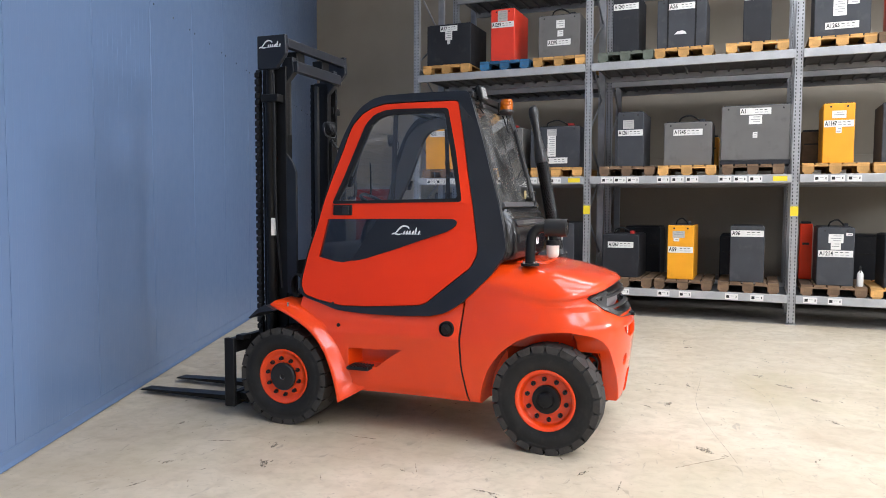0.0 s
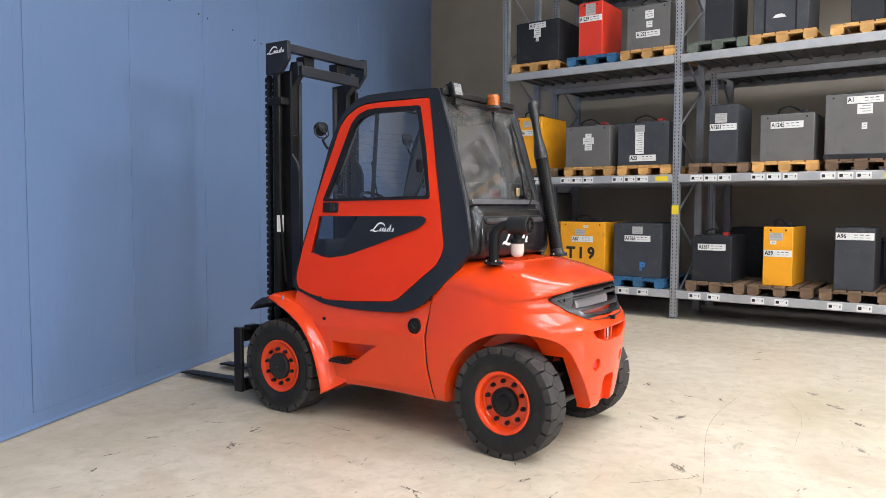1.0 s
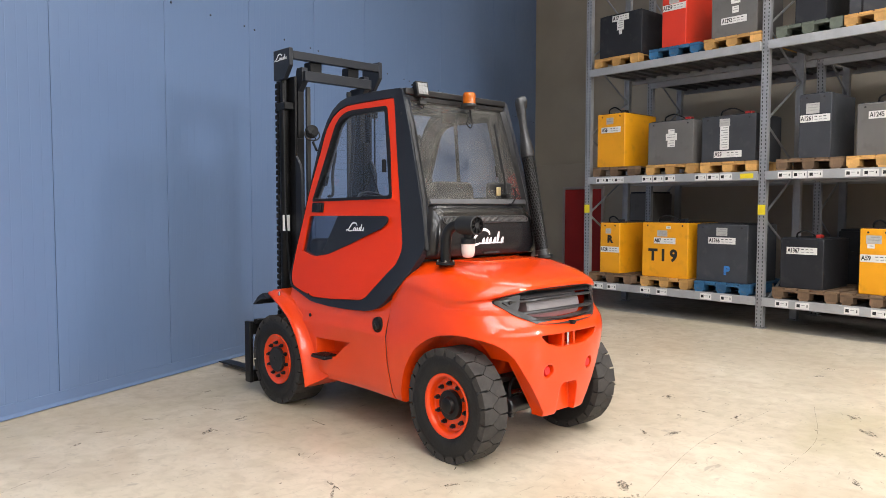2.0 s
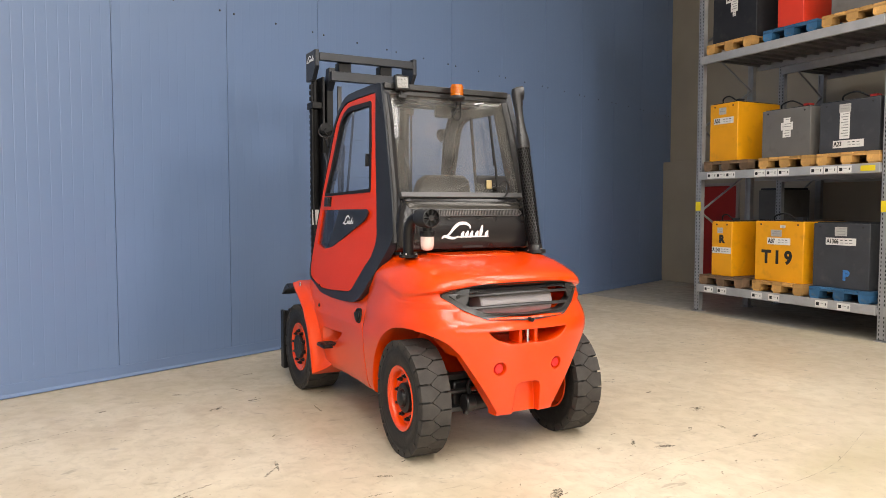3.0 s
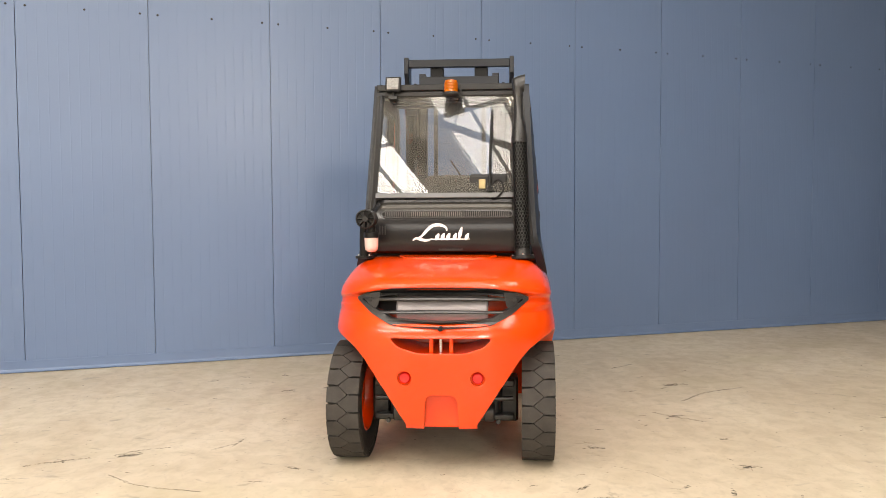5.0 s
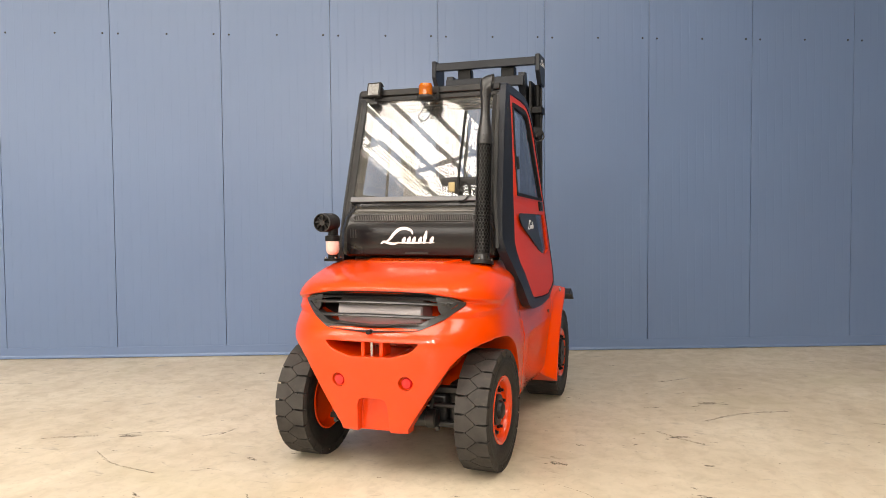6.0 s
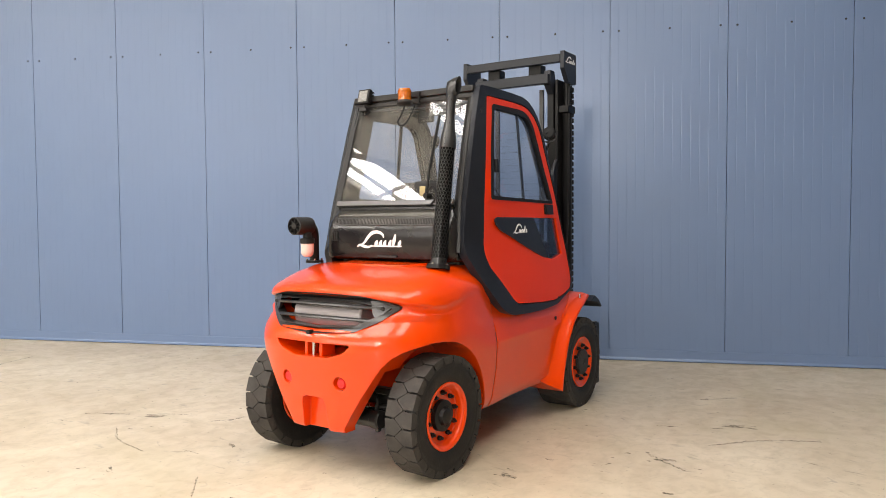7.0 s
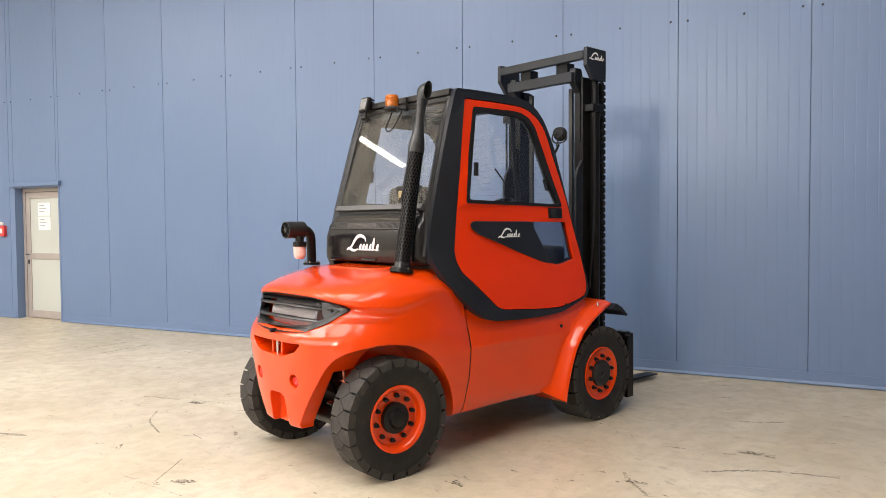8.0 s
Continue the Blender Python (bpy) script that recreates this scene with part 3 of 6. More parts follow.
# door in its recess
door = new("door_1")
door.matrix_world = WALL
tagged(door, kind="structure")
jamb = bmesh.new()
block(DOOR0 - 0.004, DOOR0 + 0.03, -0.004, 0.20, 0, DOORZ, jamb)
block(DOOR1 - 0.03, DOOR1 + 0.004, -0.004, 0.20, 0, DOORZ, jamb)
block(DOOR0 + 0.03, DOOR1 - 0.03, -0.004, 0.20, DOORZ - 0.02, DOORZ + 0.004, jamb)
part("reveal", jamb, BLUEWALL, door, smooth=0)
part("drip_cap", block(DOOR0 - 0.05, DOOR1 + 0.05, -0.055, 0.03, DOORZ + 0.004, DOORZ + 0.075), BLUEWALL, door, bevel=0.006)
L0, L1, LZ = DOOR0 + 0.03, DOOR1 - 0.03, DOORZ - 0.02
fr = bmesh.new()
block(L0, L0 + 0.06, 0.13, 0.19, 0.0, LZ, fr)
block(L1 - 0.06, L1, 0.13, 0.19, 0.0, LZ, fr)
block(L0 + 0.06, L1 - 0.06, 0.13, 0.19, LZ - 0.06, LZ, fr)
part("door_frame", fr, TAUPE, door, bevel=0.003)
leaf = bmesh.new()
a, b = L0 + 0.065, L1 - 0.065
block(a, a + 0.10, 0.14, 0.18, 0.01, LZ - 0.065, leaf)
block(b - 0.10, b, 0.14, 0.18, 0.01, LZ - 0.065, leaf)
for z0, z1 in ((0.01, 0.13), (0.98, 1.08), (LZ - 0.165, LZ - 0.065)):
    block(a + 0.10, b - 0.10, 0.14, 0.18, z0, z1, leaf)
leaf_ob = part("door_leaf", leaf, TAUPE, door, "taupe metal leaf with two frosted panes", bevel=0.003)
part("pane", block(a + 0.09, b - 0.09, 0.155, 0.165, 0.12, 0.99), FROST, leaf_ob)
part("pane", block(a + 0.09, b - 0.09, 0.155, 0.165, 1.07, LZ - 0.155), FROST, leaf_ob)
part("door_handle", tube([(a + 0.05, 0.14, 1.06), (a + 0.05, 0.085, 1.06), (a + 0.06, 0.08, 1.06), (a + 0.17, 0.08, 1.06)], 0.010, 8), CHROME, door)
part("lock_plate", block(a + 0.03, a + 0.07, 0.132, 0.14, 0.90, 0.97), SATIN, door, bevel=0.004)
for z0, z1, dy in ((1.70, 1.91, 0.0), (1.465, 1.68, 0.004)):
    sheet = tagged(as_ob("paper_notice", block(-4.26 + dy, -3.955 + dy, 0.149, 0.1535, z0, z1), PAPER, 0), "white printed paper notice taped to the frosted door pane", "notice", "notices on the door")
    sheet.matrix_world = WALL
    for i in range(3):
        pr = part("print_bar", block(-4.23 + dy, -4.10 + 0.05 * (i % 2), 0.1475, 0.149, z1 - 0.05 - 0.05 * i, z1 - 0.038 - 0.05 * i), GREYINK, sheet, smooth=0)
alarm = tagged(as_ob("fire_alarm_box", block(-5.02, -4.86, -0.055, 0.0, 1.36, 1.54), ALARM, bevel=0.008), "small red fire alarm call box on the blue wall", "fire alarm")
alarm.matrix_world = WALL
part("alarm_window", block(-4.975, -4.905, -0.059, -0.055, 1.41, 1.49), PAPER, alarm)
part("junction_box", block(-4.99, -4.94, -0.03, 0.0, 1.545, 1.60), PAPER, alarm, "small white box", bevel=0.004)

# grey wall behind the racks, with a thicker lower part
wg = as_ob("wall_grey", block(3.12, 3.4, -20, 4.6, 0, HALL_Z), GREYWALL, 0)
wg.matrix_world = RACK
tagged(wg, kind="structure")
pl = as_ob("wall_grey_plinth", block(2.80, 3.116, -20, 4.3, 0, 2.50), PLINTH, 0, bevel=0.01)
pl.matrix_world = RACK
tagged(pl, kind="structure")
rd = tagged(empty("door_2", RACK), kind="structure")
part("door_leaf", block(2.755, 2.785, 1.78, 2.72, 0.02, 1.96), REDPANEL, rd, "plain dark red sheet door", bevel=0.004)
rf = bmesh.new()
block(2.74, 2.797, 1.72, 1.775, 0, 2.02, rf)
block(2.74, 2.797, 2.725, 2.78, 0, 2.02, rf)
block(2.74, 2.797, 1.775, 2.725, 1.965, 2.02, rf)
part("door_frame", rf, TAUPE, rd, bevel=0.003)

# the rest of the hall: far walls, roof with openings, trusses
for nm, bb in (("wall_west", (-13.3, -13.0, -14.3, 6.0)), ("wall_east_end", (10.5, 10.8, -14.3, -10.0))):
    tagged(as_ob(nm, block(bb[0], bb[1], bb[2], bb[3], 0, HALL_Z + 0.05), HALLWALL, 0), kind="structure")
south = bmesh.new()
bx0, bx1, bz0, bz1 = FILL_BAND[0] - FILL_BAND[3] / 2, FILL_BAND[0] + FILL_BAND[3] / 2, FILL_BAND[2] - FILL_BAND[4] / 2, FILL_BAND[2] + FILL_BAND[4] / 2
block(-13.3, 10.8, -14.3, -14.0, 0, bz0, south)
block(-13.3, 10.8, -14.3, -14.0, bz1, HALL_Z, south)
block(-13.3, bx0, -14.3, -14.0, bz0, bz1, south)
hx0, hx1, hz0, hz1 = HIGH[0] - HIGH[3] / 2, HIGH[0] + HIGH[3] / 2, HIGH[2] - HIGH[4] / 2, HIGH[2] + HIGH[4] / 2
block(bx1, hx0, -14.3, -14.0, bz0, bz1, south)
block(hx1, 10.8, -14.3, -14.0, bz0, bz1, south)
block(hx0, hx1, -14.3, -14.0, bz0, hz0, south)
block(hx0, hx1, -14.3, -14.0, hz1, bz1, south)
tagged(as_ob("wall_south", south, HALLWALL, 0), kind="structure")
# Bars across the unseen window band that was added for fill light.
muntin = bmesh.new()
for i in range(1, 12):
    x = bx0 + (bx1 - bx0) * i / 12
    block(x - 0.04, x + 0.04, -13.96, -13.88, bz0, bz1, muntin)
block(bx0, bx1, -13.95, -13.89, FILL_BAND[2] - 0.03, FILL_BAND[2] + 0.03, muntin)
tagged(as_ob("window_1", muntin, TRUSS, 0), kind="structure")

cuts = sorted([-19.0, 19.0] + [v for r in ROOF_LIGHTS for v in (r[0] - r[2] / 2, r[0] + r[2] / 2)])
roof = bmesh.new()
for u0, u1 in zip(cuts, cuts[1:]):
    hole = [r for r in ROOF_LIGHTS if abs((u0 + u1) / 2 - r[0]) < r[2] / 2]
    if not hole:
        block(u0, u1, -19.0, 17.0, HALL_Z, HALL_Z + 0.1, roof)
    else:
        r = hole[0]
        block(u0, u1, -19.0, r[1] - r[3] / 2, HALL_Z, HALL_Z + 0.1, roof)
        block(u0, u1, r[1] + r[3] / 2, 17.0, HALL_Z, HALL_Z + 0.1, roof)
ceil = tagged(as_ob("ceiling", roof, ROOF, 0), kind="structure")
ceil.matrix_world = ROOFM
# window_5 and window_6 are the bars of the two added, unseen openings.
for k, (lu, lv, su, sv, _) in enumerate(ROOF_LIGHTS):
    bars = bmesh.new()
    n = round(su / 0.57)
    for i in range(1, n):
        u = lu - su / 2 + su * i / n
        block(u - 0.016, u + 0.016, lv - sv / 2, lv + sv / 2, HALL_Z - 0.05, HALL_Z + 0.03, bars)
    for i in range(1, 3):
        v = lv - sv / 2 + sv * i / 3
        block(lu - su / 2, lu + su / 2, v - 0.015, v + 0.015, HALL_Z - 0.03, HALL_Z + 0.05, bars)
    ob = tagged(as_ob("window_%d" % (k + 2), bars, TRUSS, 0), kind="structure")
    ob.matrix_world = ROOFM
for v in (-8.4, -1.5):
    tr = bmesh.new()
    block(-11.0, 9.0, v - 0.06, v + 0.06, HALL_Z - 0.16, HALL_Z - 0.02, tr)
    block(-11.0, 9.0, v - 0.06, v + 0.06, HALL_Z - 0.95, HALL_Z - 0.83, tr)
    for i in range(13):
        u = -11.0 + i * 1.54
        up = i % 2
        tube([(u, v, HALL_Z - (0.1 if up else 0.88)), (u + 1.54, v, HALL_Z - (0.88 if up else 0.1))], 0.035, 6, tr)
    tagged(as_ob("roof_truss", tr, TRUSS, 0), "grey steel lattice truss under the white roof", "roof truss", "roof trusses", "structure").matrix_world = ROOFM
for u in (-8.63, -4.48, -0.33):
    br = bmesh.new()
    tube([(u, -1.5, HALL_Z - 0.55), (u + 2.97, -5.0, HALL_Z - 0.55), (u + 5.85, -8.4, HALL_Z - 0.55)], 0.06, 8, br)
    tagged(as_ob("roof_brace", br, TRUSS, 40), "grey steel brace between two roof trusses", "roof brace", "roof braces", "structure").matrix_world = ROOFM


def strip_lamp():
    ob = empty("ceiling_lamp")
    part("lamp_housing", block(-0.65, 0.65, -0.16, 0.16, 0, 0.06), ROOF, ob, bevel=0.006)
    t0 = part("tube", tube([(-0.61, -0.105, -0.025), (0.61, -0.105, -0.025)], 0.014, 8), TUBE, ob)
    for k in (1, 2, 3):
        again(t0, ob, pose(0, 0.07 * k, 0))
    for x in (-0.5, 0.5):
        part("hanger", tube([(x, 0, 0.05), (x, 0, 1.054)], 0.008, 6), TRUSS, ob)
    return tagged(ob, "white batten lamp with four lit fluorescent tubes", "ceiling lamp", "hall lamps")


lamp0 = strip_lamp()
lamp0.matrix_world = ROOFM @ pose(-0.68, -3.7, HALL_Z - 1.05, 0, 0, 90)
for u, v in ((-4.573, -3.66), (-8.84, -0.75), (3.2, -3.6)):
    copy_thing(lamp0, ROOFM @ pose(u, v, HALL_Z - 1.05, 0, 0, 90))

# ---------------------------------------------------------------- racks
LEVELS = (0.42, 2.08, 3.765, 5.45)


def upright_mesh(h):
    """A perforated channel post, open at the back."""
    bm = bmesh.new()
    xs = [-0.05, -0.034, -0.022, 0.022, 0.034, 0.05]
    zs = [0.02]
    while zs[-1] < h:
        zs += [zs[-1] + 0.026, zs[-1] + 0.05]
    grid = [[bm.verts.new((0, x, z)) for x in xs] for z in zs]
    for r in range(len(zs) - 1):
        for c in range(5):
            if r % 2 == 0 and c in (1, 3):
                continue
            bm.faces.new((grid[r][c], grid[r][c + 1], grid[r + 1][c + 1], grid[r + 1][c]))
    zt = zs[-1]
    block(0.052, 0.054, -0.049, 0.049, 0.02, zt, bm)
    for s in (-1, 1):
        block(0.001, 0.07, s * 0.05 - 0.001, s * 0.05 + 0.001, 0.02, zt, bm)
        block(0.068, 0.071, min(s * 0.05, s * 0.03), max(s * 0.05, s * 0.03), 0.02, zt, bm)
    return bm


def shelf_label(parent, y, z, x=-0.0535, w=0.172):
    ob = part("shelf_label", block(x, x + 0.0025, y - w / 2, y + w / 2, z - 0.042, z + 0.042), PAPER, parent, smooth=0)
    part("print_bar", block(x - 0.0012, x, y + 0.030, y + 0.070, z - 0.020, z + 0.020), INK, ob, smooth=0)
    part("print_bar", block(x - 0.0012, x, y - 0.030, y + 0.018, z + 0.006, z + 0.013), GREYINK, ob, smooth=0)
    part("print_bar", block(x - 0.0012, x, y - 0.066, y - 0.054, z - 0.014, z + 0.016), INK, ob, smooth=0)
    return ob


def rack(name, x_front, depth, n_bays, label, labels, levels):
    ob = empty(name, RACK @ pose(x_front, 0, 0))
    tagged(ob, label, "pallet rack", "pallet racks")
    up = part("upright", upright_mesh(5.6), STEEL, ob)
    # Black block in the hollow post stands in for shade behind the holes.
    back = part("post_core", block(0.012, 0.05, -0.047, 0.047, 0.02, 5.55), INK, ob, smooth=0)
    foot = part("foot_plate", block(-0.03, 0.10, -0.07, 0.07, 0.0, 0.012), STEEL, ob)
    braces = [None, None]
    for k in range(n_bays + 1):
        y = -POST * k
        if k:
            again(up, ob, pose(0, y, 0))
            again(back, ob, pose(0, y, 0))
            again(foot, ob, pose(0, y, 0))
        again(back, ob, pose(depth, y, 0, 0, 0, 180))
        again(up, ob, pose(depth, y, 0, 0, 0, 180))
        again(foot, ob, pose(depth, y, 0, 0, 0, 180))
        for i in range(8):
            m = pose(0, y, 0.25 + 0.62 * i)
            a, b = (0.04, depth - 0.04) if i % 2 == 0 else (depth - 0.04, 0.04)
            if k == 0 and i < 2:
                braces[i] = part("brace", tube([(a, 0, 0), (b, 0, 0.62)], 0.016, 6), STEEL, ob)
                braces[i].matrix_basis = m
            else:
                again(braces[i % 2], ob, m)
    beam_bm = loft([[(x, e, z) for x, z in ((-0.05, -0.115), (-0.05, 0.0), (-0.012, 0.0), (-0.012, -0.03), (0.0, -0.03), (0.0, -0.115))] for e in (-0.05, -POST + 0.05)])
    beam = None
    deck = None
    for z in levels:
        for k in range(n_bays):
            for x, turn in ((0.0, 0), (depth, 1)):
                m = pose(x, -POST * k, z) if not turn else pose(x, -POST * (k + 1), z, 0, 0, 180)
                if beam is None:
                    beam = part("beam", beam_bm, BEAM, ob, bevel=0.004)
                    beam.matrix_basis = m
                else:
                    again(beam, ob, m)
            m = pose(0, -POST * k, z)
            if deck is None:
                dk = bmesh.new()
                block(-0.008, depth + 0.008, -POST + 0.06, -0.06, -0.028, -0.006, dk)
                deck = part("deck", dk, DECK, ob, smooth=0)
                deck.matrix_basis = m
                rib = part("deck_rib", block(0.02, depth - 0.02, -0.014, 0.014, -0.062, -0.0285), DECK, deck, smooth=0)
                rib.matrix_basis = pose(0, -0.12, 0)
                ribs = [rib] + [again(rib, deck, pose(0, -0.12 - i * (POST - 0.24) / 13, 0)) for i in range(1, 14)]
            else:
                d2 = again(deck, ob, m)
                for r in ribs:
                    again(r, d2)
    if labels:
        for lv, ys in labels:
            for y in ys:
                shelf_label(ob, y, lv - 0.060)
        for k in range(n_bays + 1):
            tag = part("yellow_tag", block(-0.004, -0.001, -0.05, 0.05, 1.51, 1.64), YTAG, ob, smooth=0)
            tag.matrix_basis = pose(0, -POST * k, 0)
        for k in (0, 1):
            part("load_sign", block(-0.054, -0.051, -POST * k - 2.76, -POST * k - 2.58, 1.99, 2.055), YTAG, ob, smooth=0)
    return ob


mid = [-0.30, -0.47, -0.64, -1.14, -1.33, -1.52, -2.00, -2.19, -2.38,
       -3.17, -3.36, -3.55, -3.98, -4.18, -4.38, -4.82, -5.02, -5.22, -6.03, -6.23, -6.43]
low = [-0.28, -0.53, -1.14, -1.42, -2.12, -2.42, -3.18, -3.44, -4.02, -4.32, -4.95, -5.28, -5.95, -6.25]
rack("pallet_rack", 0.0, 1.10, 3, "galvanised steel pallet rack with perforated posts on concrete floor", ((LEVELS[1], mid), (LEVELS[0], low)), LEVELS[:3])
rack("pallet_rack", 1.72, 1.0, 3, "galvanised steel pallet rack standing against the grey wall", (), LEVELS)


def pallet(name, wood, label):
    """A timber pallet, 0.8 wide to the aisle, 1.2 deep."""
    ob = empty(name)
    block_ob = None
    for i, x in enumerate((0.0, 0.53, 1.055)):
        for j, y in enumerate((0.0, 0.3275, 0.655)):
            if block_ob is None:
                block_ob = part("block", block(0, 0.145, 0, 0.145, 0.022, 0.100), wood, ob, smooth=0)
            else:
                again(block_ob, ob, pose(x, y, 0))
    bot = part("bottom_board", block(0, 1.2, 0.02, 0.125, 0, 0.022), wood, ob, smooth=0)
    again(bot, ob, pose(0, 0.3275, 0))
    again(bot, ob, pose(0, 0.655, 0))
    cross = part("cross_board", block(0, 0.145, 0, 0.8, 0.100, 0.122), wood, ob, smooth=0)
    again(cross, ob, pose(0.53, 0, 0))
    again(cross, ob, pose(1.055, 0, 0))
    top = part("top_board", block(0, 1.2, 0, 0.142, 0.122, 0.144), wood, ob, smooth=0)
    for y in (0.1645, 0.329, 0.4935, 0.658):
        again(top, ob, pose(0, y, random.uniform(0, 0.002)))
    return tagged(ob, label, "pallet", "pallets on the racks")


PAL = {"pine": pallet("pallet", WOOD, "pale pine euro pallet on a rack shelf"),
       "old": pallet("pallet", WOOD_OLD, "weathered brown wooden pallet on a rack shelf"),
       "blue": pallet("pallet", WOOD_BLUE, "blue painted wooden pallet on a rack shelf"),
       "green": pallet("pallet", WOOD_GREEN, "grey-green worn wooden pallet on a rack shelf")}
used = set()


def put_pallet(kind, y_right, level, x=-0.03, turn=0.0):
    m = RACK @ pose(x, y_right, level + 0.001, 0, 0, turn)
    if kind in used:
        return copy_thing(PAL[kind], m)
    used.add(kind)
    PAL[kind].matrix_world = m
    return PAL[kind]


FACE = Matrix(((0, 0, -1, 0), (-1, 0, 0, 0), (0, 1, 0, 0), (0, 0, 0, 1)))   # letters turned to face the aisle


def battery(y1, y0, z0, h, material, code, colour, label_z=0.86, label_w=0.34, plates=(), depth=0.75, x=0.05, holes=True, cable="", tray=False, extra=None):
    """A steel-cased traction battery: y1 to y0 along the rack, standing on z0."""
    w = y1 - y0
    ob = empty("traction_battery", RACK @ pose(x, (y0 + y1) / 2, z0))
    what = "%s steel traction battery%s on a pallet" % (colour, (" marked " + code) if code else "")
    tagged(ob, what, "battery", "traction batteries")
    b0 = 0.0
    if tray:
        part("tray", block(-0.01, depth, -w / 2 - 0.01, w / 2 + 0.01, 0.0, 0.06), B_BLACK, ob, bevel=0.004)
        b0 = 0.06
    part("case", block(0, depth, -w / 2, w / 2, b0, h), material, ob, bevel=0.010)
    part("cell_top", block(0.03, depth - 0.03, -w / 2 + 0.03, w / 2 - 0.03, h - 0.004, h + 0.012), B_BLACK, ob, bevel=0.004)
    if holes:
        # Lifting holes are not cut; flat black discs paint their shade.
        hb = spin([(0.013, -0.0015), (0.013, 0.004)], 10, "x", caps=True)
        h0 = part("lifting_eye", hb, INK, ob)
        h0.matrix_basis = pose(0, w / 2 - 0.09, h - 0.045)
        again(h0, ob, pose(0, -w / 2 + 0.09, h - 0.045))
    lw = min(label_w, w - 0.02)
    if code:
        lz = h * label_z
        lab = part("label", block(-0.003, -0.0005, -lw / 2, lw / 2, lz - 0.045, lz + 0.045), PAPER, ob, smooth=0)
        txt = lettering(code, 0.080, 0.0018)
        xs = [v.co.x for v in txt.verts]
        tw = max(xs) - min(xs)
        k = min(0.8, lw * 0.40 / tw)
        bmesh.ops.transform(txt, matrix=Matrix.Translation((-0.0045, lw / 2 - 0.012 - tw * k / 2, lz)) @ FACE @ Matrix.Diagonal((k, 1, 1, 1)), verts=txt.verts)
        part("code", txt, INK, lab, smooth=0)
        for i in range(3):
            yb = lw * 0.02 - i * lw * 0.15
            part("print_bar", block(-0.0042, -0.003, yb - lw * 0.09, yb, lz + 0.014, lz + 0.023), INK, lab, smooth=0)
            part("print_bar", block(-0.0042, -0.003, yb - lw * 0.11, yb - 0.002, lz - 0.020, lz - 0.012), GREYINK, lab, smooth=0)
    for py, pz, pw, ph, pm in plates:
        pp = part("type_plate", block(-0.0032, -0.0004, py - pw / 2, py + pw / 2, pz - ph / 2, pz + ph / 2), pm, ob, smooth=0)
        n = max(1, int(ph / 0.035))
        for i in range(n):
            zz = pz + ph / 2 - 0.022 - i * 0.033
            part("print_bar", block(-0.0044, -0.0032, py - pw * 0.36, py + pw * (0.36 if i % 2 else 0.18), zz - 0.005, zz + 0.005), GREYINK, pp, smooth=0)
    if cable:
        pts = bend([(0.10, w * 0.2, h), (0.07, w * 0.15, h + 0.07), (0.08, -w * 0.05, h + 0.10), (0.14, -w * 0.25, h + 0.02), (0.2, -w * 0.3, h + 0.01)], 5)
        part("cable", tube(pts, 0.011, 6), SEAL, ob)
        part("plug", block(0.12, 0.22, -w * 0.34, -w * 0.22, h + 0.005, h + 0.055), REDPANEL if cable == "red" else B_BLACK, ob, bevel=0.005)
    if extra:
        extra(ob, w, h)
    return ob


def stencil(text, size, material, yy, zz, name="stencil"):
    def put(ob, w, h):
        signs = [c for c in text if c != " "]
        step = size * 0.72
        for i, sign in enumerate(signs):
            t = lettering(sign, size, 0.010)
            bmesh.ops.transform(t, matrix=Matrix.Translation((-0.0015, yy - step * (i - (len(signs) - 1) / 2), zz)) @ FACE, verts=t.verts)
            part(name, t, material, ob, smooth=0)
    return put


def straps(ob, w, h):
    for y in (-w * 0.28, w * 0.28):
        part("strap", block(-0.006, 0.0, y - 0.012, y + 0.012, -0.02, h + 0.02), SEAL, ob, smooth=0)
    part("torn_label", plate([(-0.07, 0.20), (0.10, 0.20), (0.06, 0.24), (-0.01, 0.25), (-0.05, 0.235)], [], lambda a, b, d: (d, a, b), -0.003, 0.0), PAPER, ob, smooth=0)


BLUEPEN = mat("blue_paint_mark", (0.03, 0.16, 0.42), 0.6, vary=0.3, scale=20)
P0, P1, P2 = [z + 0.146 for z in LEVELS[:3]]
PL, PG = PAPER, LABELGREY
# top shelf
battery(-0.17, -0.94, P2, 0.66, B_BLACK, "A17", "black", 0.9, 0.30, ((0, 0.49, 0.12, 0.16, PL), (0, 0.38, 0.05, 0.07, PL)))
battery(-1.28, -1.67, P2, 0.82, B_RED, "A1259", "bright red", 0.70, 0.37, ((0, 0.71, 0.16, 0.17, PG),), cable="black")
battery(-2.06, -2.71, P2, 0.64, B_GREY, "A1292", "light grey", 0.35, 0.36, ((-0.02, 0.50, 0.13, 0.12, PL), (-0.02, 0.36, 0.09, 0.09, PL)), cable="black")
battery(-3.20, -3.58, P2, 0.85, B_BLACK, "A1240", "scratched black", 0.78, 0.36, (), cable="black")
battery(-3.84, -4.52, P2, 0.70, B_DARK, "A26", "dark grey strapped", 0.85, 0.36, (), extra=straps)
battery(-5.00, -5.36, P2, 0.85, B_BLACK, "A1242", "scratched black", 0.74, 0.35, (), cable="black")
battery(-5.89, -6.56, P2, 0.72, B_DARK, "A1265", "dark grey", 0.20, 0.40, ((0.03, 0.44, 0.16, 0.34, PL), (-0.13, 0.50, 0.13, 0.18, PL)))
battery(-6.80, -7.30, P2, 0.80, B_RED, "", "bright red")
battery(-7.55, -8.20, P2, 0.60, B_GREY, "", "light grey")
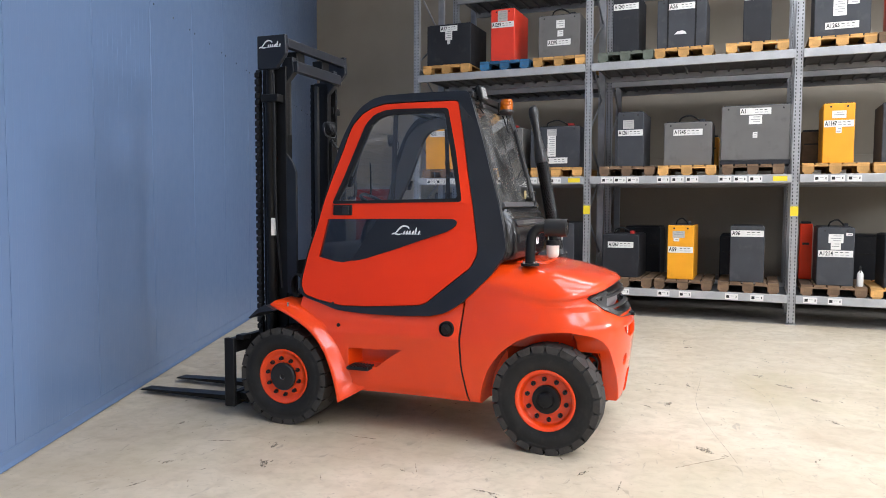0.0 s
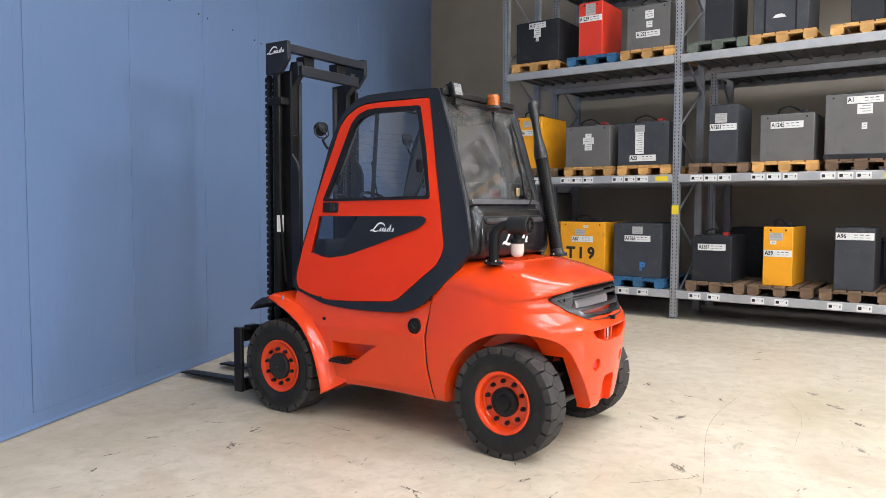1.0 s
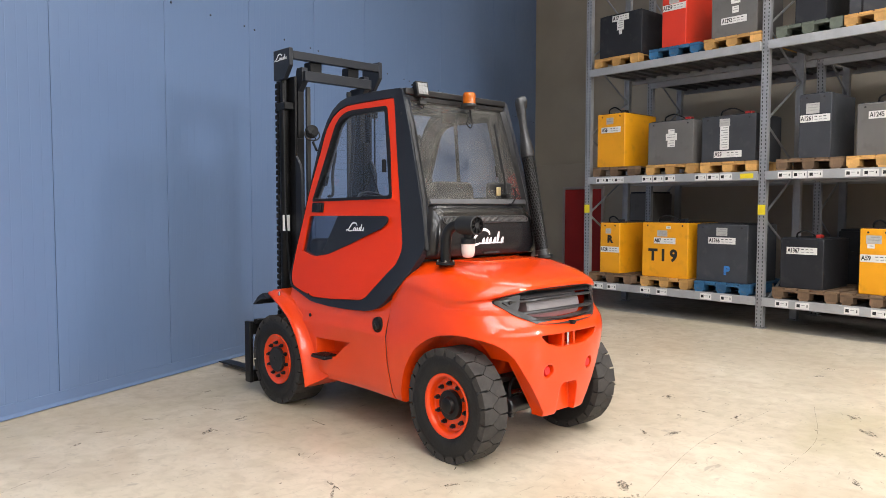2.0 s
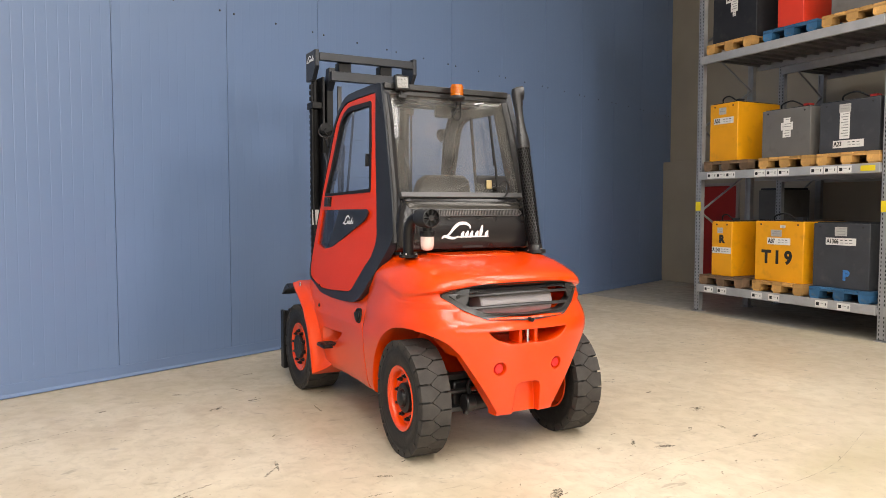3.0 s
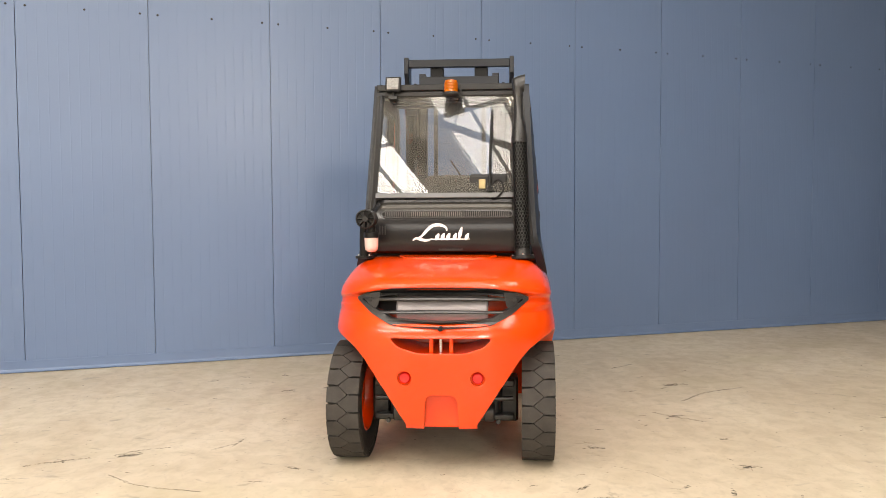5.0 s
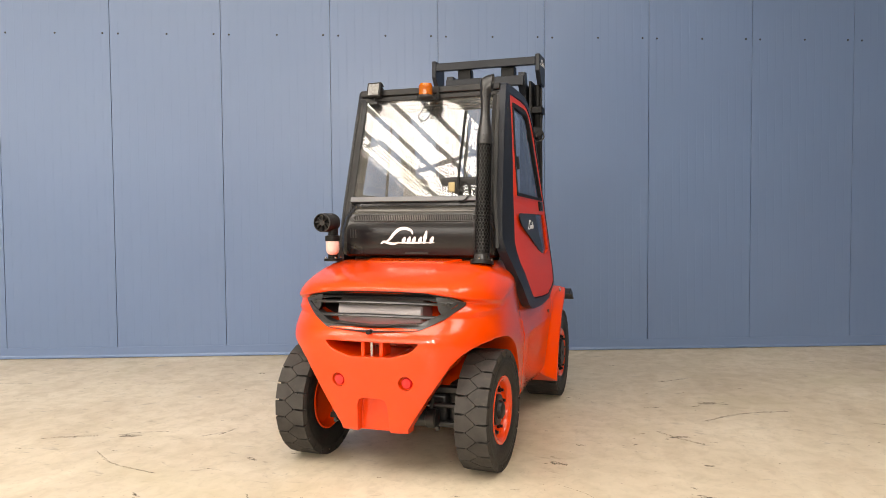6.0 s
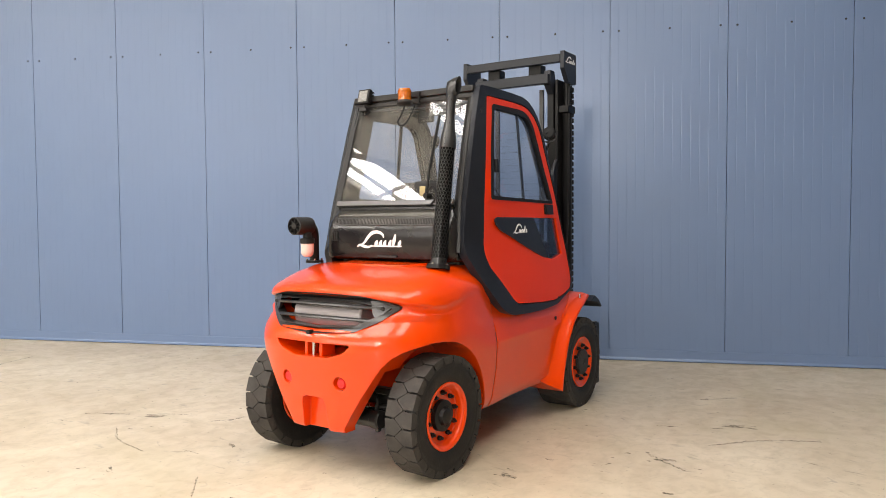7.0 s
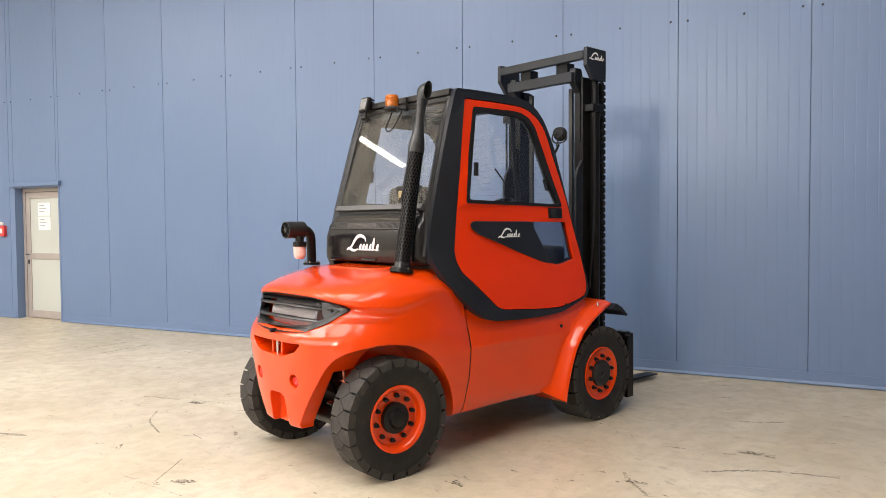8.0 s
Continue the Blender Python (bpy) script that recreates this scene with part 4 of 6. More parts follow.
# middle shelf
battery(-0.15, -0.66, P1, 0.83, B_YEL, "A56", "yellow", 0.70, 0.36, ((0.02, 0.72, 0.13, 0.10, PG),), depth=0.85, cable="black")
battery(-1.08, -1.82, P1, 0.63, B_GREY, "", "light grey", plates=((-0.02, 0.48, 0.10, 0.06, PL), (-0.02, 0.40, 0.18, 0.10, PL), (-0.02, 0.31, 0.12, 0.11, PL)), cable="red")
battery(-1.95, -2.73, P1, 0.63, B_DARK, "A23", "dark grey", 0.17, 0.40, ((0.05, 0.54, 0.15, 0.10, PG), (0.05, 0.33, 0.13, 0.32, PL)), cable="red")
battery(-3.29, -3.68, P1, 0.80, B_DARK, "A1261", "dark grey", 0.62, 0.36, ((0.03, 0.62, 0.16, 0.13, PG),))
battery(-3.97, -4.63, P1, 0.62, B_GREY, "A1245", "light grey", 0.77, 0.40, (), cable="black")
battery(-4.75, -5.64, P1, 0.82, B_GREY, "A1", "wide light grey", 0.90, 0.40, ((0, 0.62, 0.17, 0.12, PL), (0, 0.41, 0.06, 0.08, PL)), tray=True)
battery(-6.04, -6.42, P1, 0.80, B_YEL, "A1147", "yellow", 0.66, 0.37, ((0.0, 0.65, 0.17, 0.10, PL), (0.0, 0.44, 0.07, 0.08, PL)))
battery(-6.74, -7.20, P1, 0.78, B_DARK, "", "dark grey")
battery(-7.60, -8.20, P1, 0.70, B_BLACK, "", "black")
# bottom shelf
battery(-0.23, -0.60, P0, 0.79, B_YEL, "A1241", "yellow", 0.47, 0.36, ((0.03, 0.66, 0.10, 0.08, PG),), depth=0.85, cable="black", extra=stencil("R", 0.15, INK, 0.0, 0.53))
battery(-1.01, -1.77, P0, 0.81, B_YEL, "A87", "yellow", 0.67, 0.36, ((0.04, 0.65, 0.17, 0.09, PG), (-0.06, 0.74, 0.08, 0.035, PL)), depth=0.85, cable="black", extra=stencil("T 1 9", 0.24, INK, 0.02, 0.32))
battery(-1.91, -2.66, P0, 0.80, B_DARK, "A1366", "scuffed dark grey", 0.72, 0.40, ((0.0, 0.70, 0.16, 0.11, PG),), depth=0.85, extra=stencil("P", 0.16, BLUEPEN, -0.08, 0.16))
battery(-3.10, -3.64, P0, 0.64, B_BLACK, "A1367", "black", 0.76, 0.38, (), depth=0.8, cable="red")
battery(-4.05, -4.42, P0, 0.79, B_YEL, "A59", "yellow", 0.55, 0.36, ((0.03, 0.66, 0.17, 0.10, PG), (0.06, 0.58, 0.08, 0.05, PL)), depth=0.85, cable="black")
battery(-4.91, -5.36, P0, 0.79, B_DARK, "A96", "dark grey", 0.87, 0.43, (), depth=0.7)
battery(-6.02, -6.47, P0, 0.79, B_DARK, "A1214", "dark grey", 0.55, 0.42, ((0.0, 0.64, 0.18, 0.12, PL), (0.0, 0.54, 0.12, 0.10, PL), (-0.16, 0.70, 0.08, 0.04, PL)), cable="black")
battery(-6.82, -7.25, P0, 0.70, B_BLACK, "", "black")
battery(-7.6, -8.2, P0, 0.70, B_GREY, "", "light grey")
for kind, y, lv in (("pine", -0.94, 2), ("blue", -1.93, 2), ("pine", -2.80, 2), ("green", -3.80, 2), ("pine", -4.62, 2), ("pine", -5.59, 2), ("pine", -6.63, 2), ("old", -7.45, 2), ("pine", -8.3, 2),
                    ("old", -0.92, 1), ("pine", -1.90, 1), ("pine", -2.78, 1), ("old", -3.85, 1), ("pine", -4.70, 1), ("old", -5.58, 1), ("pine", -6.60, 1), ("pine", -7.45, 1), ("old", -8.3, 1),
                    ("old", -0.88, 0), ("pine", -1.83, 0), ("blue", -2.73, 0), ("old", -3.84, 0), ("old", -4.68, 0), ("old", -5.56, 0), ("old", -6.63, 0), ("pine", -7.47, 0), ("old", -8.3, 0)):
    put_pallet(kind, y, LEVELS[lv], turn=random.uniform(-0.7, 0.7))


def stored(name, cat, label, bb, material, lv):
    """A plain cased thing in the rack behind."""
    x0, x1, y0, y1, h = bb
    ob = as_ob(name, block(x0, x1, y0, y1, 0, h), material, bevel=0.012)
    ob.matrix_world = RACK @ pose(0, 0, lv + 0.001)
    part("cover", block(x0 + 0.02, x1 - 0.02, y0 + 0.02, y1 - 0.02, h, h + 0.03), B_BLACK, ob, bevel=0.006)
    part("panel_line", block(x0 - 0.004, x0, y0 + 0.04, y1 - 0.04, h * 0.62, h * 0.66), SATIN, ob)
    return tagged(ob, label, cat)


stored("control_cabinet", "cabinet", "light grey metal control cabinet in the rear rack", (1.80, 2.4, -0.05, 0.50 - 0.05, 1.42), B_GREY, LEVELS[0])
stored("traction_battery", "battery", "black battery in the dim rear rack", (1.8, 2.5, -3.75, -3.15, 0.84), B_BLACK, LEVELS[0])
stored("charger_unit", "battery charger", "orange battery charger case in the rear rack", (0.84, 1.10, -6.01, -5.84, 0.82), REDDOOR, P0)
stored("traction_battery", "battery", "black battery in the dim rear rack", (1.8, 2.5, -5.3, -4.7, 0.72), B_BLACK, LEVELS[0])
stored("traction_battery", "battery", "black battery in the dim rear rack", (1.8, 2.5, -7.2, -6.6, 0.75), B_BLACK, LEVELS[0])
stored("wooden_crate", "crate", "brown wooden crate on the middle shelf behind", (0.86, 1.14, -6.30, -5.82, 0.50), WOOD_OLD, P1)
stored("traction_battery", "battery", "dark yellow battery behind on the middle shelf", (0.84, 1.10, -4.69, -4.40, 0.46), B_YEL, P1)



def spray_bottle():
    ob = as_ob("spray_bottle", spin([(0.0001, 0.0), (0.038, 0.0), (0.041, 0.008), (0.041, 0.15), (0.032, 0.185), (0.016, 0.205), (0.014, 0.225)], 20, "z", caps=True), PAPER, 50)
    head = block(-0.045, 0.022, -0.014, 0.014, 0.235, 0.268)
    part("spray_head", head, SATIN, ob, "dark trigger head", bevel=0.005)
    part("collar", spin([(0.018, 0.215), (0.018, 0.237)], 14, "z", caps=True), SATIN, ob)
    part("trigger", tube([(-0.028, 0, 0.236), (-0.036, 0, 0.205), (-0.030, 0, 0.185)], 0.005, 6), SATIN, ob)
    return tagged(ob, "white plastic spray bottle standing on a pallet", "spray bottle")


spray_bottle().matrix_world = RACK @ pose(0.10, -6.555, P0)

# ---------------------------------------------------------------- forklift
truck = empty("forklift", pose(0.0145, 0, 0, 0, 0, 0.95))
tagged(truck, "orange-red diesel forklift with dark closed cab on concrete floor", "forklift")

# ---- counterweight: height, half width, rearmost y
CW = [(0.288, 0.630, -0.418), (0.305, 0.655, -0.430), (0.38, 0.668, -0.442), (0.47, 0.676, -0.455), (0.56, 0.682, -0.466), (0.65, 0.688, -0.476), (0.72, 0.693, -0.482),
      (0.79, 0.695, -0.484), (0.84, 0.694, -0.478), (0.875, 0.690, -0.464), (0.91, 0.683, -0.436), (0.95, 0.676, -0.398), (1.00, 0.670, -0.350),
      (1.035, 0.667, -0.316), (1.060, 0.666, -0.300), (1.072, 0.667, -0.306), (1.082, 0.668, -0.334), (1.092, 0.668, -0.356), (1.106, 0.666, -0.367), (1.124, 0.659, -0.365),
      (1.145, 0.642, -0.342), (1.175, 0.610, -0.262), (1.205, 0.572, -0.135), (1.225, 0.543, -0.010), (1.24, 0.515, 0.080), (1.248, 0.480, 0.150)]
# chassis side: height, half width
PROF = [(0.285, 0.590), (0.295, 0.625), (0.32, 0.645), (0.36, 0.655), (0.43, 0.659), (0.50, 0.663), (0.57, 0.666), (0.64, 0.668), (0.715, 0.672), (0.735, 0.671), (0.755, 0.663), (0.80, 0.660), (0.82, 0.657), (0.85, 0.645), (0.88, 0.635), (0.93, 0.625), (0.975, 0.615)]
CXM, YC = 0.0, 0.17
SEAM = [(0.25, 0.518), (0.30, 0.532), (0.54, 0.587), (0.74, 0.598), (0.99, 0.573), (1.25, 0.555)]


def cw_at(z):
    return lerp(z, [(a, b) for a, b, c in CW]), lerp(z, [(a, c) for a, b, c in CW])


def corner(z):
    """How square the rear corners are in plan at a height."""
    return lerp(z, [(0.30, 2.4), (0.60, 2.5), (0.80, 2.7), (0.95, 2.65), (1.00, 3.25), (1.05, 3.6), (1.085, 3.4), (1.11, 3.2), (1.15, 3.0), (1.20, 2.7), (1.25, 2.4)])


def hollow(z, y):
    """The valley that runs forward from the grille's tips under the top lip."""
    k = max(0.0, 1 - abs(z - 1.045) / 0.055)
    return 1 - 0.008 * k * k * (3 - 2 * k) * max(0.0, min(1.0, (0.30 - y) / 0.35))


def cw_ring(z):
    w, r = cw_at(z)
    yc = max(YC, r + 0.12)
    y0 = lerp(z, SEAM)
    flush = lerp(z, PROF) if z < 0.84 else min(w, 0.652 - 0.12 * (z - 0.84))      # level with the chassis at the seam
    side = [(w + (flush - w) * (1 - i / 8) ** 2, y0 + (yc - y0) * i / 8) for i in range(8)]
    n = 20
    e = 2 / corner(z)
    arc = [(w * math.cos(t) ** e, yc - (yc - r) * math.sin(t) ** e) for t in (math.pi / 2 * i / n for i in range(n))]
    half = [(x * hollow(z, y), y) for x, y in side + arc]
    ring = half + [(0, r)] + [(-x, y) for x, y in half[::-1]]
    # the lip droops a little towards the corners
    droop = 0.045 * lerp(z, [(0.98, 0.0), (1.04, 1.0), (1.11, 1.0), (1.20, 0.0)])
    return [(x + (CXM if y < yc else CXM * max(0, 1 - (y - yc) / 0.3)), y, z - droop * (abs(x) / 0.62) ** 3 * max(0.0, min(1.0, (0.25 - y) / 0.25))) for x, y in ring]


zs = []
for (a, _, _), (b, _, _) in zip(CW, CW[1:]):
    zs += [a, (a + b) / 2]
zs.append(CW[-1][0])
solid = loft([cw_ring(z) for z in zs])


def yz_prism(pts, x0, x1):
    return loft([[(x, y, z) for y, z in pts] for x in (x0, x1)])


ARCH = [(0.455, 0.33), (0.44, 0.42), (0.40, 0.53), (0.345, 0.615), (0.275, 0.69), (0.18, 0.755), (0.07, 0.801), (-0.02, 0.818), (-0.09, 0.8225), (-0.165, 0.8215)]
ARCH = [(0.47, 0.10)] + [(p.x, p.y) for p in bend([(a, b, 0) for a, b in ARCH], 4)] + [(-0.165, 0.10)]
GR = [(-0.52, 1.035), (-0.44, 1.072), (-0.30, 1.098), (-0.10, 1.105), (0.10, 1.105), (0.30, 1.098), (0.44, 1.072), (0.52, 1.035), (0.42, 0.955), (0.29, 0.892), (0.0, 0.878), (-0.29, 0.892), (-0.42, 0.955)]


def fine(pts, step=0.03):
    out = []
    for i, (a, b) in enumerate(pts):
        c, d = pts[(i + 1) % len(pts)]
        n = max(1, int(math.hypot(c - a, d - b) / step))
        out += [(a + (c - a) * k / n, b + (d - b) * k / n) for k in range(n)]
    return out


def flat_back(y_in, y_out):
    return lambda a, b, d: (a + CXM, y_in if d < 0.5 else y_out, b)


cutters = [yz_prism(ARCH, 0.40, 1.0), yz_prism(ARCH, -1.0, -0.40)]
for s in (-1, 1):
    vee = [(0.205, 0.15), (0.208, 0.315), (0.33, 0.505), (0.455, 0.69), (0.51, 0.748), (0.555, 0.779), (0.60, 0.801), (0.64, 0.815), (0.68, 0.8225), (1.03, 0.8228), (1.03, 0.13)]
    cutters.append(loft([[(s * x + CXM, y, z) for x, z in vee] for y in (-0.83, -0.1635)]))
cutters.append(block(-0.46, 0.46, -0.315, 0.33, 0.1, 0.66))
cutters.append(plate(fine(soften(shrink(GR, 0.02))), [], flat_back(-0.10, -0.8), 0, 1))
SLOT = soften([(-0.295, 0.823), (0.295, 0.823), (0.245, 0.772), (0.13, 0.738), (-0.13, 0.738), (-0.245, 0.772)])
cutters.append(plate(SLOT, [], flat_back(-0.12, -0.8), 0, 1))
for s in (-1, 1):
    cutters.append(spin([(0.040, -0.425), (0.050, -0.60)], 28, "y", (s * 0.21 + CXM, 0, 0.59), caps=True))
NOTCH = [(-0.105, 0.20), (-0.092, 0.45), (-0.080, 0.482), (-0.055, 0.493), (0.055, 0.493), (0.080, 0.482), (0.092, 0.45), (0.105, 0.20)]
cutters.append(plate(NOTCH, [], flat_back(-0.375, -0.8), 0, 1))
body_cw = carve(solid, cutters)
part("counterweight", body_cw, ORANGE, truck, "glossy orange cast counterweight with wheel arches", smooth=32)

# grille in its recess
def on_grille(a, b, d):
    """The grille spans its recess in one even curve from the lip above to the belly below."""
    w, r = cw_at(b)[0], lerp(b, [(0.87, -0.470), (0.90, -0.456), (1.11, -0.368)])
    k = min(0.999, abs(a) / w)
    e = lerp(b, [(0.88, 2.35), (0.96, 2.3), (1.03, 2.45), (1.075, 2.7), (1.11, 3.0)])
    return (a + CXM, YC - (YC - r) * (1 - k ** e) ** (1 / e) - d, b)


GRO, GRI = fine(soften(GR), 0.03), fine(soften(shrink(GR, 0.036)), 0.03)
grille = part("grille", plate(GRO, [GRI], on_grille, -0.060, 0.007), GRILLE, truck, "glossy black grille with bowed bars", smooth=40, bevel=0.004)
for z, x0, x1 in ((1.031, -0.425, 0.425), (0.958, -0.375, 0.375)):
    n = 24
    pts = [(x0 + (x1 - x0) * i / n, z + 0.012 * (1 - (2 * i / n - 1) ** 2)) for i in range(n + 1)]
    bar = loft([[on_grille(a, b + dz, d) for dz, d in ((-0.007, -0.022), (-0.009, 0.000), (-0.004, 0.005), (0.004, 0.005), (0.008, 0.000), (0.008, -0.021))] for a, b in pts])
    part("bar", bar, GRILLE, grille, smooth=40)
for s in (-1, 1):
    ear = plate([(s * 0.47, 1.034), (s * 0.405, 1.072), (s * 0.36, 1.075), (s * 0.375, 1.0), (s * 0.395, 0.972)], [], on_grille, -0.02, 0.002)
    part("end_plate", ear, GRILLE, grille)
    e = on_grille(s * 0.425, 1.03, 0.004)
    part("bolt", spin([(0.0001, e[1] - 0.006), (0.012, e[1] - 0.006), (0.014, e[1] + 0.004)], 10, "y", (e[0], 0, e[2])), SATIN, grille)
e = on_grille(0.0, 0.882, 0)
part("knob", spin([(0.0001, e[1] - 0.03), (0.013, e[1] - 0.03), (0.014, e[1] + 0.01)], 12, "y", (e[0], 0, e[2])), BLACK, grille)
MUFF = mat("muffler_aluminium", (0.40, 0.37, 0.385), 0.42, metal=0.35, vary=0.1, scale=5)
part("muffler", spin([(0.0001, -0.27), (0.088, -0.27), (0.098, -0.26), (0.098, 0.26), (0.088, 0.27), (0.0001, 0.27)], 32, "x", (CXM, -0.238, 0.965)), MUFF, truck, "satin grey cylindrical silencer behind the grille")
part("silencer_strap", block(-0.42, -0.28, -0.20, -0.14, 0.95, 1.05), BLACK, truck)
part("engine_baffle", block(-0.44, 0.44, -0.135, -0.122, 0.742, 1.07), ORANGE, truck, "orange bulkhead behind grille and slot")
part("tow_pin", tube([(CXM, -0.44, 0.72), (CXM, -0.44, 0.835)], 0.011, 10), CHROME, truck, "bright steel tow pin")
for x in (-0.055, 0.06):
    part("pin_rib", block(x + CXM - 0.012, x + CXM + 0.012, -0.45, -0.33, 0.735, 0.825), ORANGE, truck, bevel=0.005)
for s in (-1, 1):
    part("rear_reflector", spin([(0.0001, -0.447), (0.026, -0.445), (0.032, -0.436), (0.033, -0.42)], 24, "y", (s * 0.21 + CXM, 0, 0.59)), LENS, truck, "round red reflector")
part("hatch", plate(soften([(-0.33, 0.30), (-0.27, 0.105), (0.27, 0.105), (0.33, 0.30)]), [], lambda a, b, d: (a, b, 1.236 + 0.045 * (b - 0.08) + d), 0.0, 0.014), ORANGE, truck, bevel=0.004)

# ---- chassis between the axles


def side_x(y, z):
    w = lerp(z, PROF)
    t = max(0.0, min(1.0, (y - 0.62) / 0.85))
    if z < 0.75:
        w -= 0.022 * math.sin(math.pi * t) * max(0.0, min(1.0, (0.75 - z) / 0.12))
    return w


LIP = [(2.092, 0.888), (2.02, 0.866), (1.93, 0.832), (1.85, 0.792), (1.772, 0.742), (1.72, 0.702), (1.676, 0.655), (1.637, 0.60), (1.605, 0.535), (1.575, 0.455), (1.549, 0.37), (1.530, 0.29), (1.519, 0.215)]
NOSE = [(0.285, 1.48), (0.33, 1.52), (0.455, 1.555), (0.60, 1.615), (0.70, 1.695), (0.742, 1.75), (0.792, 1.82), (0.832, 1.87), (0.888, 1.885), (0.975, 1.86)]
rings = []
for z, _ in PROF:
    y0 = lerp(z, SEAM) + 0.014
    y1 = lerp(z, NOSE)
    ys = [y0 + (y1 - y0) * i / 11 for i in range(12)]
    right = [(side_x(y, z), y, z) for y in ys]
    rings.append(right + [(-x, y, z) for x, y, z in right[::-1]])
step_cut = loft([[(x, y, z) for y, z in pts] for x, pts in ((-0.52, [(1.42, 0.49), (1.25, 0.49), (1.07, 0.60), (1.42, 0.60)]), (-0.80, [(1.50, 0.475), (1.235, 0.475), (1.02, 0.645), (1.50, 0.625)]))])
part("chassis", carve(loft(rings), [step_cut]), ORANGE, truck, smooth=32)
# Dark filler just below the surface stands in for shade in the open seam.
gap_rings = []
for i in range(13):
    z = 0.30 + 0.64 * i / 12
    y, w = lerp(z, SEAM), min(lerp(z, PROF), cw_at(z)[0]) - 0.005
    gap_rings.append([(-w, y + 0.0012, z), (w, y + 0.0012, z), (w, y + 0.0128, z), (-w, y + 0.0128, z)])
part("seam_gap", loft(gap_rings), SEAL, truck)
step = part("step", block(-0.722, -0.60, 1.275, 1.45, 0.464, 0.488), BLACK, truck, "black ribbed step tread", bevel=0.008)
for i in range(7):
    part("tread_rib", block(-0.718, -0.60, 1.283 + i * 0.024, 1.292 + i * 0.024, 0.4885, 0.495), BLACK, step, smooth=0)
cap = part("fuel_cap", spin([(0.055, -0.640), (0.055, -0.666), (0.047, -0.671), (0.043, -0.662), (0.040, -0.664), (0.038, -0.678), (0.034, -0.681), (0.0001, -0.681)], 28, "x", (0, 0.70, 0.797)), BLACK, truck, "black round filler cap")
part("grip", block(-0.689, -0.674, 0.67, 0.73, 0.789, 0.805, m=Matrix.Translation((0, 0.70, 0.797)) @ Matrix.Rotation(radians(50), 4, "X") @ Matrix.Translation((0, -0.70, -0.797))), BLACK, cap, bevel=0.003)
for s in (-1, 1):
    part("side_plug", spin([(0.014, s * 0.655), (0.014, s * 0.668), (0.0001, s * 0.668)], 12, "x", (0, 1.54, 0.775)), BLACK, truck)
inner = bmesh.new()
block(-0.40, 0.40, 1.55, 2.20, 0.30, 0.95, inner)
block(-0.36, 0.36, 0.30, 1.55, 0.28, 0.34, inner)
part("front_frame", inner, BLACK, truck, bevel=0.01)

# ---- front fenders


ARC_LIP = [(p.x, p.y) for p in bend([(y, z, 0) for y, z in LIP], 4)]


def fender(s):
    """A rolled lip round the front wheel that runs into the chassis side in a hollow curve."""
    rings, n = [], len(ARC_LIP)
    for i, (y, z) in enumerate(ARC_LIP):
        (ya, za), (yb, zb) = ARC_LIP[max(i - 2, 0)], ARC_LIP[min(i + 2, n - 1)]
        d = Vector((yb - ya, zb - za)).normalized()
        ny, nz = -abs(d.y), abs(d.x)
        t = i / (n - 1)
        wide = lerp(t, [(0, 0.030), (0.15, 0.060), (0.3, 0.082), (0.5, 0.095), (0.7, 0.105), (0.85, 0.125), (0.93, 0.15), (1, 0.185)])
        out = lerp(t, [(0, 0.715), (0.15, 0.735), (0.5, 0.748), (1, 0.742)])
        low = lerp(t, [(0, 0.0), (0.8, 0.0), (1, 0.085)])
        foot = lerp(z, PROF) - 0.004 if z > 0.30 else 0.640
        foot = lerp(t, [(0, 0.69), (0.12, 0.672), (0.28, foot), (1, foot)])
        sec = [(0.42, 0.0), (out - 0.016, 0.0), (out - 0.005, 0.003), (out, 0.010), (out - 0.001, 0.019), (out - 0.006, 0.028)]
        for k in range(1, 9):
            f = k / 8
            sec.append((foot + (out - 0.006 - foot) * (1 - f) ** 1.7, 0.028 + (wide - 0.028) * f))
        sec += [(foot - 0.03, wide + 0.012), (0.42, wide + 0.02)]
        rings.append([(s * x, y + ny * k, z + nz * k + low * (k / 0.2)) for x, k in sec])
    return loft(rings)


for s in (-1, 1):
    part("front_fender", fender(s), ORANGE, truck, smooth=40)
    flap = plate([(2.02, 0.868), (2.10, 0.905), (2.17, 0.872), (2.252, 0.800), (2.235, 0.796), (2.15, 0.845)], [], lambda a, b, d: (d, a, b), s * 0.47, s * 0.765)
    part("mud_flap", flap, NAVY, truck, "dark plastic mud flap", bevel=0.004)
    for y, z in ((2.03, 0.893), (1.95, 0.913)):
        part("bolt", spin([(0.0001, z + 0.012), (0.008, z + 0.010), (0.009, z - 0.02)], 8, "z", (s * 0.69, y, 0)), CHROME, truck)

# ---- cab sides
SIDE = [(1.734, 1.598), (1.677, 1.787), (1.628, 1.955), (1.596, 2.071), (1.545, 2.191), (1.488, 2.293), (1.421, 2.365), (1.329, 2.418), (1.237, 2.438), (1.055, 2.443), (0.79, 2.443), (0.592, 2.436),
        (0.505, 2.165), (0.419, 1.856), (0.366, 1.665), (0.331, 1.515), (0.308, 1.385), (0.310, 1.309), (0.396, 1.174), (0.512, 1.056), (0.632, 0.954), (0.713, 0.907), (0.819, 0.881),
        (1.06, 0.869), (1.287, 0.867), (1.475, 0.875), (1.572, 0.885), (1.722, 0.930), (1.849, 0.965), (1.892, 1.005), (1.891, 1.068), (1.822, 1.323)]
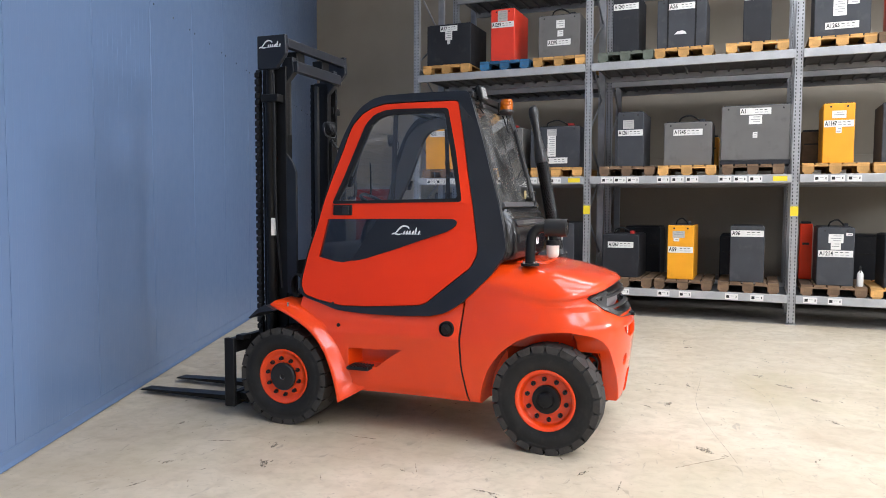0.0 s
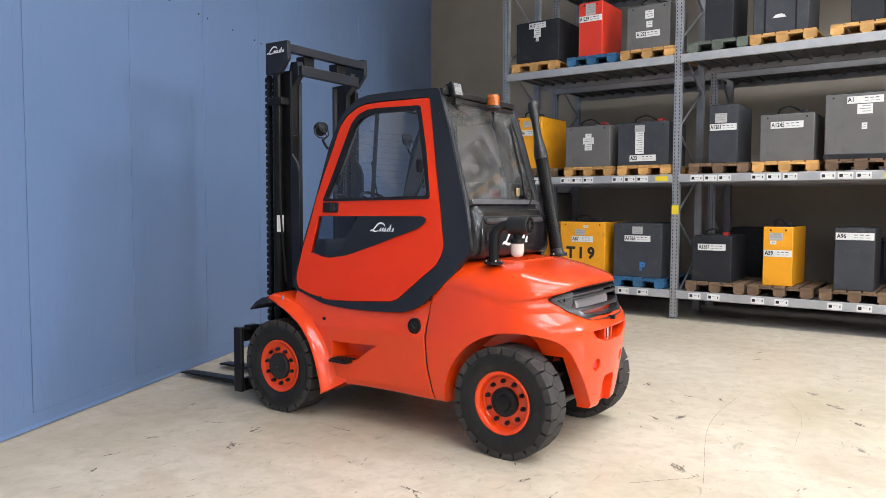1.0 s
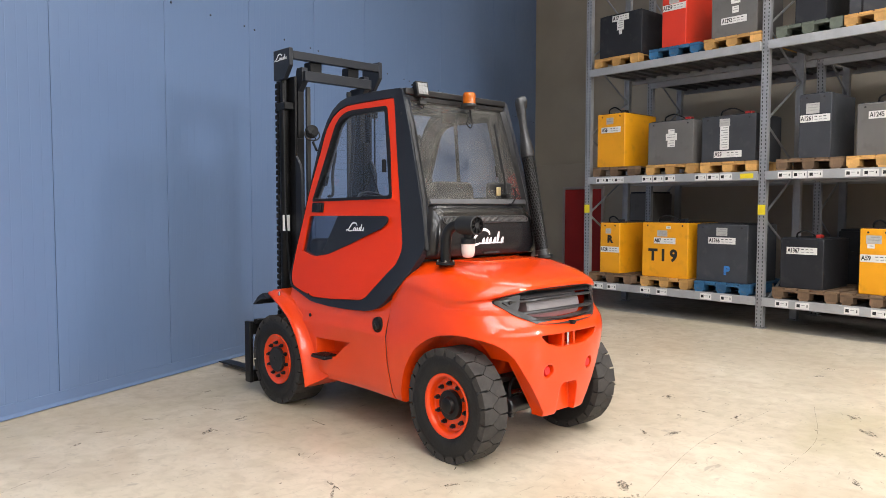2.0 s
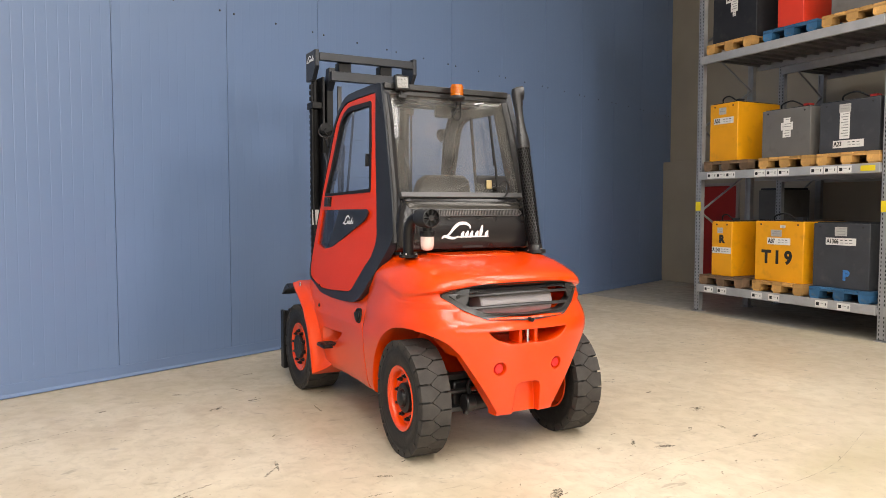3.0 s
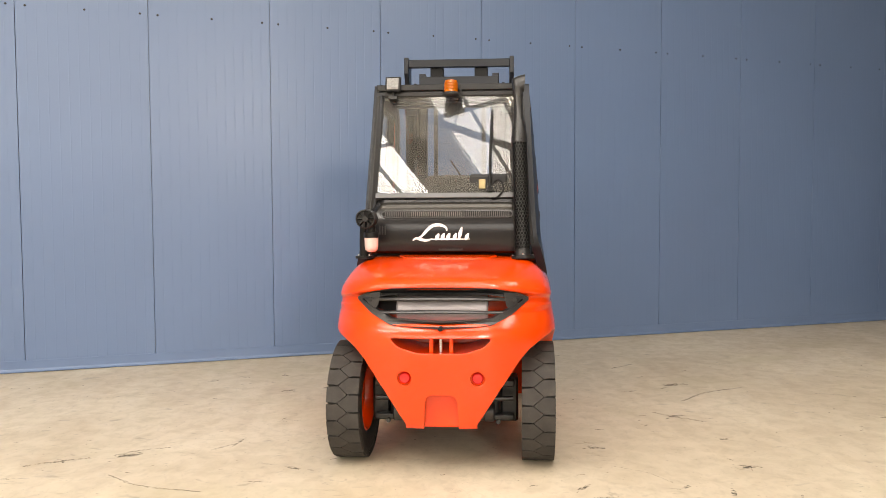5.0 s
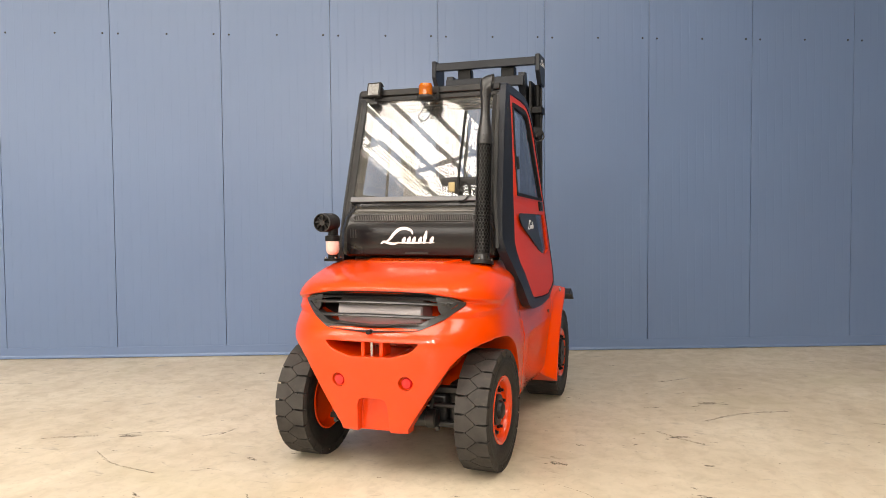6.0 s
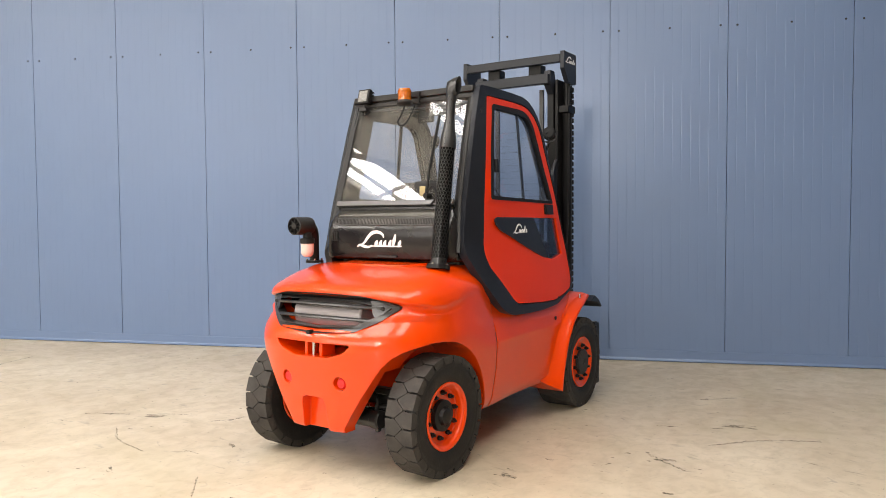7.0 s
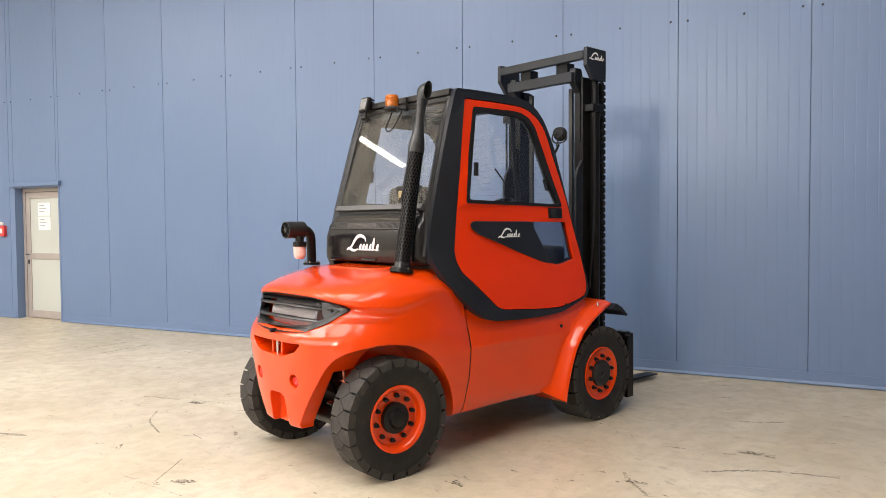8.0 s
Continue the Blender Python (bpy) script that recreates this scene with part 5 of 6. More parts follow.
DOOR = [(0.667, 2.375), (1.051, 2.378), (1.234, 2.374), (1.326, 2.354), (1.417, 2.305), (1.485, 2.233), (1.527, 2.140), (1.560, 2.045), (1.633, 1.871), (1.696, 1.703), (1.757, 1.493), (1.820, 1.302),
        (1.868, 1.111), (1.874, 1.048), (1.845, 0.985), (1.723, 0.951), (1.535, 0.918), (1.291, 0.925), (0.910, 0.952), (0.846, 0.978), (0.784, 1.030), (0.641, 1.145), (0.541, 1.225), (0.503, 1.303),
        (0.498, 1.360), (0.539, 1.627), (0.585, 1.896), (0.628, 2.169)]
RUB = [(0.742, 2.327), (1.14, 2.335), (1.231, 2.329), (1.313, 2.300), (1.376, 2.239), (1.451, 2.067), (1.535, 1.870), (1.634, 1.658), (0.617, 1.676), (0.671, 2.015)]


def half_width(y, z):
    """Half the cab's width: narrower upwards, and drawn in towards the rear."""
    return 0.60 - 0.09 * (z - 1.67) - 0.026 * (y - 0.62) - 0.22 * max(0.0, 0.61 - y) * max(0.0, min(1.0, (z - 1.05) / 0.35))


CABX = 0.011     # the cab sits a little off the chassis centre


def on_side(s):
    return lambda y, z, d: (s * (half_width(y, z) + d) + CABX, y, z)


def logo_mark(width):
    """A slanted loop stroke with four short strokes beside it, flat in the xy plane, about width wide."""
    bm = bmesh.new()

    def ribbon(pts, wd):
        v = [Vector((a, b, 0)) for a, b in pts]
        ring = []
        for i, p in enumerate(v):
            d = (v[min(i + 1, len(v) - 1)] - v[max(i - 1, 0)]).normalized()
            k = wd * math.sin(math.pi * (0.12 + 0.76 * i / (len(v) - 1)))
            nn = Vector((-d.y, d.x, 0)) * k
            ring.append([p + nn, p - nn, p - nn - Vector((0, 0, 0.002)), p + nn - Vector((0, 0, 0.002))])
        loft(ring, True, True, bm)

    def curve(pts):
        return [(c.x, c.y) for c in bend([(a, b, 0) for a, b in pts], 6)]

    ribbon(curve([(0.07, 0.05), (0.16, 0.11), (0.24, 0.20), (0.34, 0.275), (0.46, 0.285), (0.55, 0.245), (0.57, 0.19)]), 0.027)
    ribbon(curve([(0.0, 0.03), (0.06, 0.065), (0.14, 0.045), (0.24, 0.03), (0.33, 0.06)]), 0.024)
    for x, h in ((0.41, 0.11), (0.50, 0.115), (0.59, 0.115), (0.70, 0.115), (0.79, 0.215), (0.90, 0.115)):
        ribbon([(x - 0.025, 0.035), (x, 0.035 + h * 0.5), (x + 0.028, 0.035 + h)], 0.034)
    ribbon([(0.20, 0.046), (0.55, 0.052), (0.95, 0.052)], 0.016)
    bmesh.ops.scale(bm, vec=(width, width, 1), verts=bm.verts)
    return bm


LOWPANE = [(1.675, 1.548), (1.248, 1.552), (1.445, 1.244), (1.545, 1.226), (1.618, 1.233), (1.742, 1.262)]
for s in (-1, 1):
    at = on_side(s)
    skin = part("cab_side_frame", plate(soften(SIDE), [soften(shrink(DOOR, -0.006), 2)], at, -0.045, 0.013), NAVY, truck, "dark painted cab side frame", bevel=0.007)
    for y, z in ((0.585, 2.26), (0.452, 1.40), (0.618, 1.11), (1.60, 0.93)):
        p = at(y, z, 0.010)
        part("screw", spin([(0.010, p[0] - s * 0.004), (0.010, p[0] + s * 0.002), (0.0001, p[0] + s * 0.002)], 10, "x", (0, p[1], p[2])), INK, skin)
    leaf_d = part("cab_door", plate(soften(DOOR, 2), [soften(RUB, 2), shrink(LOWPANE, 0.003)], at, -0.03, 0.008), REDDOOR, truck, "orange-red cab door", bevel=0.006)
    part("window_seal", plate(soften(shrink(RUB, -0.002), 2), [soften(shrink(RUB, 0.036), 2)], at, -0.022, 0.013), SEAL, leaf_d, bevel=0.003)
    part("pane", plate(soften(shrink(RUB, 0.033), 2), [], at, -0.004, 0.0), GLASS, leaf_d, "tinted side window", smooth=0)
    part("sash_bar", plate([(1.165, 2.30), (1.13, 2.30), (1.13, 1.69), (1.165, 1.69)], [], at, -0.012, -0.005), SATIN, leaf_d)
    part("sash_catch", plate([(0.72, 1.95), (0.745, 1.95), (0.735, 1.86), (0.71, 1.86)], [], at, 0.0, 0.022), SEAL, leaf_d, bevel=0.003)
    part("sash_catch", plate([(1.47, 1.86), (1.495, 1.86), (1.52, 1.78), (1.495, 1.78)], [], at, -0.03, 0.0), SEAL, leaf_d, bevel=0.003)
    part("lower_panel", plate(soften([(1.26, 1.552), (0.674, 1.556), (0.643, 1.537), (0.658, 1.502), (0.720, 1.466), (0.911, 1.404), (1.086, 1.344), (1.356, 1.259), (1.46, 1.24)]), [], at, 0.0, 0.0105), NAVY, leaf_d, "dark trim panel", bevel=0.002)
    part("lower_pane", plate(LOWPANE, [], at, -0.010, -0.004), SMOKED, leaf_d, "smoked lower pane", smooth=0)
    hd = part("door_handle", plate([(1.622, 1.650), (1.468, 1.650), (1.468, 1.574), (1.622, 1.574)], [], at, 0.0, 0.018), BLACK, leaf_d, "black recessed door handle", bevel=0.004)
    part("lock_button", plate([(1.54, 1.642), (1.49, 1.642), (1.49, 1.582), (1.54, 1.582)], [], at, 0.018, 0.026), SATIN, hd, bevel=0.004)
    part("door_lining", plate(soften(shrink(DOOR, -0.003), 2), [soften(shrink(RUB, 0.034), 2), shrink(LOWPANE, 0.002)], at, -0.043, -0.031), CABGREY, leaf_d, "dark inner door lining", smooth=0)
    lg = logo_mark(0.235)
    ex = Vector((-0.02, s, 0)).normalized()
    ey = Vector((-s * 0.0896, 0, 0.996))
    ez = ex.cross(ey)
    m = Matrix((ex, ey, ez)).transposed().to_4x4()
    m.translation = Vector(at(1.138 if s < 0 else 0.902, 1.435, 0.0125))
    bmesh.ops.transform(lg, matrix=m, verts=lg.verts)
    part("emblem", lg, WHITE, leaf_d, "white script emblem")

# roof, front and rear of the cab
TOPX = half_width(0.62, 2.43)


def across(path, x, back=0.0, thick=0.012):
    """A sheet across the cab along a yz line."""
    rings = []
    for i, (y, z) in enumerate(path):
        (ya, za), (yb, zb) = path[max(i - 1, 0)], path[min(i + 1, len(path) - 1)]
        d = Vector((yb - ya, zb - za)).normalized()
        n = Vector((-d.y, d.x))
        w = half_width(y, z) - x
        rings.append([(-w, y + n.x * back, z + n.y * back), (w, y + n.x * back, z + n.y * back),
                      (w, y + n.x * (back + thick), z + n.y * (back + thick)), (-w, y + n.x * (back + thick), z + n.y * (back + thick))])
    return loft(rings)


FRONT = [(1.870, 1.06), (1.80, 1.31), (1.715, 1.60), (1.657, 1.79), (1.608, 1.955), (1.576, 2.071), (1.526, 2.19), (1.47, 2.285), (1.405, 2.35), (1.325, 2.40)]
screen = part("windscreen", across(FRONT, 0.05, -0.01, 0.006), GLASS, truck, "clear curved windscreen")
for i in range(13):
    z = 1.62 + i * 0.05
    y = lerp(z, [(b, a) for a, b in FRONT]) + 0.008
    part("heating_wire", tube([(-half_width(y, z) + 0.06, y, z), (half_width(y, z) - 0.06, y, z)], 0.0009, 4), SEAL, screen, smooth=0)
part("roof_pane", across([(1.31, 2.405), (0.70, 2.415)], 0.06, -0.01, 0.006), GLASS, truck)
for y in (1.28, 1.13, 0.98, 0.83):
    part("roof_bar", block(-TOPX + 0.03, TOPX - 0.03, y - 0.03, y + 0.03, 2.375, 2.412), NAVY, truck, bevel=0.008)
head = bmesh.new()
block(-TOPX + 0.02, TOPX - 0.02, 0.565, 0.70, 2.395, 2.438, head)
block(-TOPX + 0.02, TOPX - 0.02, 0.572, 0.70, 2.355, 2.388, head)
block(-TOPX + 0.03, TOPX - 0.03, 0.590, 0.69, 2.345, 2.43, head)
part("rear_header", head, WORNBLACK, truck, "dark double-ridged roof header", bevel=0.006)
part("front_cowl", across([(1.90, 0.98), (1.88, 1.06), (1.82, 1.26)], 0.03, -0.02, 0.03), NAVY, truck)

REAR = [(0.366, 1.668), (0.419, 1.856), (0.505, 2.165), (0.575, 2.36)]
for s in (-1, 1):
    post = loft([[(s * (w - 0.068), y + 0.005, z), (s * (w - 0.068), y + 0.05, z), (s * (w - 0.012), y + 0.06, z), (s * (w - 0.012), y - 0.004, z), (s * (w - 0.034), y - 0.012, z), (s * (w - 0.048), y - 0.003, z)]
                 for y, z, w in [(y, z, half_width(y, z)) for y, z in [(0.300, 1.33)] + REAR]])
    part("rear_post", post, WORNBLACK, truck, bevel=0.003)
SILL = mat("sill_metal", (0.10, 0.10, 0.104), 0.38, metal=0.3, vary=0.1, scale=6)
rg = part("rear_window", across([REAR[0], REAR[-1]], 0.058, -0.012, 0.006), REARGLASS, truck, "rear window with reflections")
part("window_sill", across([(0.348, 1.634), (0.362, 1.668)], 0.06, -0.03, 0.05), SILL, truck, "grey metal sill under the rear window", bevel=0.003)

# rear hood with vents
# brushed warm metal, used to give the hood's glossy upper bend its sheen
SHEEN_METAL = mat("sheen_strip_metal", (0.045, 0.042, 0.038), 0.22, metal=0.6, vary=0.08, scale=5)
HOODP = [(0.300, 1.268), (0.262, 1.285), (0.250, 1.33), (0.252, 1.45), (0.268, 1.53), (0.292, 1.565), (0.318, 1.60), (0.336, 1.628)]
hood_r = []
for y, z in HOODP:
    w = lerp(z, [(1.27, 0.535), (1.30, 0.55), (1.45, 0.545), (1.55, 0.525), (1.60, 0.50), (1.63, 0.49)])
    row = []
    for i in range(61):
        t = -1 + 2 * i / 60
        edge = max(0.0, abs(t) - 0.88) / 0.12
        row.append((w * t, y + 0.05 * edge ** 2, z))
    hood_r.append(row + [(w, 0.50, z), (-w, 0.50, z)])
hood = part("rear_hood", loft(hood_r), HOOD, truck, "glossy black hood under the rear window", smooth=50)
# Added convex strip, shaped to catch the highlight of the hood's upper bend.
trim_rows = []
for x in [-0.485 + 0.97 * i / 40 for i in range(41)]:
    arc = [(x, 0.344 - 0.060 * math.cos(p) + 0.05 * (max(0.0, abs(x) - 0.44) / 0.045) ** 2, 1.556 + 0.060 * math.sin(p)) for p in (math.radians(65 * k / 9) for k in range(10))]
    trim_rows.append(arc + [(x, arc[-1][1] + 0.03, arc[-1][2] - 0.004), (x, arc[0][1] + 0.06, arc[0][2])])
part("hood_trim", loft(trim_rows), SHEEN_METAL, hood, "added metal strip that gives the top edge of the hood its sheen", smooth=50)


def on_hood(a, b, d):
    return (a, lerp(b, [(1.45, 0.252), (1.53, 0.268), (1.565, 0.292)]) + d, b)


VENT = soften([(-0.425, 1.512), (0.415, 1.512), (0.432, 1.532), (0.415, 1.552), (-0.425, 1.552), (-0.442, 1.532)])
# No recess here: a flat black plate paints the shade of the slot.
vent = part("vent", plate(VENT, [], on_hood, -0.002, 0.01), SLOT_SHADE, hood, "long vent slot with thin ribs, its shade a flat black plate")
part("vent_frame", plate(shrink(VENT, -0.006), [shrink(VENT, 0.003)], on_hood, -0.007, 0.004), GRILLE, hood, bevel=0.002)
bright = [part("vent_rib", block(-0.0030, 0.0030, -0.0015, 0.002, -0.0155, 0.0155), paint, vent, smooth=0) for paint in (CABGREY, B_GREY)]
for i in range(66):
    x = -0.415 + 0.82 * i / 65
    fin, m = bright[1 if -0.24 < x < 0.10 else 0], pose(x, 0.2655, 1.532, -14)
    if fin.matrix_basis == Matrix():
        fin.matrix_basis = m
    else:
        again(fin, vent, m)
# Solid black blocks in place of the shade inside these small slots.
for i in range(3):
    part("side_vent", block(-0.455 + i * 0.018, -0.447 + i * 0.018, 0.244, 0.262, 1.395, 1.455), INK, hood, smooth=0)
part("grab_slot", block(-0.06, 0.10, 0.248, 0.268, 1.290, 1.302), INK, hood, smooth=0)
lg = logo_mark(0.40)
bmesh.ops.transform(lg, matrix=Matrix(((1, 0, 0, -0.232), (0, 0, -1, 0.2475), (0, 1, 0, 1.345), (0, 0, 0, 1))), verts=lg.verts)
part("emblem", lg, WHITE, hood, "large white script emblem")

# ---- inside the cab
part("cab_floor", block(-0.54, 0.54, 0.42, 1.83, 0.96, 1.06), CABGREY, truck)
part("engine_bulkhead", block(-0.50, 0.50, 0.40, 0.62, 1.06, 1.60), CABGREY, truck, bevel=0.02)
seat = part("operator_seat", block(-0.25, 0.25, 0.80, 1.25, 1.25, 1.38), SEAT, truck, "worn dark fabric seat", bevel=0.04, segs=4)
br = loft([[(x * w, y + 0.02 * x * x, z) for x in (-1, -0.8, -0.4, 0, 0.4, 0.8, 1)] + [(x * w, y - 0.09, z) for x in (1, 0.4, -0.4, -1)] for y, z, w in ((0.80, 1.32, 0.24), (0.75, 1.50, 0.245), (0.71, 1.66, 0.23), (0.69, 1.76, 0.20), (0.68, 1.805, 0.15))])
part("backrest", br, SEAT, seat, smooth=60, bevel=0.02, segs=3)
part("seat_base", block(-0.22, 0.22, 0.82, 1.2, 1.06, 1.25), CABGREY, seat)
part("armrest", block(0.28, 0.38, 0.85, 1.22, 1.50, 1.57), SEAT, seat, bevel=0.02)
part("joystick", tube([(0.33, 1.18, 1.56), (0.33, 1.20, 1.68)], [0.012, 0.02], 10), BLACK, seat)
column = part("steering_column", tube([(0.0, 1.72, 1.06), (0.0, 1.62, 1.45), (0.0, 1.56, 1.60)], [0.06, 0.05, 0.035], 12), CABGREY, truck)
wheel_bm = bmesh.new()
M = Matrix.Translation((0.0, 1.53, 1.64)) @ Matrix.Rotation(radians(35), 4, "X")
tube([M @ Vector((0.165 * math.cos(t), 0.165 * math.sin(t), 0)) for t in (2 * math.pi * k / 28 for k in range(29))], 0.014, 8, wheel_bm)
for t in (0.3, 2.4, 4.5):
    tube([M @ Vector((0, 0, -0.02)), M @ Vector((0.16 * math.cos(t), 0.16 * math.sin(t), 0))], 0.012, 6, wheel_bm)
part("steering_wheel", wheel_bm, BLACK, column)
part("dashboard", block(-0.50, 0.50, 1.66, 1.80, 1.15, 1.36), CABGREY, truck, bevel=0.03)
part("grab_bar", tube(bend([(-0.47, 1.56, 1.70), (-0.47, 1.50, 1.72), (-0.47, 1.50, 1.88), (-0.47, 1.46, 2.04), (-0.47, 1.50, 2.08)], 5), 0.012, 8), SATIN, truck)
part("inner_mirror", block(-0.04, 0.10, 0.70, 0.725, 2.235, 2.33), BLACK, truck, bevel=0.012)
part("inner_screen_wiper", tube([(0.12, 1.66, 1.72), (-0.05, 1.58, 1.98)], 0.007, 6), BLACK, truck)
# rear wiper
wp = part("wiper_motor", block(0.14, 0.40, 0.395, 0.43, 1.672, 1.80), SATIN, truck, "dark wiper motor cover with brass bracket", bevel=0.02)
part("brass_plate", block(0.205, 0.252, 0.372, 0.384, 1.70, 1.765, m=Matrix.Translation((0, 0.0, 0))), BRASS, wp, bevel=0.008)
part("pivot", spin([(0.018, 0.33), (0.018, 0.385), (0.0001, 0.33)][:2], 12, "y", (0.28, 0, 1.70), caps=True), BLACK, wp)
part("wiper_arm", tube([(0.28, 0.345, 1.70), (0.283, 0.375, 1.86), (0.290, 0.455, 2.14)], [0.012, 0.008, 0.006], 8), BLACK, wp)
part("wiper_blade", tube([(0.281, 0.385, 1.87), (0.297, 0.485, 2.24)], 0.010, 6), SEAL, wp)
part("wiper_hose", tube(bend([(0.28, 0.35, 1.72), (0.34, 0.33, 1.76), (0.37, 0.33, 1.70), (0.33, 0.33, 1.645), (0.29, 0.33, 1.64)], 6), 0.006, 6), SEAL, wp)

# ---- mast
mast = part("mast", block(-0.36, -0.30, 2.16, 2.30, 0.16, 2.70), MASTBLACK, truck, "black three-stage mast", bevel=0.006)
for s in (-1, 1):
    part("outer_channel", block(s * 0.40 - 0.012, s * 0.40 + 0.012, 2.13, 2.34, 0.12, 2.72), MASTBLACK, mast, bevel=0.004)
    part("channel_flange", block(s * 0.36 - 0.04, s * 0.36 + 0.04, 2.315, 2.345, 0.122, 2.70), MASTBLACK, mast, bevel=0.004)
    part("channel_flange", block(s * 0.36 - 0.04, s * 0.36 + 0.04, 2.132, 2.155, 0.122, 2.20), MASTBLACK, mast, bevel=0.004)
    if s > 0:
        part("inner_channel", block(0.30, 0.36, 2.16, 2.30, 0.16, 2.70), MASTBLACK, mast, bevel=0.006)
    gus = plate([(2.075, 1.98), (2.14, 2.06), (2.14, 0.95), (2.045, 0.95), (2.045, 1.90)], [], lambda a, b, d: (d, a, b), s * 0.385, s * 0.41)
    part("gusset", gus, NAVY, mast, bevel=0.004)
    part("lift_cylinder", spin([(0.042, 0.2), (0.042, 2.40), (0.046, 2.41), (0.046, 2.46), (0.03, 2.47), (0.030, 2.70)], 20, "z", (s * 0.445, 2.245, 0)), MASTBLACK, mast, "dark glossy lift cylinder")
    part("clamp", block(s * 0.44 - 0.06, s * 0.44 + 0.06, 2.15, 2.30, 2.44, 2.50), MASTBLACK, mast, bevel=0.006)
    part("hose", tube(bend([(s * 0.49, 2.19, 2.66), (s * 0.488, 2.185, 2.3), (s * 0.486, 2.18, 1.6), (s * 0.47, 2.14, 1.0)], 6), 0.009, 6), SEAL, mast)
    hp = part("head_plate", plate([(2.33, 2.945), (2.078, 2.945), (2.075, 2.80), (2.165, 2.690), (2.33, 2.690)], [], lambda a, b, d: (d, a, b), s * 0.455, s * 0.495), NAVY, mast, "dark head plate with white emblem", bevel=0.006)
    lg = logo_mark(0.205)
    m = Matrix(((0, 0, s, s * 0.497), (s, 0, 0, 2.10 if s > 0 else 2.31), (0, 1, 0, 2.845), (0, 0, 0, 1)))
    bmesh.ops.transform(lg, matrix=m, verts=lg.verts)
    part("emblem", lg, WHITE, hp)
    link_bm = block(s * 0.42 - 0.03, s * 0.42 + 0.03, 2.352, 2.392, 0.0, 0.043)
    link = part("chain_link", link_bm, SEAL, mast, bevel=0.008)
    link.matrix_basis = pose(0, 0, 0.66)
    for i in range(1, 38):
        again(link, mast, pose(0, 0, 0.66 + i * 0.0535))
    part("chain_core", block(s * 0.42 - 0.014, s * 0.42 + 0.014, 2.35, 2.385, 0.62, 2.70), SEAL, mast)
    part("roller_chain", block(s * 0.22 - 0.018, s * 0.22 + 0.018, 2.21, 2.235, 0.6, 2.66), GREASE, mast)
    knee = plate([(2.10, 2.80), (2.18, 2.80), (2.24, 2.60), (2.20, 2.56), (2.09, 2.68)], [], lambda a, b, d: (d, a, b), s * 0.30, s * 0.36)
    part("knee_plate", knee, NAVY, mast, bevel=0.005)
    part("guide_block", block(s * 0.20 - 0.06, s * 0.20 + 0.06, 2.12, 2.22, 2.74, 2.86), MASTBLACK, mast, bevel=0.008)
part("top_bar", block(-0.455, 0.455, 2.075, 2.125, 2.852, 2.922), NAVY, mast, bevel=0.006)
part("second_bar", block(-0.355, 0.355, 2.055, 2.105, 2.680, 2.765), NAVY, mast, bevel=0.006)
part("middle_tie", block(-0.39, 0.39, 2.14, 2.16, 1.08, 1.20), MASTBLACK, mast, bevel=0.005)
part("lower_tie", block(-0.39, 0.39, 2.12, 2.16, 0.30, 0.46), MASTBLACK, mast, bevel=0.005)
tag_rows = [[(-0.445 + r * math.cos(t), 2.245 + r * math.sin(t), z) for t, r in [(math.radians(205 + 10 * i), 0.0435) for i in range(10)] + [(math.radians(295 - 10 * i), 0.0425) for i in range(10)]] for z in (1.41, 1.545)]
part("paper_tag", loft(tag_rows), PAPER, mast, "white paper tag", smooth=60)
coil = bmesh.new()
for k in range(4):
    tube([(-0.45 + 0.012 * k, 2.02 + 0.05 * math.cos(t), 1.02 + 0.09 * math.sin(t)) for t in (2 * math.pi * i / 16 for i in range(17))], 0.008, 6, coil)
part("hose_coil", coil, SEAL, mast)

carriage = part("fork_carriage", block(-0.667, 0.604, 2.445, 2.505, 0.50, 0.615), BLACK, truck, "black fork carriage", bevel=0.008)
part("lower_rail", block(-0.667, 0.604, 2.445, 2.505, 0.085, 0.19), BLACK, carriage, bevel=0.008)
for s in (-1, 1):
    px = -0.685 if s < 0 else 0.622
    part("side_plate", block(px - 0.018, px + 0.018, 2.43, 2.52, 0.085, 0.62), BLACK, carriage, bevel=0.008)
    part("carriage_arm", block(s * 0.30 - 0.02, s * 0.30 + 0.02, 2.24, 2.45, 0.12, 0.70), BLACK, carriage, bevel=0.006)
    part("stop_block", block(s * 0.60 - 0.05, s * 0.60 + 0.05, 2.38, 2.45, 0.60, 0.64), BLACK, carriage, bevel=0.006)
    part("bump_bar", block(s * 0.56 - 0.06, s * 0.56 + 0.06, 2.38, 2.445, 0.12, 0.18), BLACK, carriage, bevel=0.006)
for x in (-0.335, 0.115):
    prof = [(2.505, 0.60), (2.545, 0.60), (2.548, 0.115), (2.570, 0.078), (3.62, 0.048), (3.64, 0.040), (3.64, 0.034), (2.53, 0.028), (2.508, 0.05)]
    fork = loft([[(xx, y, z) for y, z in prof] for xx in (x - 0.06, x + 0.06)])
    part("fork", fork, BLACK, truck, "black steel fork with paint worn at the edges", bevel=0.005)

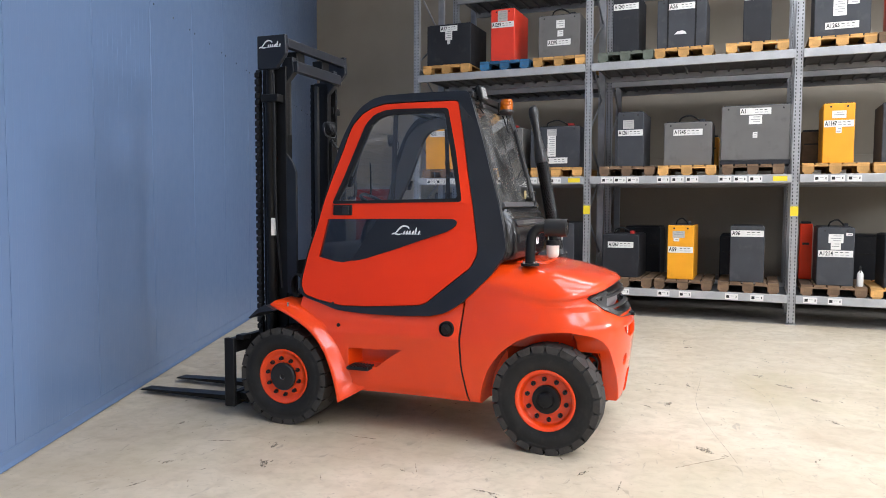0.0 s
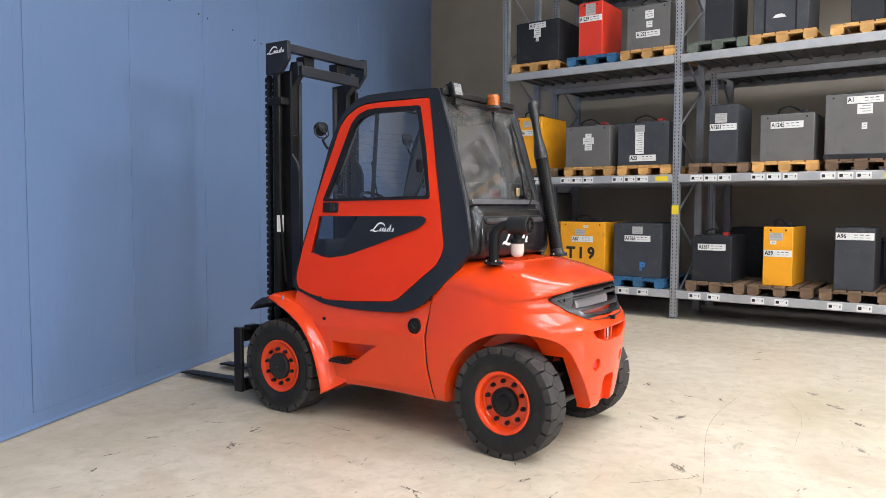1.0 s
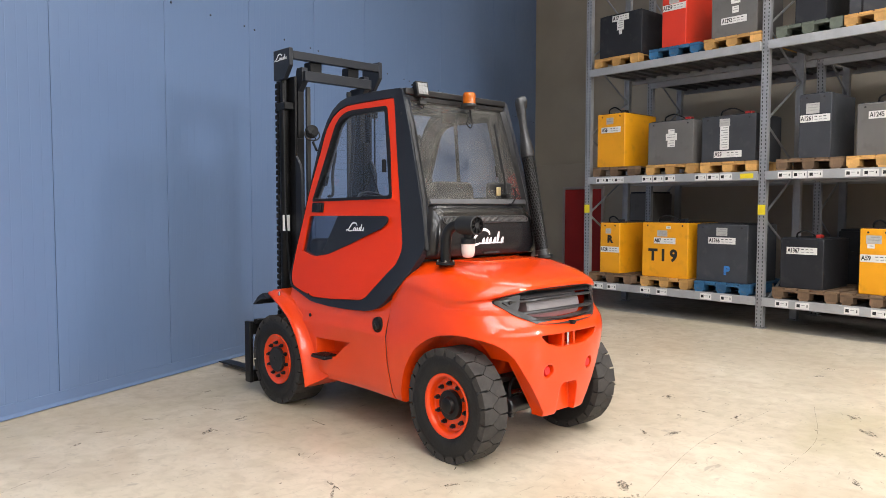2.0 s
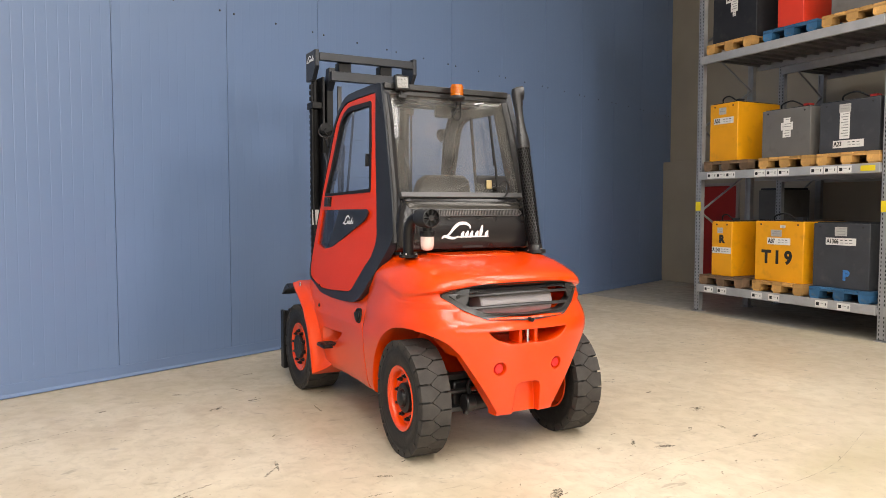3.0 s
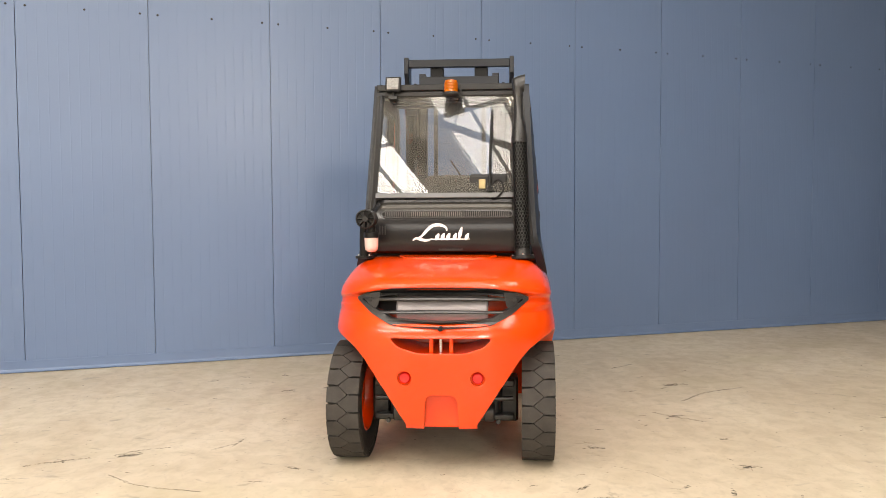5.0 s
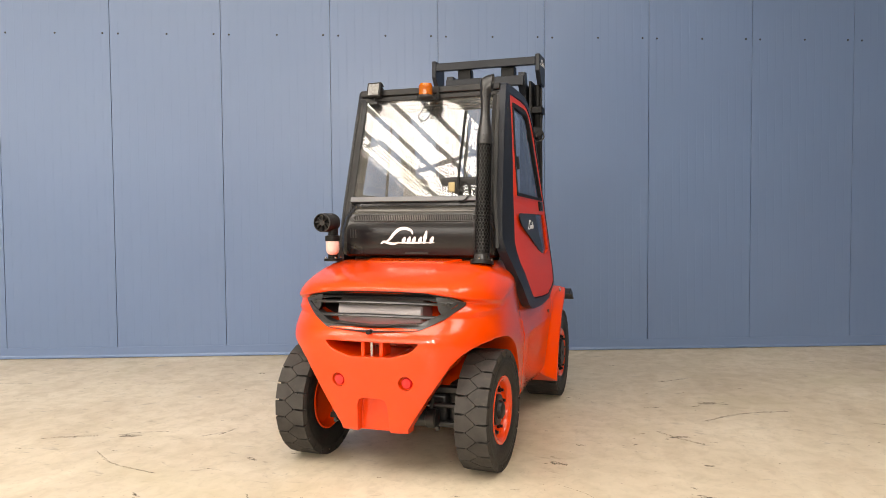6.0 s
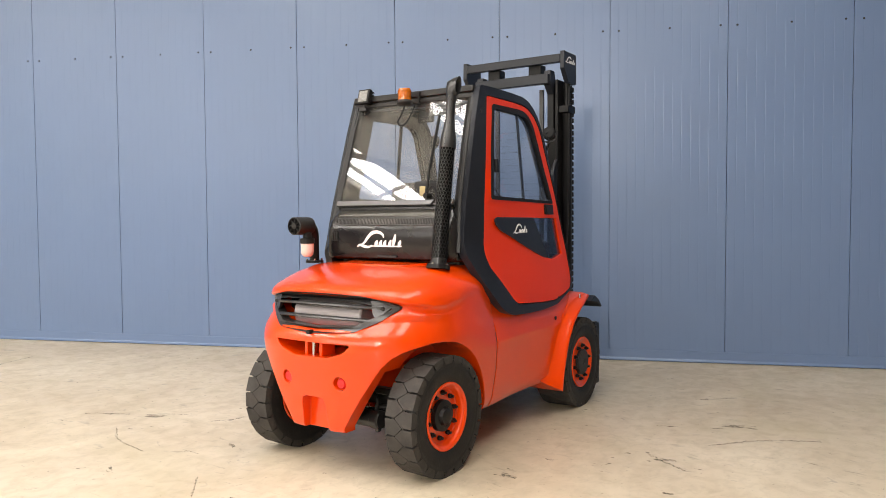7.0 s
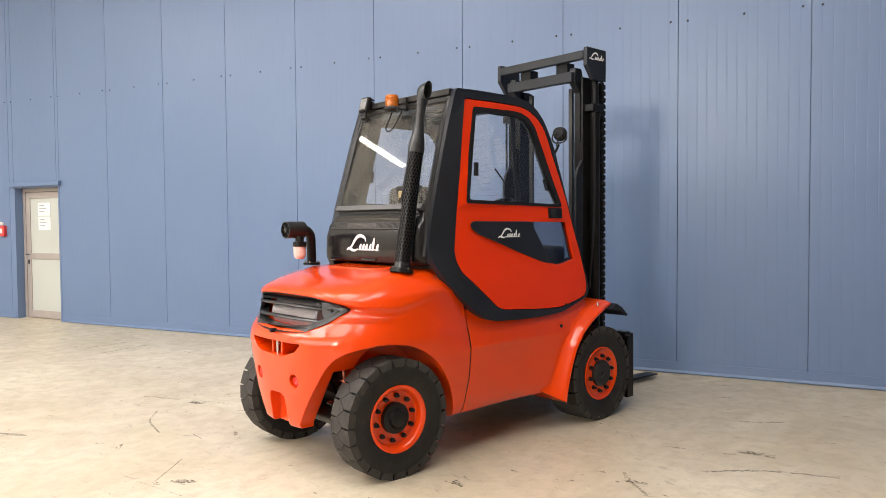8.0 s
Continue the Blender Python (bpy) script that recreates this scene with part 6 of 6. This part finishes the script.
# ---- wheels


def tyre_mesh(r, w, lugs):
    """Solid tyre with two rows of interlocking tread blocks."""
    h = w / 2
    bm = spin([(0.200, -h * 0.78), (0.212, -h * 0.88), (r * 0.70, -h * 0.95), (r * 0.80, -h * 0.985), (r * 0.815, -h * 0.97), (r * 0.83, -h * 0.985), (r * 0.90, -h * 0.97), (r - 0.030, -h * 0.90), (r - 0.022, -h * 0.6),
               (r - 0.022, h * 0.6), (r - 0.030, h * 0.90), (r * 0.90, h * 0.97), (r * 0.83, h * 0.985), (r * 0.815, h * 0.97), (r * 0.80, h * 0.985), (r * 0.70, h * 0.95), (0.212, h * 0.88), (0.200, h * 0.78)], 66, "x")
    return bm


def tread_mesh(r, w, lugs):
    bm = bmesh.new()
    h, p = w / 2, 2 * math.pi / lugs
    for s in (-1, 1):
        for k in range(lugs):
            mid_a = (k + (0.5 if s > 0 else 0)) * p
            g = 0.488 * p
            go = 0.440 * p
            shape = [(1.0, -go), (0.55, -go), (0.34, -g), (-0.24, -0.045 * p), (-0.24, 0.045 * p), (0.34, g), (0.55, go), (1.0, go)]
            n = len(shape)
            top = [bm.verts.new((s * h * x * 0.965, r * math.cos(mid_a + a), r * math.sin(mid_a + a))) for x, a in shape]
            low = [bm.verts.new((s * h * (x if x < 0.9 else 0.99), (r - 0.026) * math.cos(mid_a + a), (r - 0.026) * math.sin(mid_a + a))) for x, a in shape]
            toe = [bm.verts.new((s * h * 0.99, (r - 0.046) * math.cos(mid_a + a * 0.8), (r - 0.046) * math.sin(mid_a + a * 0.8))) for x, a in (shape[0], shape[-1])]
            bm.faces.new(top)
            for i in range(n - 1):
                bm.faces.new((top[i], top[i + 1], low[i + 1], low[i]))
            bm.faces.new((top[-1], top[0], low[0], low[-1]))
            bm.faces.new((low[-1], low[0], toe[0], toe[1]))
    return bm


def wheel(x, y, z, r, w, side, steer=0.0, front=False):
    m = pose(x, y, z, 0, 0, steer)
    dish = [(0.206, side * w * 0.40), (0.207, side * w * 0.45), (0.198, side * w * 0.46), (0.182, side * w * 0.42), (0.174, side * w * 0.36), (0.171, side * w * 0.20), (0.163, side * w * 0.165), (0.09, side * w * 0.165), (0.0001, side * w * 0.165)]
    if front:
        dish = [(0.206, side * w * 0.40), (0.207, side * w * 0.45), (0.198, side * w * 0.46), (0.182, side * w * 0.42), (0.176, side * w * 0.41), (0.172, side * w * 0.40), (0.160, side * w * 0.395), (0.0001, side * w * 0.395)]
    plane = side * w * (0.395 if front else 0.165)
    back = [(0.206, -side * w * 0.40), (0.195, -side * w * 0.44), (0.185, -side * w * 0.36), (0.175, -side * w * 0.1), (0.0001, -side * w * 0.1)]
    bm = spin(dish, 44, "x")
    spin(back, 44, "x", bm=bm)
    rim = part("wheel", bm, ORANGE, truck, "orange steel wheel rim", smooth=40)
    rim.matrix_basis = m
    ty = part("tyre", tyre_mesh(r, w, 22), TYRE, rim, "black solid tyre", smooth=45)
    part("tread", tread_mesh(r, w, 22), TREAD, rim, "worn grey tread blocks", smooth=0)
    if front:
        hubp = [(0.104, plane), (0.104, plane + side * 0.022), (0.098, plane + side * 0.028), (0.022, plane + side * 0.028), (0.018, plane + side * 0.022), (0.0001, plane + side * 0.022)]
    else:
        hubp = [(0.096, plane), (0.094, plane + side * 0.030), (0.072, plane + side * 0.036), (0.058, plane + side * 0.034), (0.050, plane + side * 0.055), (0.030, plane + side * 0.062), (0.0001, plane + side * 0.062)]
    part("hub_cap", spin(hubp, 32, "x"), BLACK if not front else SATIN, rim, "dark hub cover")
    nut = spin([(0.0155, plane - side * 0.004), (0.0155, plane + side * 0.017), (0.0092, plane + side * 0.020), (0.0092, plane + side * 0.032), (0.0001, plane + side * 0.032)], 8, "x")
    n0 = part("wheel_nut", nut, BLACK, rim)
    for k in range(10):
        a = 2 * math.pi * (k + 0.3) / 10
        mm = pose(0, 0.136 * math.cos(a), 0.136 * math.sin(a))
        if k == 0:
            n0.matrix_basis = mm
        else:
            again(n0, rim, mm)
    return rim


RR = 0.367
wheel(-0.578, 0.0, RR - 0.004, RR, 0.200, -1, -2.4)
wheel(0.578, 0.0, RR - 0.004, RR, 0.200, 1, -2.4)
wheel(-0.572, 1.995, RR - 0.006, RR, 0.275, -1, 0, True)
wheel(0.572, 1.995, RR - 0.006, RR, 0.275, 1, 0, True)
ax = part("rear_axle", block(-0.34, 0.34, -0.10, 0.10, 0.26, 0.46), DARKMET, truck, "dark steering axle under the counterweight", bevel=0.02)
for s in (-1, 1):
    part("king_pin", block(s * 0.40 - 0.055, s * 0.40 + 0.055, -0.07, 0.07, 0.24, 0.52), DARKMET, ax, bevel=0.015)
    part("upper_arm", block(min(s * 0.20, s * 0.43), max(s * 0.20, s * 0.43), -0.13, -0.07, 0.47, 0.51), DARKMET, ax, bevel=0.008)
    part("lower_arm", block(min(s * 0.16, s * 0.43), max(s * 0.16, s * 0.43), -0.14, -0.07, 0.265, 0.30), DARKMET, ax, bevel=0.008)
    part("tie_rod", tube([(s * 0.14, -0.17, 0.405), (s * 0.42, -0.15, 0.405)], 0.016, 10), DARKMET, ax)
    part("rod_chrome", tube([(s * 0.16, -0.171, 0.405), (s * 0.25, -0.164, 0.405)], 0.019, 10), CHROME, ax)
part("steering_cylinder", spin([(0.0001, -0.31), (0.050, -0.31), (0.058, -0.30), (0.058, -0.25), (0.052, -0.245), (0.052, 0.245), (0.058, 0.25), (0.058, 0.30), (0.050, 0.31), (0.0001, 0.31)], 20, "x", (0, -0.185, 0.33)), DARKMET, ax, "glossy black steering cylinder")
for s in (-1, 1):
    part("hose", tube(bend([(s * 0.27, -0.185, 0.385), (s * 0.28, -0.19, 0.45), (s * 0.22, -0.17, 0.50), (s * 0.10, -0.12, 0.53)], 6), 0.011, 8), SEAL, ax)
    part("bolt", spin([(0.0001, -0.262), (0.013, -0.262), (0.014, -0.235)], 8, "y", (s * 0.33, 0, 0.29)), DARKMET, ax)
part("front_axle", tube([(-0.50, 1.995, 0.36), (0.50, 1.995, 0.36)], 0.10, 14), DARKMET, truck)

# ---- exhaust stack with perforated guard
E0, E1 = Vector((0.492, 0.165, 1.245)), Vector((0.466, 0.385, 2.43))
axis_e = (E1 - E0).normalized()
sx_e = axis_e.orthogonal().normalized()
sy_e = axis_e.cross(sx_e)


def e_at(h, r, a):
    return E0 + axis_e * h + r * (sx_e * math.cos(a) + sy_e * math.sin(a))


# Near-black that paints shade behind the guard's holes, and the sooty outlet bore.
SOOT_SHADE = mat("soot", (0.004, 0.004, 0.004), 0.95, vary=0.3, scale=30, spec=0.05)
exh = part("exhaust_stack", loft([[e_at(h, r, 2 * math.pi * k / 24) for k in range(24)] for h, r in ((0.0, 0.052), (0.05, 0.052), (0.052, 0.040), (0.053, 0.052), (0.055, 0.052))], caps=False), EXH, truck, "dark upright exhaust pipe")
# Set close under the guard so its holes are filled with painted shade.
part("inner_pipe", loft([[e_at(h, 0.046, 2 * math.pi * k / 20) for k in range(20)] for h in (0.05, 0.77)]), SOOT_SHADE, exh)
part("neck", loft([[e_at(h, r, 2 * math.pi * k / 24) for k in range(24)] for h, r in ((0.762, 0.050), (0.765, 0.0535), (0.80, 0.053), (0.84, 0.049), (0.90, 0.038), (0.97, 0.030), (1.05, 0.030), (1.12, 0.035))], caps=False), EXH, exh)
ux = (Vector((1, 0, 0)) - axis_e * axis_e.x).normalized()
uy = axis_e.cross(ux)


def mouth(left, right, wide, f=1.0):
    """A ring of the outlet, spanned by its two side points (outwards, height)."""
    (xa, ha), (xb, hb) = left, right
    mx, mh, dx, dh = (xa + xb) / 2, (ha + hb) / 2, (xb - xa) / 2 * f, (hb - ha) / 2 * f
    return [E0 + axis_e * (mh + dh * math.cos(t)) + ux * (mx + dx * math.cos(t)) + uy * (wide * f * math.sin(t)) for t in (2 * math.pi * k / 24 for k in range(24))]


# the end is cut aslant and leans outwards, so that the mouth looks to the side
MOUTH = [((-0.035, 1.08), (0.035, 1.08), 0.035), ((-0.037, 1.14), (0.036, 1.10), 0.037), ((-0.040, 1.18), (0.034, 1.105), 0.039), ((-0.034, 1.212), (0.034, 1.11), 0.039), ((0.006, 1.228), (0.036, 1.115), 0.038), ((0.052, 1.238), (0.040, 1.118), 0.034)]
tip = [mouth(*m3) for m3 in MOUTH]
tip += [mouth(*MOUTH[-1], f=0.88), mouth((-0.010, 1.20), (0.026, 1.12), 0.028), mouth((-0.02, 1.10), (0.02, 1.08), 0.026)]
part("outlet", loft(tip, caps=False), EXH, exh)
# Black plug in the outlet: soot and the shade of the bore together.
part("soot", loft([mouth((0.0, 1.185), (0.026, 1.12), 0.026), mouth((-0.02, 1.10), (0.02, 1.08), 0.020)]), SOOT_SHADE, exh)
part("base_flange", loft([[e_at(h, 0.075, 2 * math.pi * k / 20) for k in range(20)] for h in (-0.012, 0.012)]), BLACK, exh)
for k in range(4):
    p = e_at(0.012, 0.065, math.pi / 4 + k * math.pi / 2)
    part("bolt", spin([(0.008, 0.0), (0.008, 0.010), (0.0001, 0.010)], 6, "z", tuple(p)), CHROME, exh)
gd = bmesh.new()
NA, NR, GH = 17, 32, 0.71
for j in range(NR):
    for i in range(NA):
        off = 0.5 if j % 2 else 0.0
        a0, da = 2 * math.pi * (i + off) / NA, 2 * math.pi / NA
        h0, dh = 0.055 + GH * j / NR, GH / NR
        sq, ho = [], []
        for k in range(8):
            t = 2 * math.pi * (k + 0.5) / 8
            cx, cy = math.cos(t), math.sin(t)
            q = max(abs(cx), abs(cy))
            sq.append(gd.verts.new(e_at(h0 + dh * (0.5 + 0.5 * cy / q), 0.053, a0 + da * (0.5 + 0.5 * cx / q))))
            ho.append(gd.verts.new(e_at(h0 + dh * (0.5 + 0.42 * cy), 0.053, a0 + da * (0.5 + 0.42 * cx))))
        for k in range(8):
            l = (k + 1) % 8
            gd.faces.new((sq[k], sq[l], ho[l], ho[k]))
part("perforated_guard", gd, EXH, exh, "perforated dark metal heat guard", smooth=60)

# ---- air intake with dust bowl
intake = part("air_intake", tube([Vector(p) for p in bend([(-0.535, 0.145, 1.255), (-0.535, 0.143, 1.36), (-0.530, 0.135, 1.45), (-0.515, 0.095, 1.495), (-0.495, 0.03, 1.503)], 6)], 0.034, 16), BLACK, truck, "black bent air intake pipe")
part("base_flange", spin([(0.062, 1.245), (0.062, 1.262), (0.0001, 1.262)], 20, "z", (-0.535, 0.145, 0)), BLACK, intake)
for k in range(4):
    part("bolt", spin([(0.007, 1.262), (0.007, 1.275), (0.0001, 1.275)], 6, "z", (-0.535 + 0.05 * math.cos(0.8 + k * 1.571), 0.145 + 0.05 * math.sin(0.8 + k * 1.571), 0)), CHROME, intake)
pre = part("pre_cleaner", spin([(0.0001, 0.05), (0.058, 0.05), (0.060, 0.04), (0.060, -0.095), (0.054, -0.098), (0.052, -0.075), (0.0001, -0.075)], 28, "y", (-0.490, 0, 1.503)), SATIN, intake, "black round pre-cleaner with vanes")
for k in range(8):
    a = 2 * math.pi * k / 8
    R = Matrix.Translation((-0.490, -0.085, 1.503)) @ Matrix.Rotation(a, 4, "Y")
    part("vane", block(0.014, 0.053, -0.008, 0.008, -0.003, 0.003, m=R @ Matrix.Rotation(0.5, 4, "X")), BLACK, pre, smooth=0)
part("vane_hub", spin([(0.0001, -0.096), (0.018, -0.096), (0.020, -0.07)], 16, "y", (-0.490, 0, 1.503)), SATIN, pre)
part("bowl_cap", spin([(0.030, 1.46), (0.030, 1.42), (0.048, 1.418), (0.049, 1.385), (0.044, 1.383)], 24, "z", (-0.468, 0.005, 0), caps=True), BLACK, intake)
part("dust_bowl", spin([(0.044, 1.384), (0.043, 1.33), (0.038, 1.308), (0.025, 1.296), (0.0001, 1.292)], 24, "z", (-0.468, 0.005, 0)), PINK, intake, "milky pink plastic dust bowl", smooth=70)

# ---- lamps on the cab
bc = part("beacon", spin([(0.047, 2.365), (0.047, 2.41), (0.045, 2.432), (0.040, 2.445), (0.0001, 2.447)], 28, "z", (0.015, 0.475, 0)), AMBER, truck, "amber warning beacon", smooth=50)
part("beacon_base", spin([(0.0001, 2.325), (0.035, 2.325), (0.058, 2.343), (0.060, 2.352), (0.048, 2.366)], 28, "z", (0.015, 0.475, 0)), SATIN, bc)
for z in (2.385, 2.405, 2.425):
    part("lens_ring", spin([(0.0475, z - 0.003), (0.049, z), (0.0475, z + 0.003)], 28, "z", (0.015, 0.475, 0)), AMBER, bc)
part("bracket", block(0.06, 0.085, 0.47, 0.565, 2.335, 2.348), SATIN, bc)
part("bracket", block(0.07, 0.085, 0.545, 0.560, 2.335, 2.43), SATIN, bc)
part("cable", tube(bend([(0.015, 0.475, 2.325), (0.0, 0.46, 2.27), (-0.03, 0.455, 2.22), (0.0, 0.45, 2.19), (0.04, 0.47, 2.22), (0.07, 0.52, 2.33)], 6), 0.005, 6), SEAL, bc)
LEDGLASS = mat("led_lens", (0.22, 0.22, 0.215), 0.38, vary=0.2, scale=60, bump=0.5, bscale=120)


def work_lamp(m, label):
    """A square finned lamp that shines along its local -y."""
    ob = part("work_lamp", block(-0.054, 0.054, -0.022, 0.012, -0.054, 0.054), BLACK, truck, label, bevel=0.006)
    ob.matrix_basis = m
    part("lens", block(-0.041, 0.041, -0.0265, -0.022, -0.041, 0.041), LEDGLASS, ob, "clear ribbed lens", bevel=0.003)
    for x in (-0.024, 0.0, 0.024):
        for z in (-0.024, 0.024):
            part("led", spin([(0.0001, -0.030), (0.008, -0.0295), (0.010, -0.0262)], 10, "y", (x, 0, z)), LEDGLASS, ob)
    for i in range(5):
        part("fin", block(-0.048, 0.048, 0.012, 0.040, -0.044 + i * 0.021, -0.037 + i * 0.021), BLACK, ob, smooth=0)
    br = bmesh.new()
    tube([(0.0, 0.01, -0.05), (0.0, 0.015, -0.085)], 0.012, 8, br)
    block(-0.03, 0.03, -0.005, 0.035, -0.105, -0.083, br)
    part("stirrup", br, SATIN, ob, bevel=0.002)
    return ob


work_lamp(pose(-0.392, 0.545, 2.432, -14, 0, -4), "square work lamp with light lens on the cab roof edge")
def round_lamp(m, label):
    """A small round finned lamp that shines along its local -y."""
    ob = part("work_lamp", spin([(0.0001, -0.024), (0.040, -0.024), (0.044, -0.032), (0.052, -0.030), (0.054, -0.012), (0.046, 0.0), (0.036, 0.030), (0.0001, 0.034)], 24, "y"), SEAL, truck, label)
    ob.matrix_basis = m
    part("lens", spin([(0.0001, -0.029), (0.038, -0.027), (0.040, -0.022)], 20, "y"), LEDGLASS, ob, "clear lens")
    for i in range(4):
        part("fin", spin([(0.034, 0.002 + i * 0.010), (0.049 - 0.003 * i, 0.002 + i * 0.010), (0.049 - 0.003 * i, 0.006 + i * 0.010), (0.034, 0.006 + i * 0.010)], 20, "y"), SEAL, ob)
    yoke = bmesh.new()
    for sx in (-1, 1):
        tube(bend([(sx * 0.054, -0.005, 0.0), (sx * 0.058, 0.0, -0.04), (sx * 0.035, 0.004, -0.068), (0, 0.006, -0.075)], 4), 0.006, 6, yoke)
    part("stirrup", yoke, SATIN, ob)
    part("cable", tube(bend([(0.0, 0.034, 0.0), (0.02, 0.055, -0.03), (-0.01, 0.05, -0.07), (0.01, 0.03, -0.10)], 5), 0.004, 6), SEAL, ob)
    return ob


for s in (-1, 1):
    w0 = round_lamp(pose(s * 0.548, 1.665, 2.215, 8, 0, 180 + s * 18), "round finned work lamp on the front cab post")
    arm = part("arm", tube(bend([(s * 0.548, 1.655, 2.13), (s * 0.545, 1.63, 2.09), (s * 0.55, 1.60, 2.06)], 4), 0.010, 8), BLACK, truck)
part("lamp_cable", tube(bend([(-0.40, 0.56, 2.36), (-0.41, 0.54, 2.32), (-0.38, 0.53, 2.30), (-0.36, 0.56, 2.33)], 5), 0.005, 6), SEAL, truck)
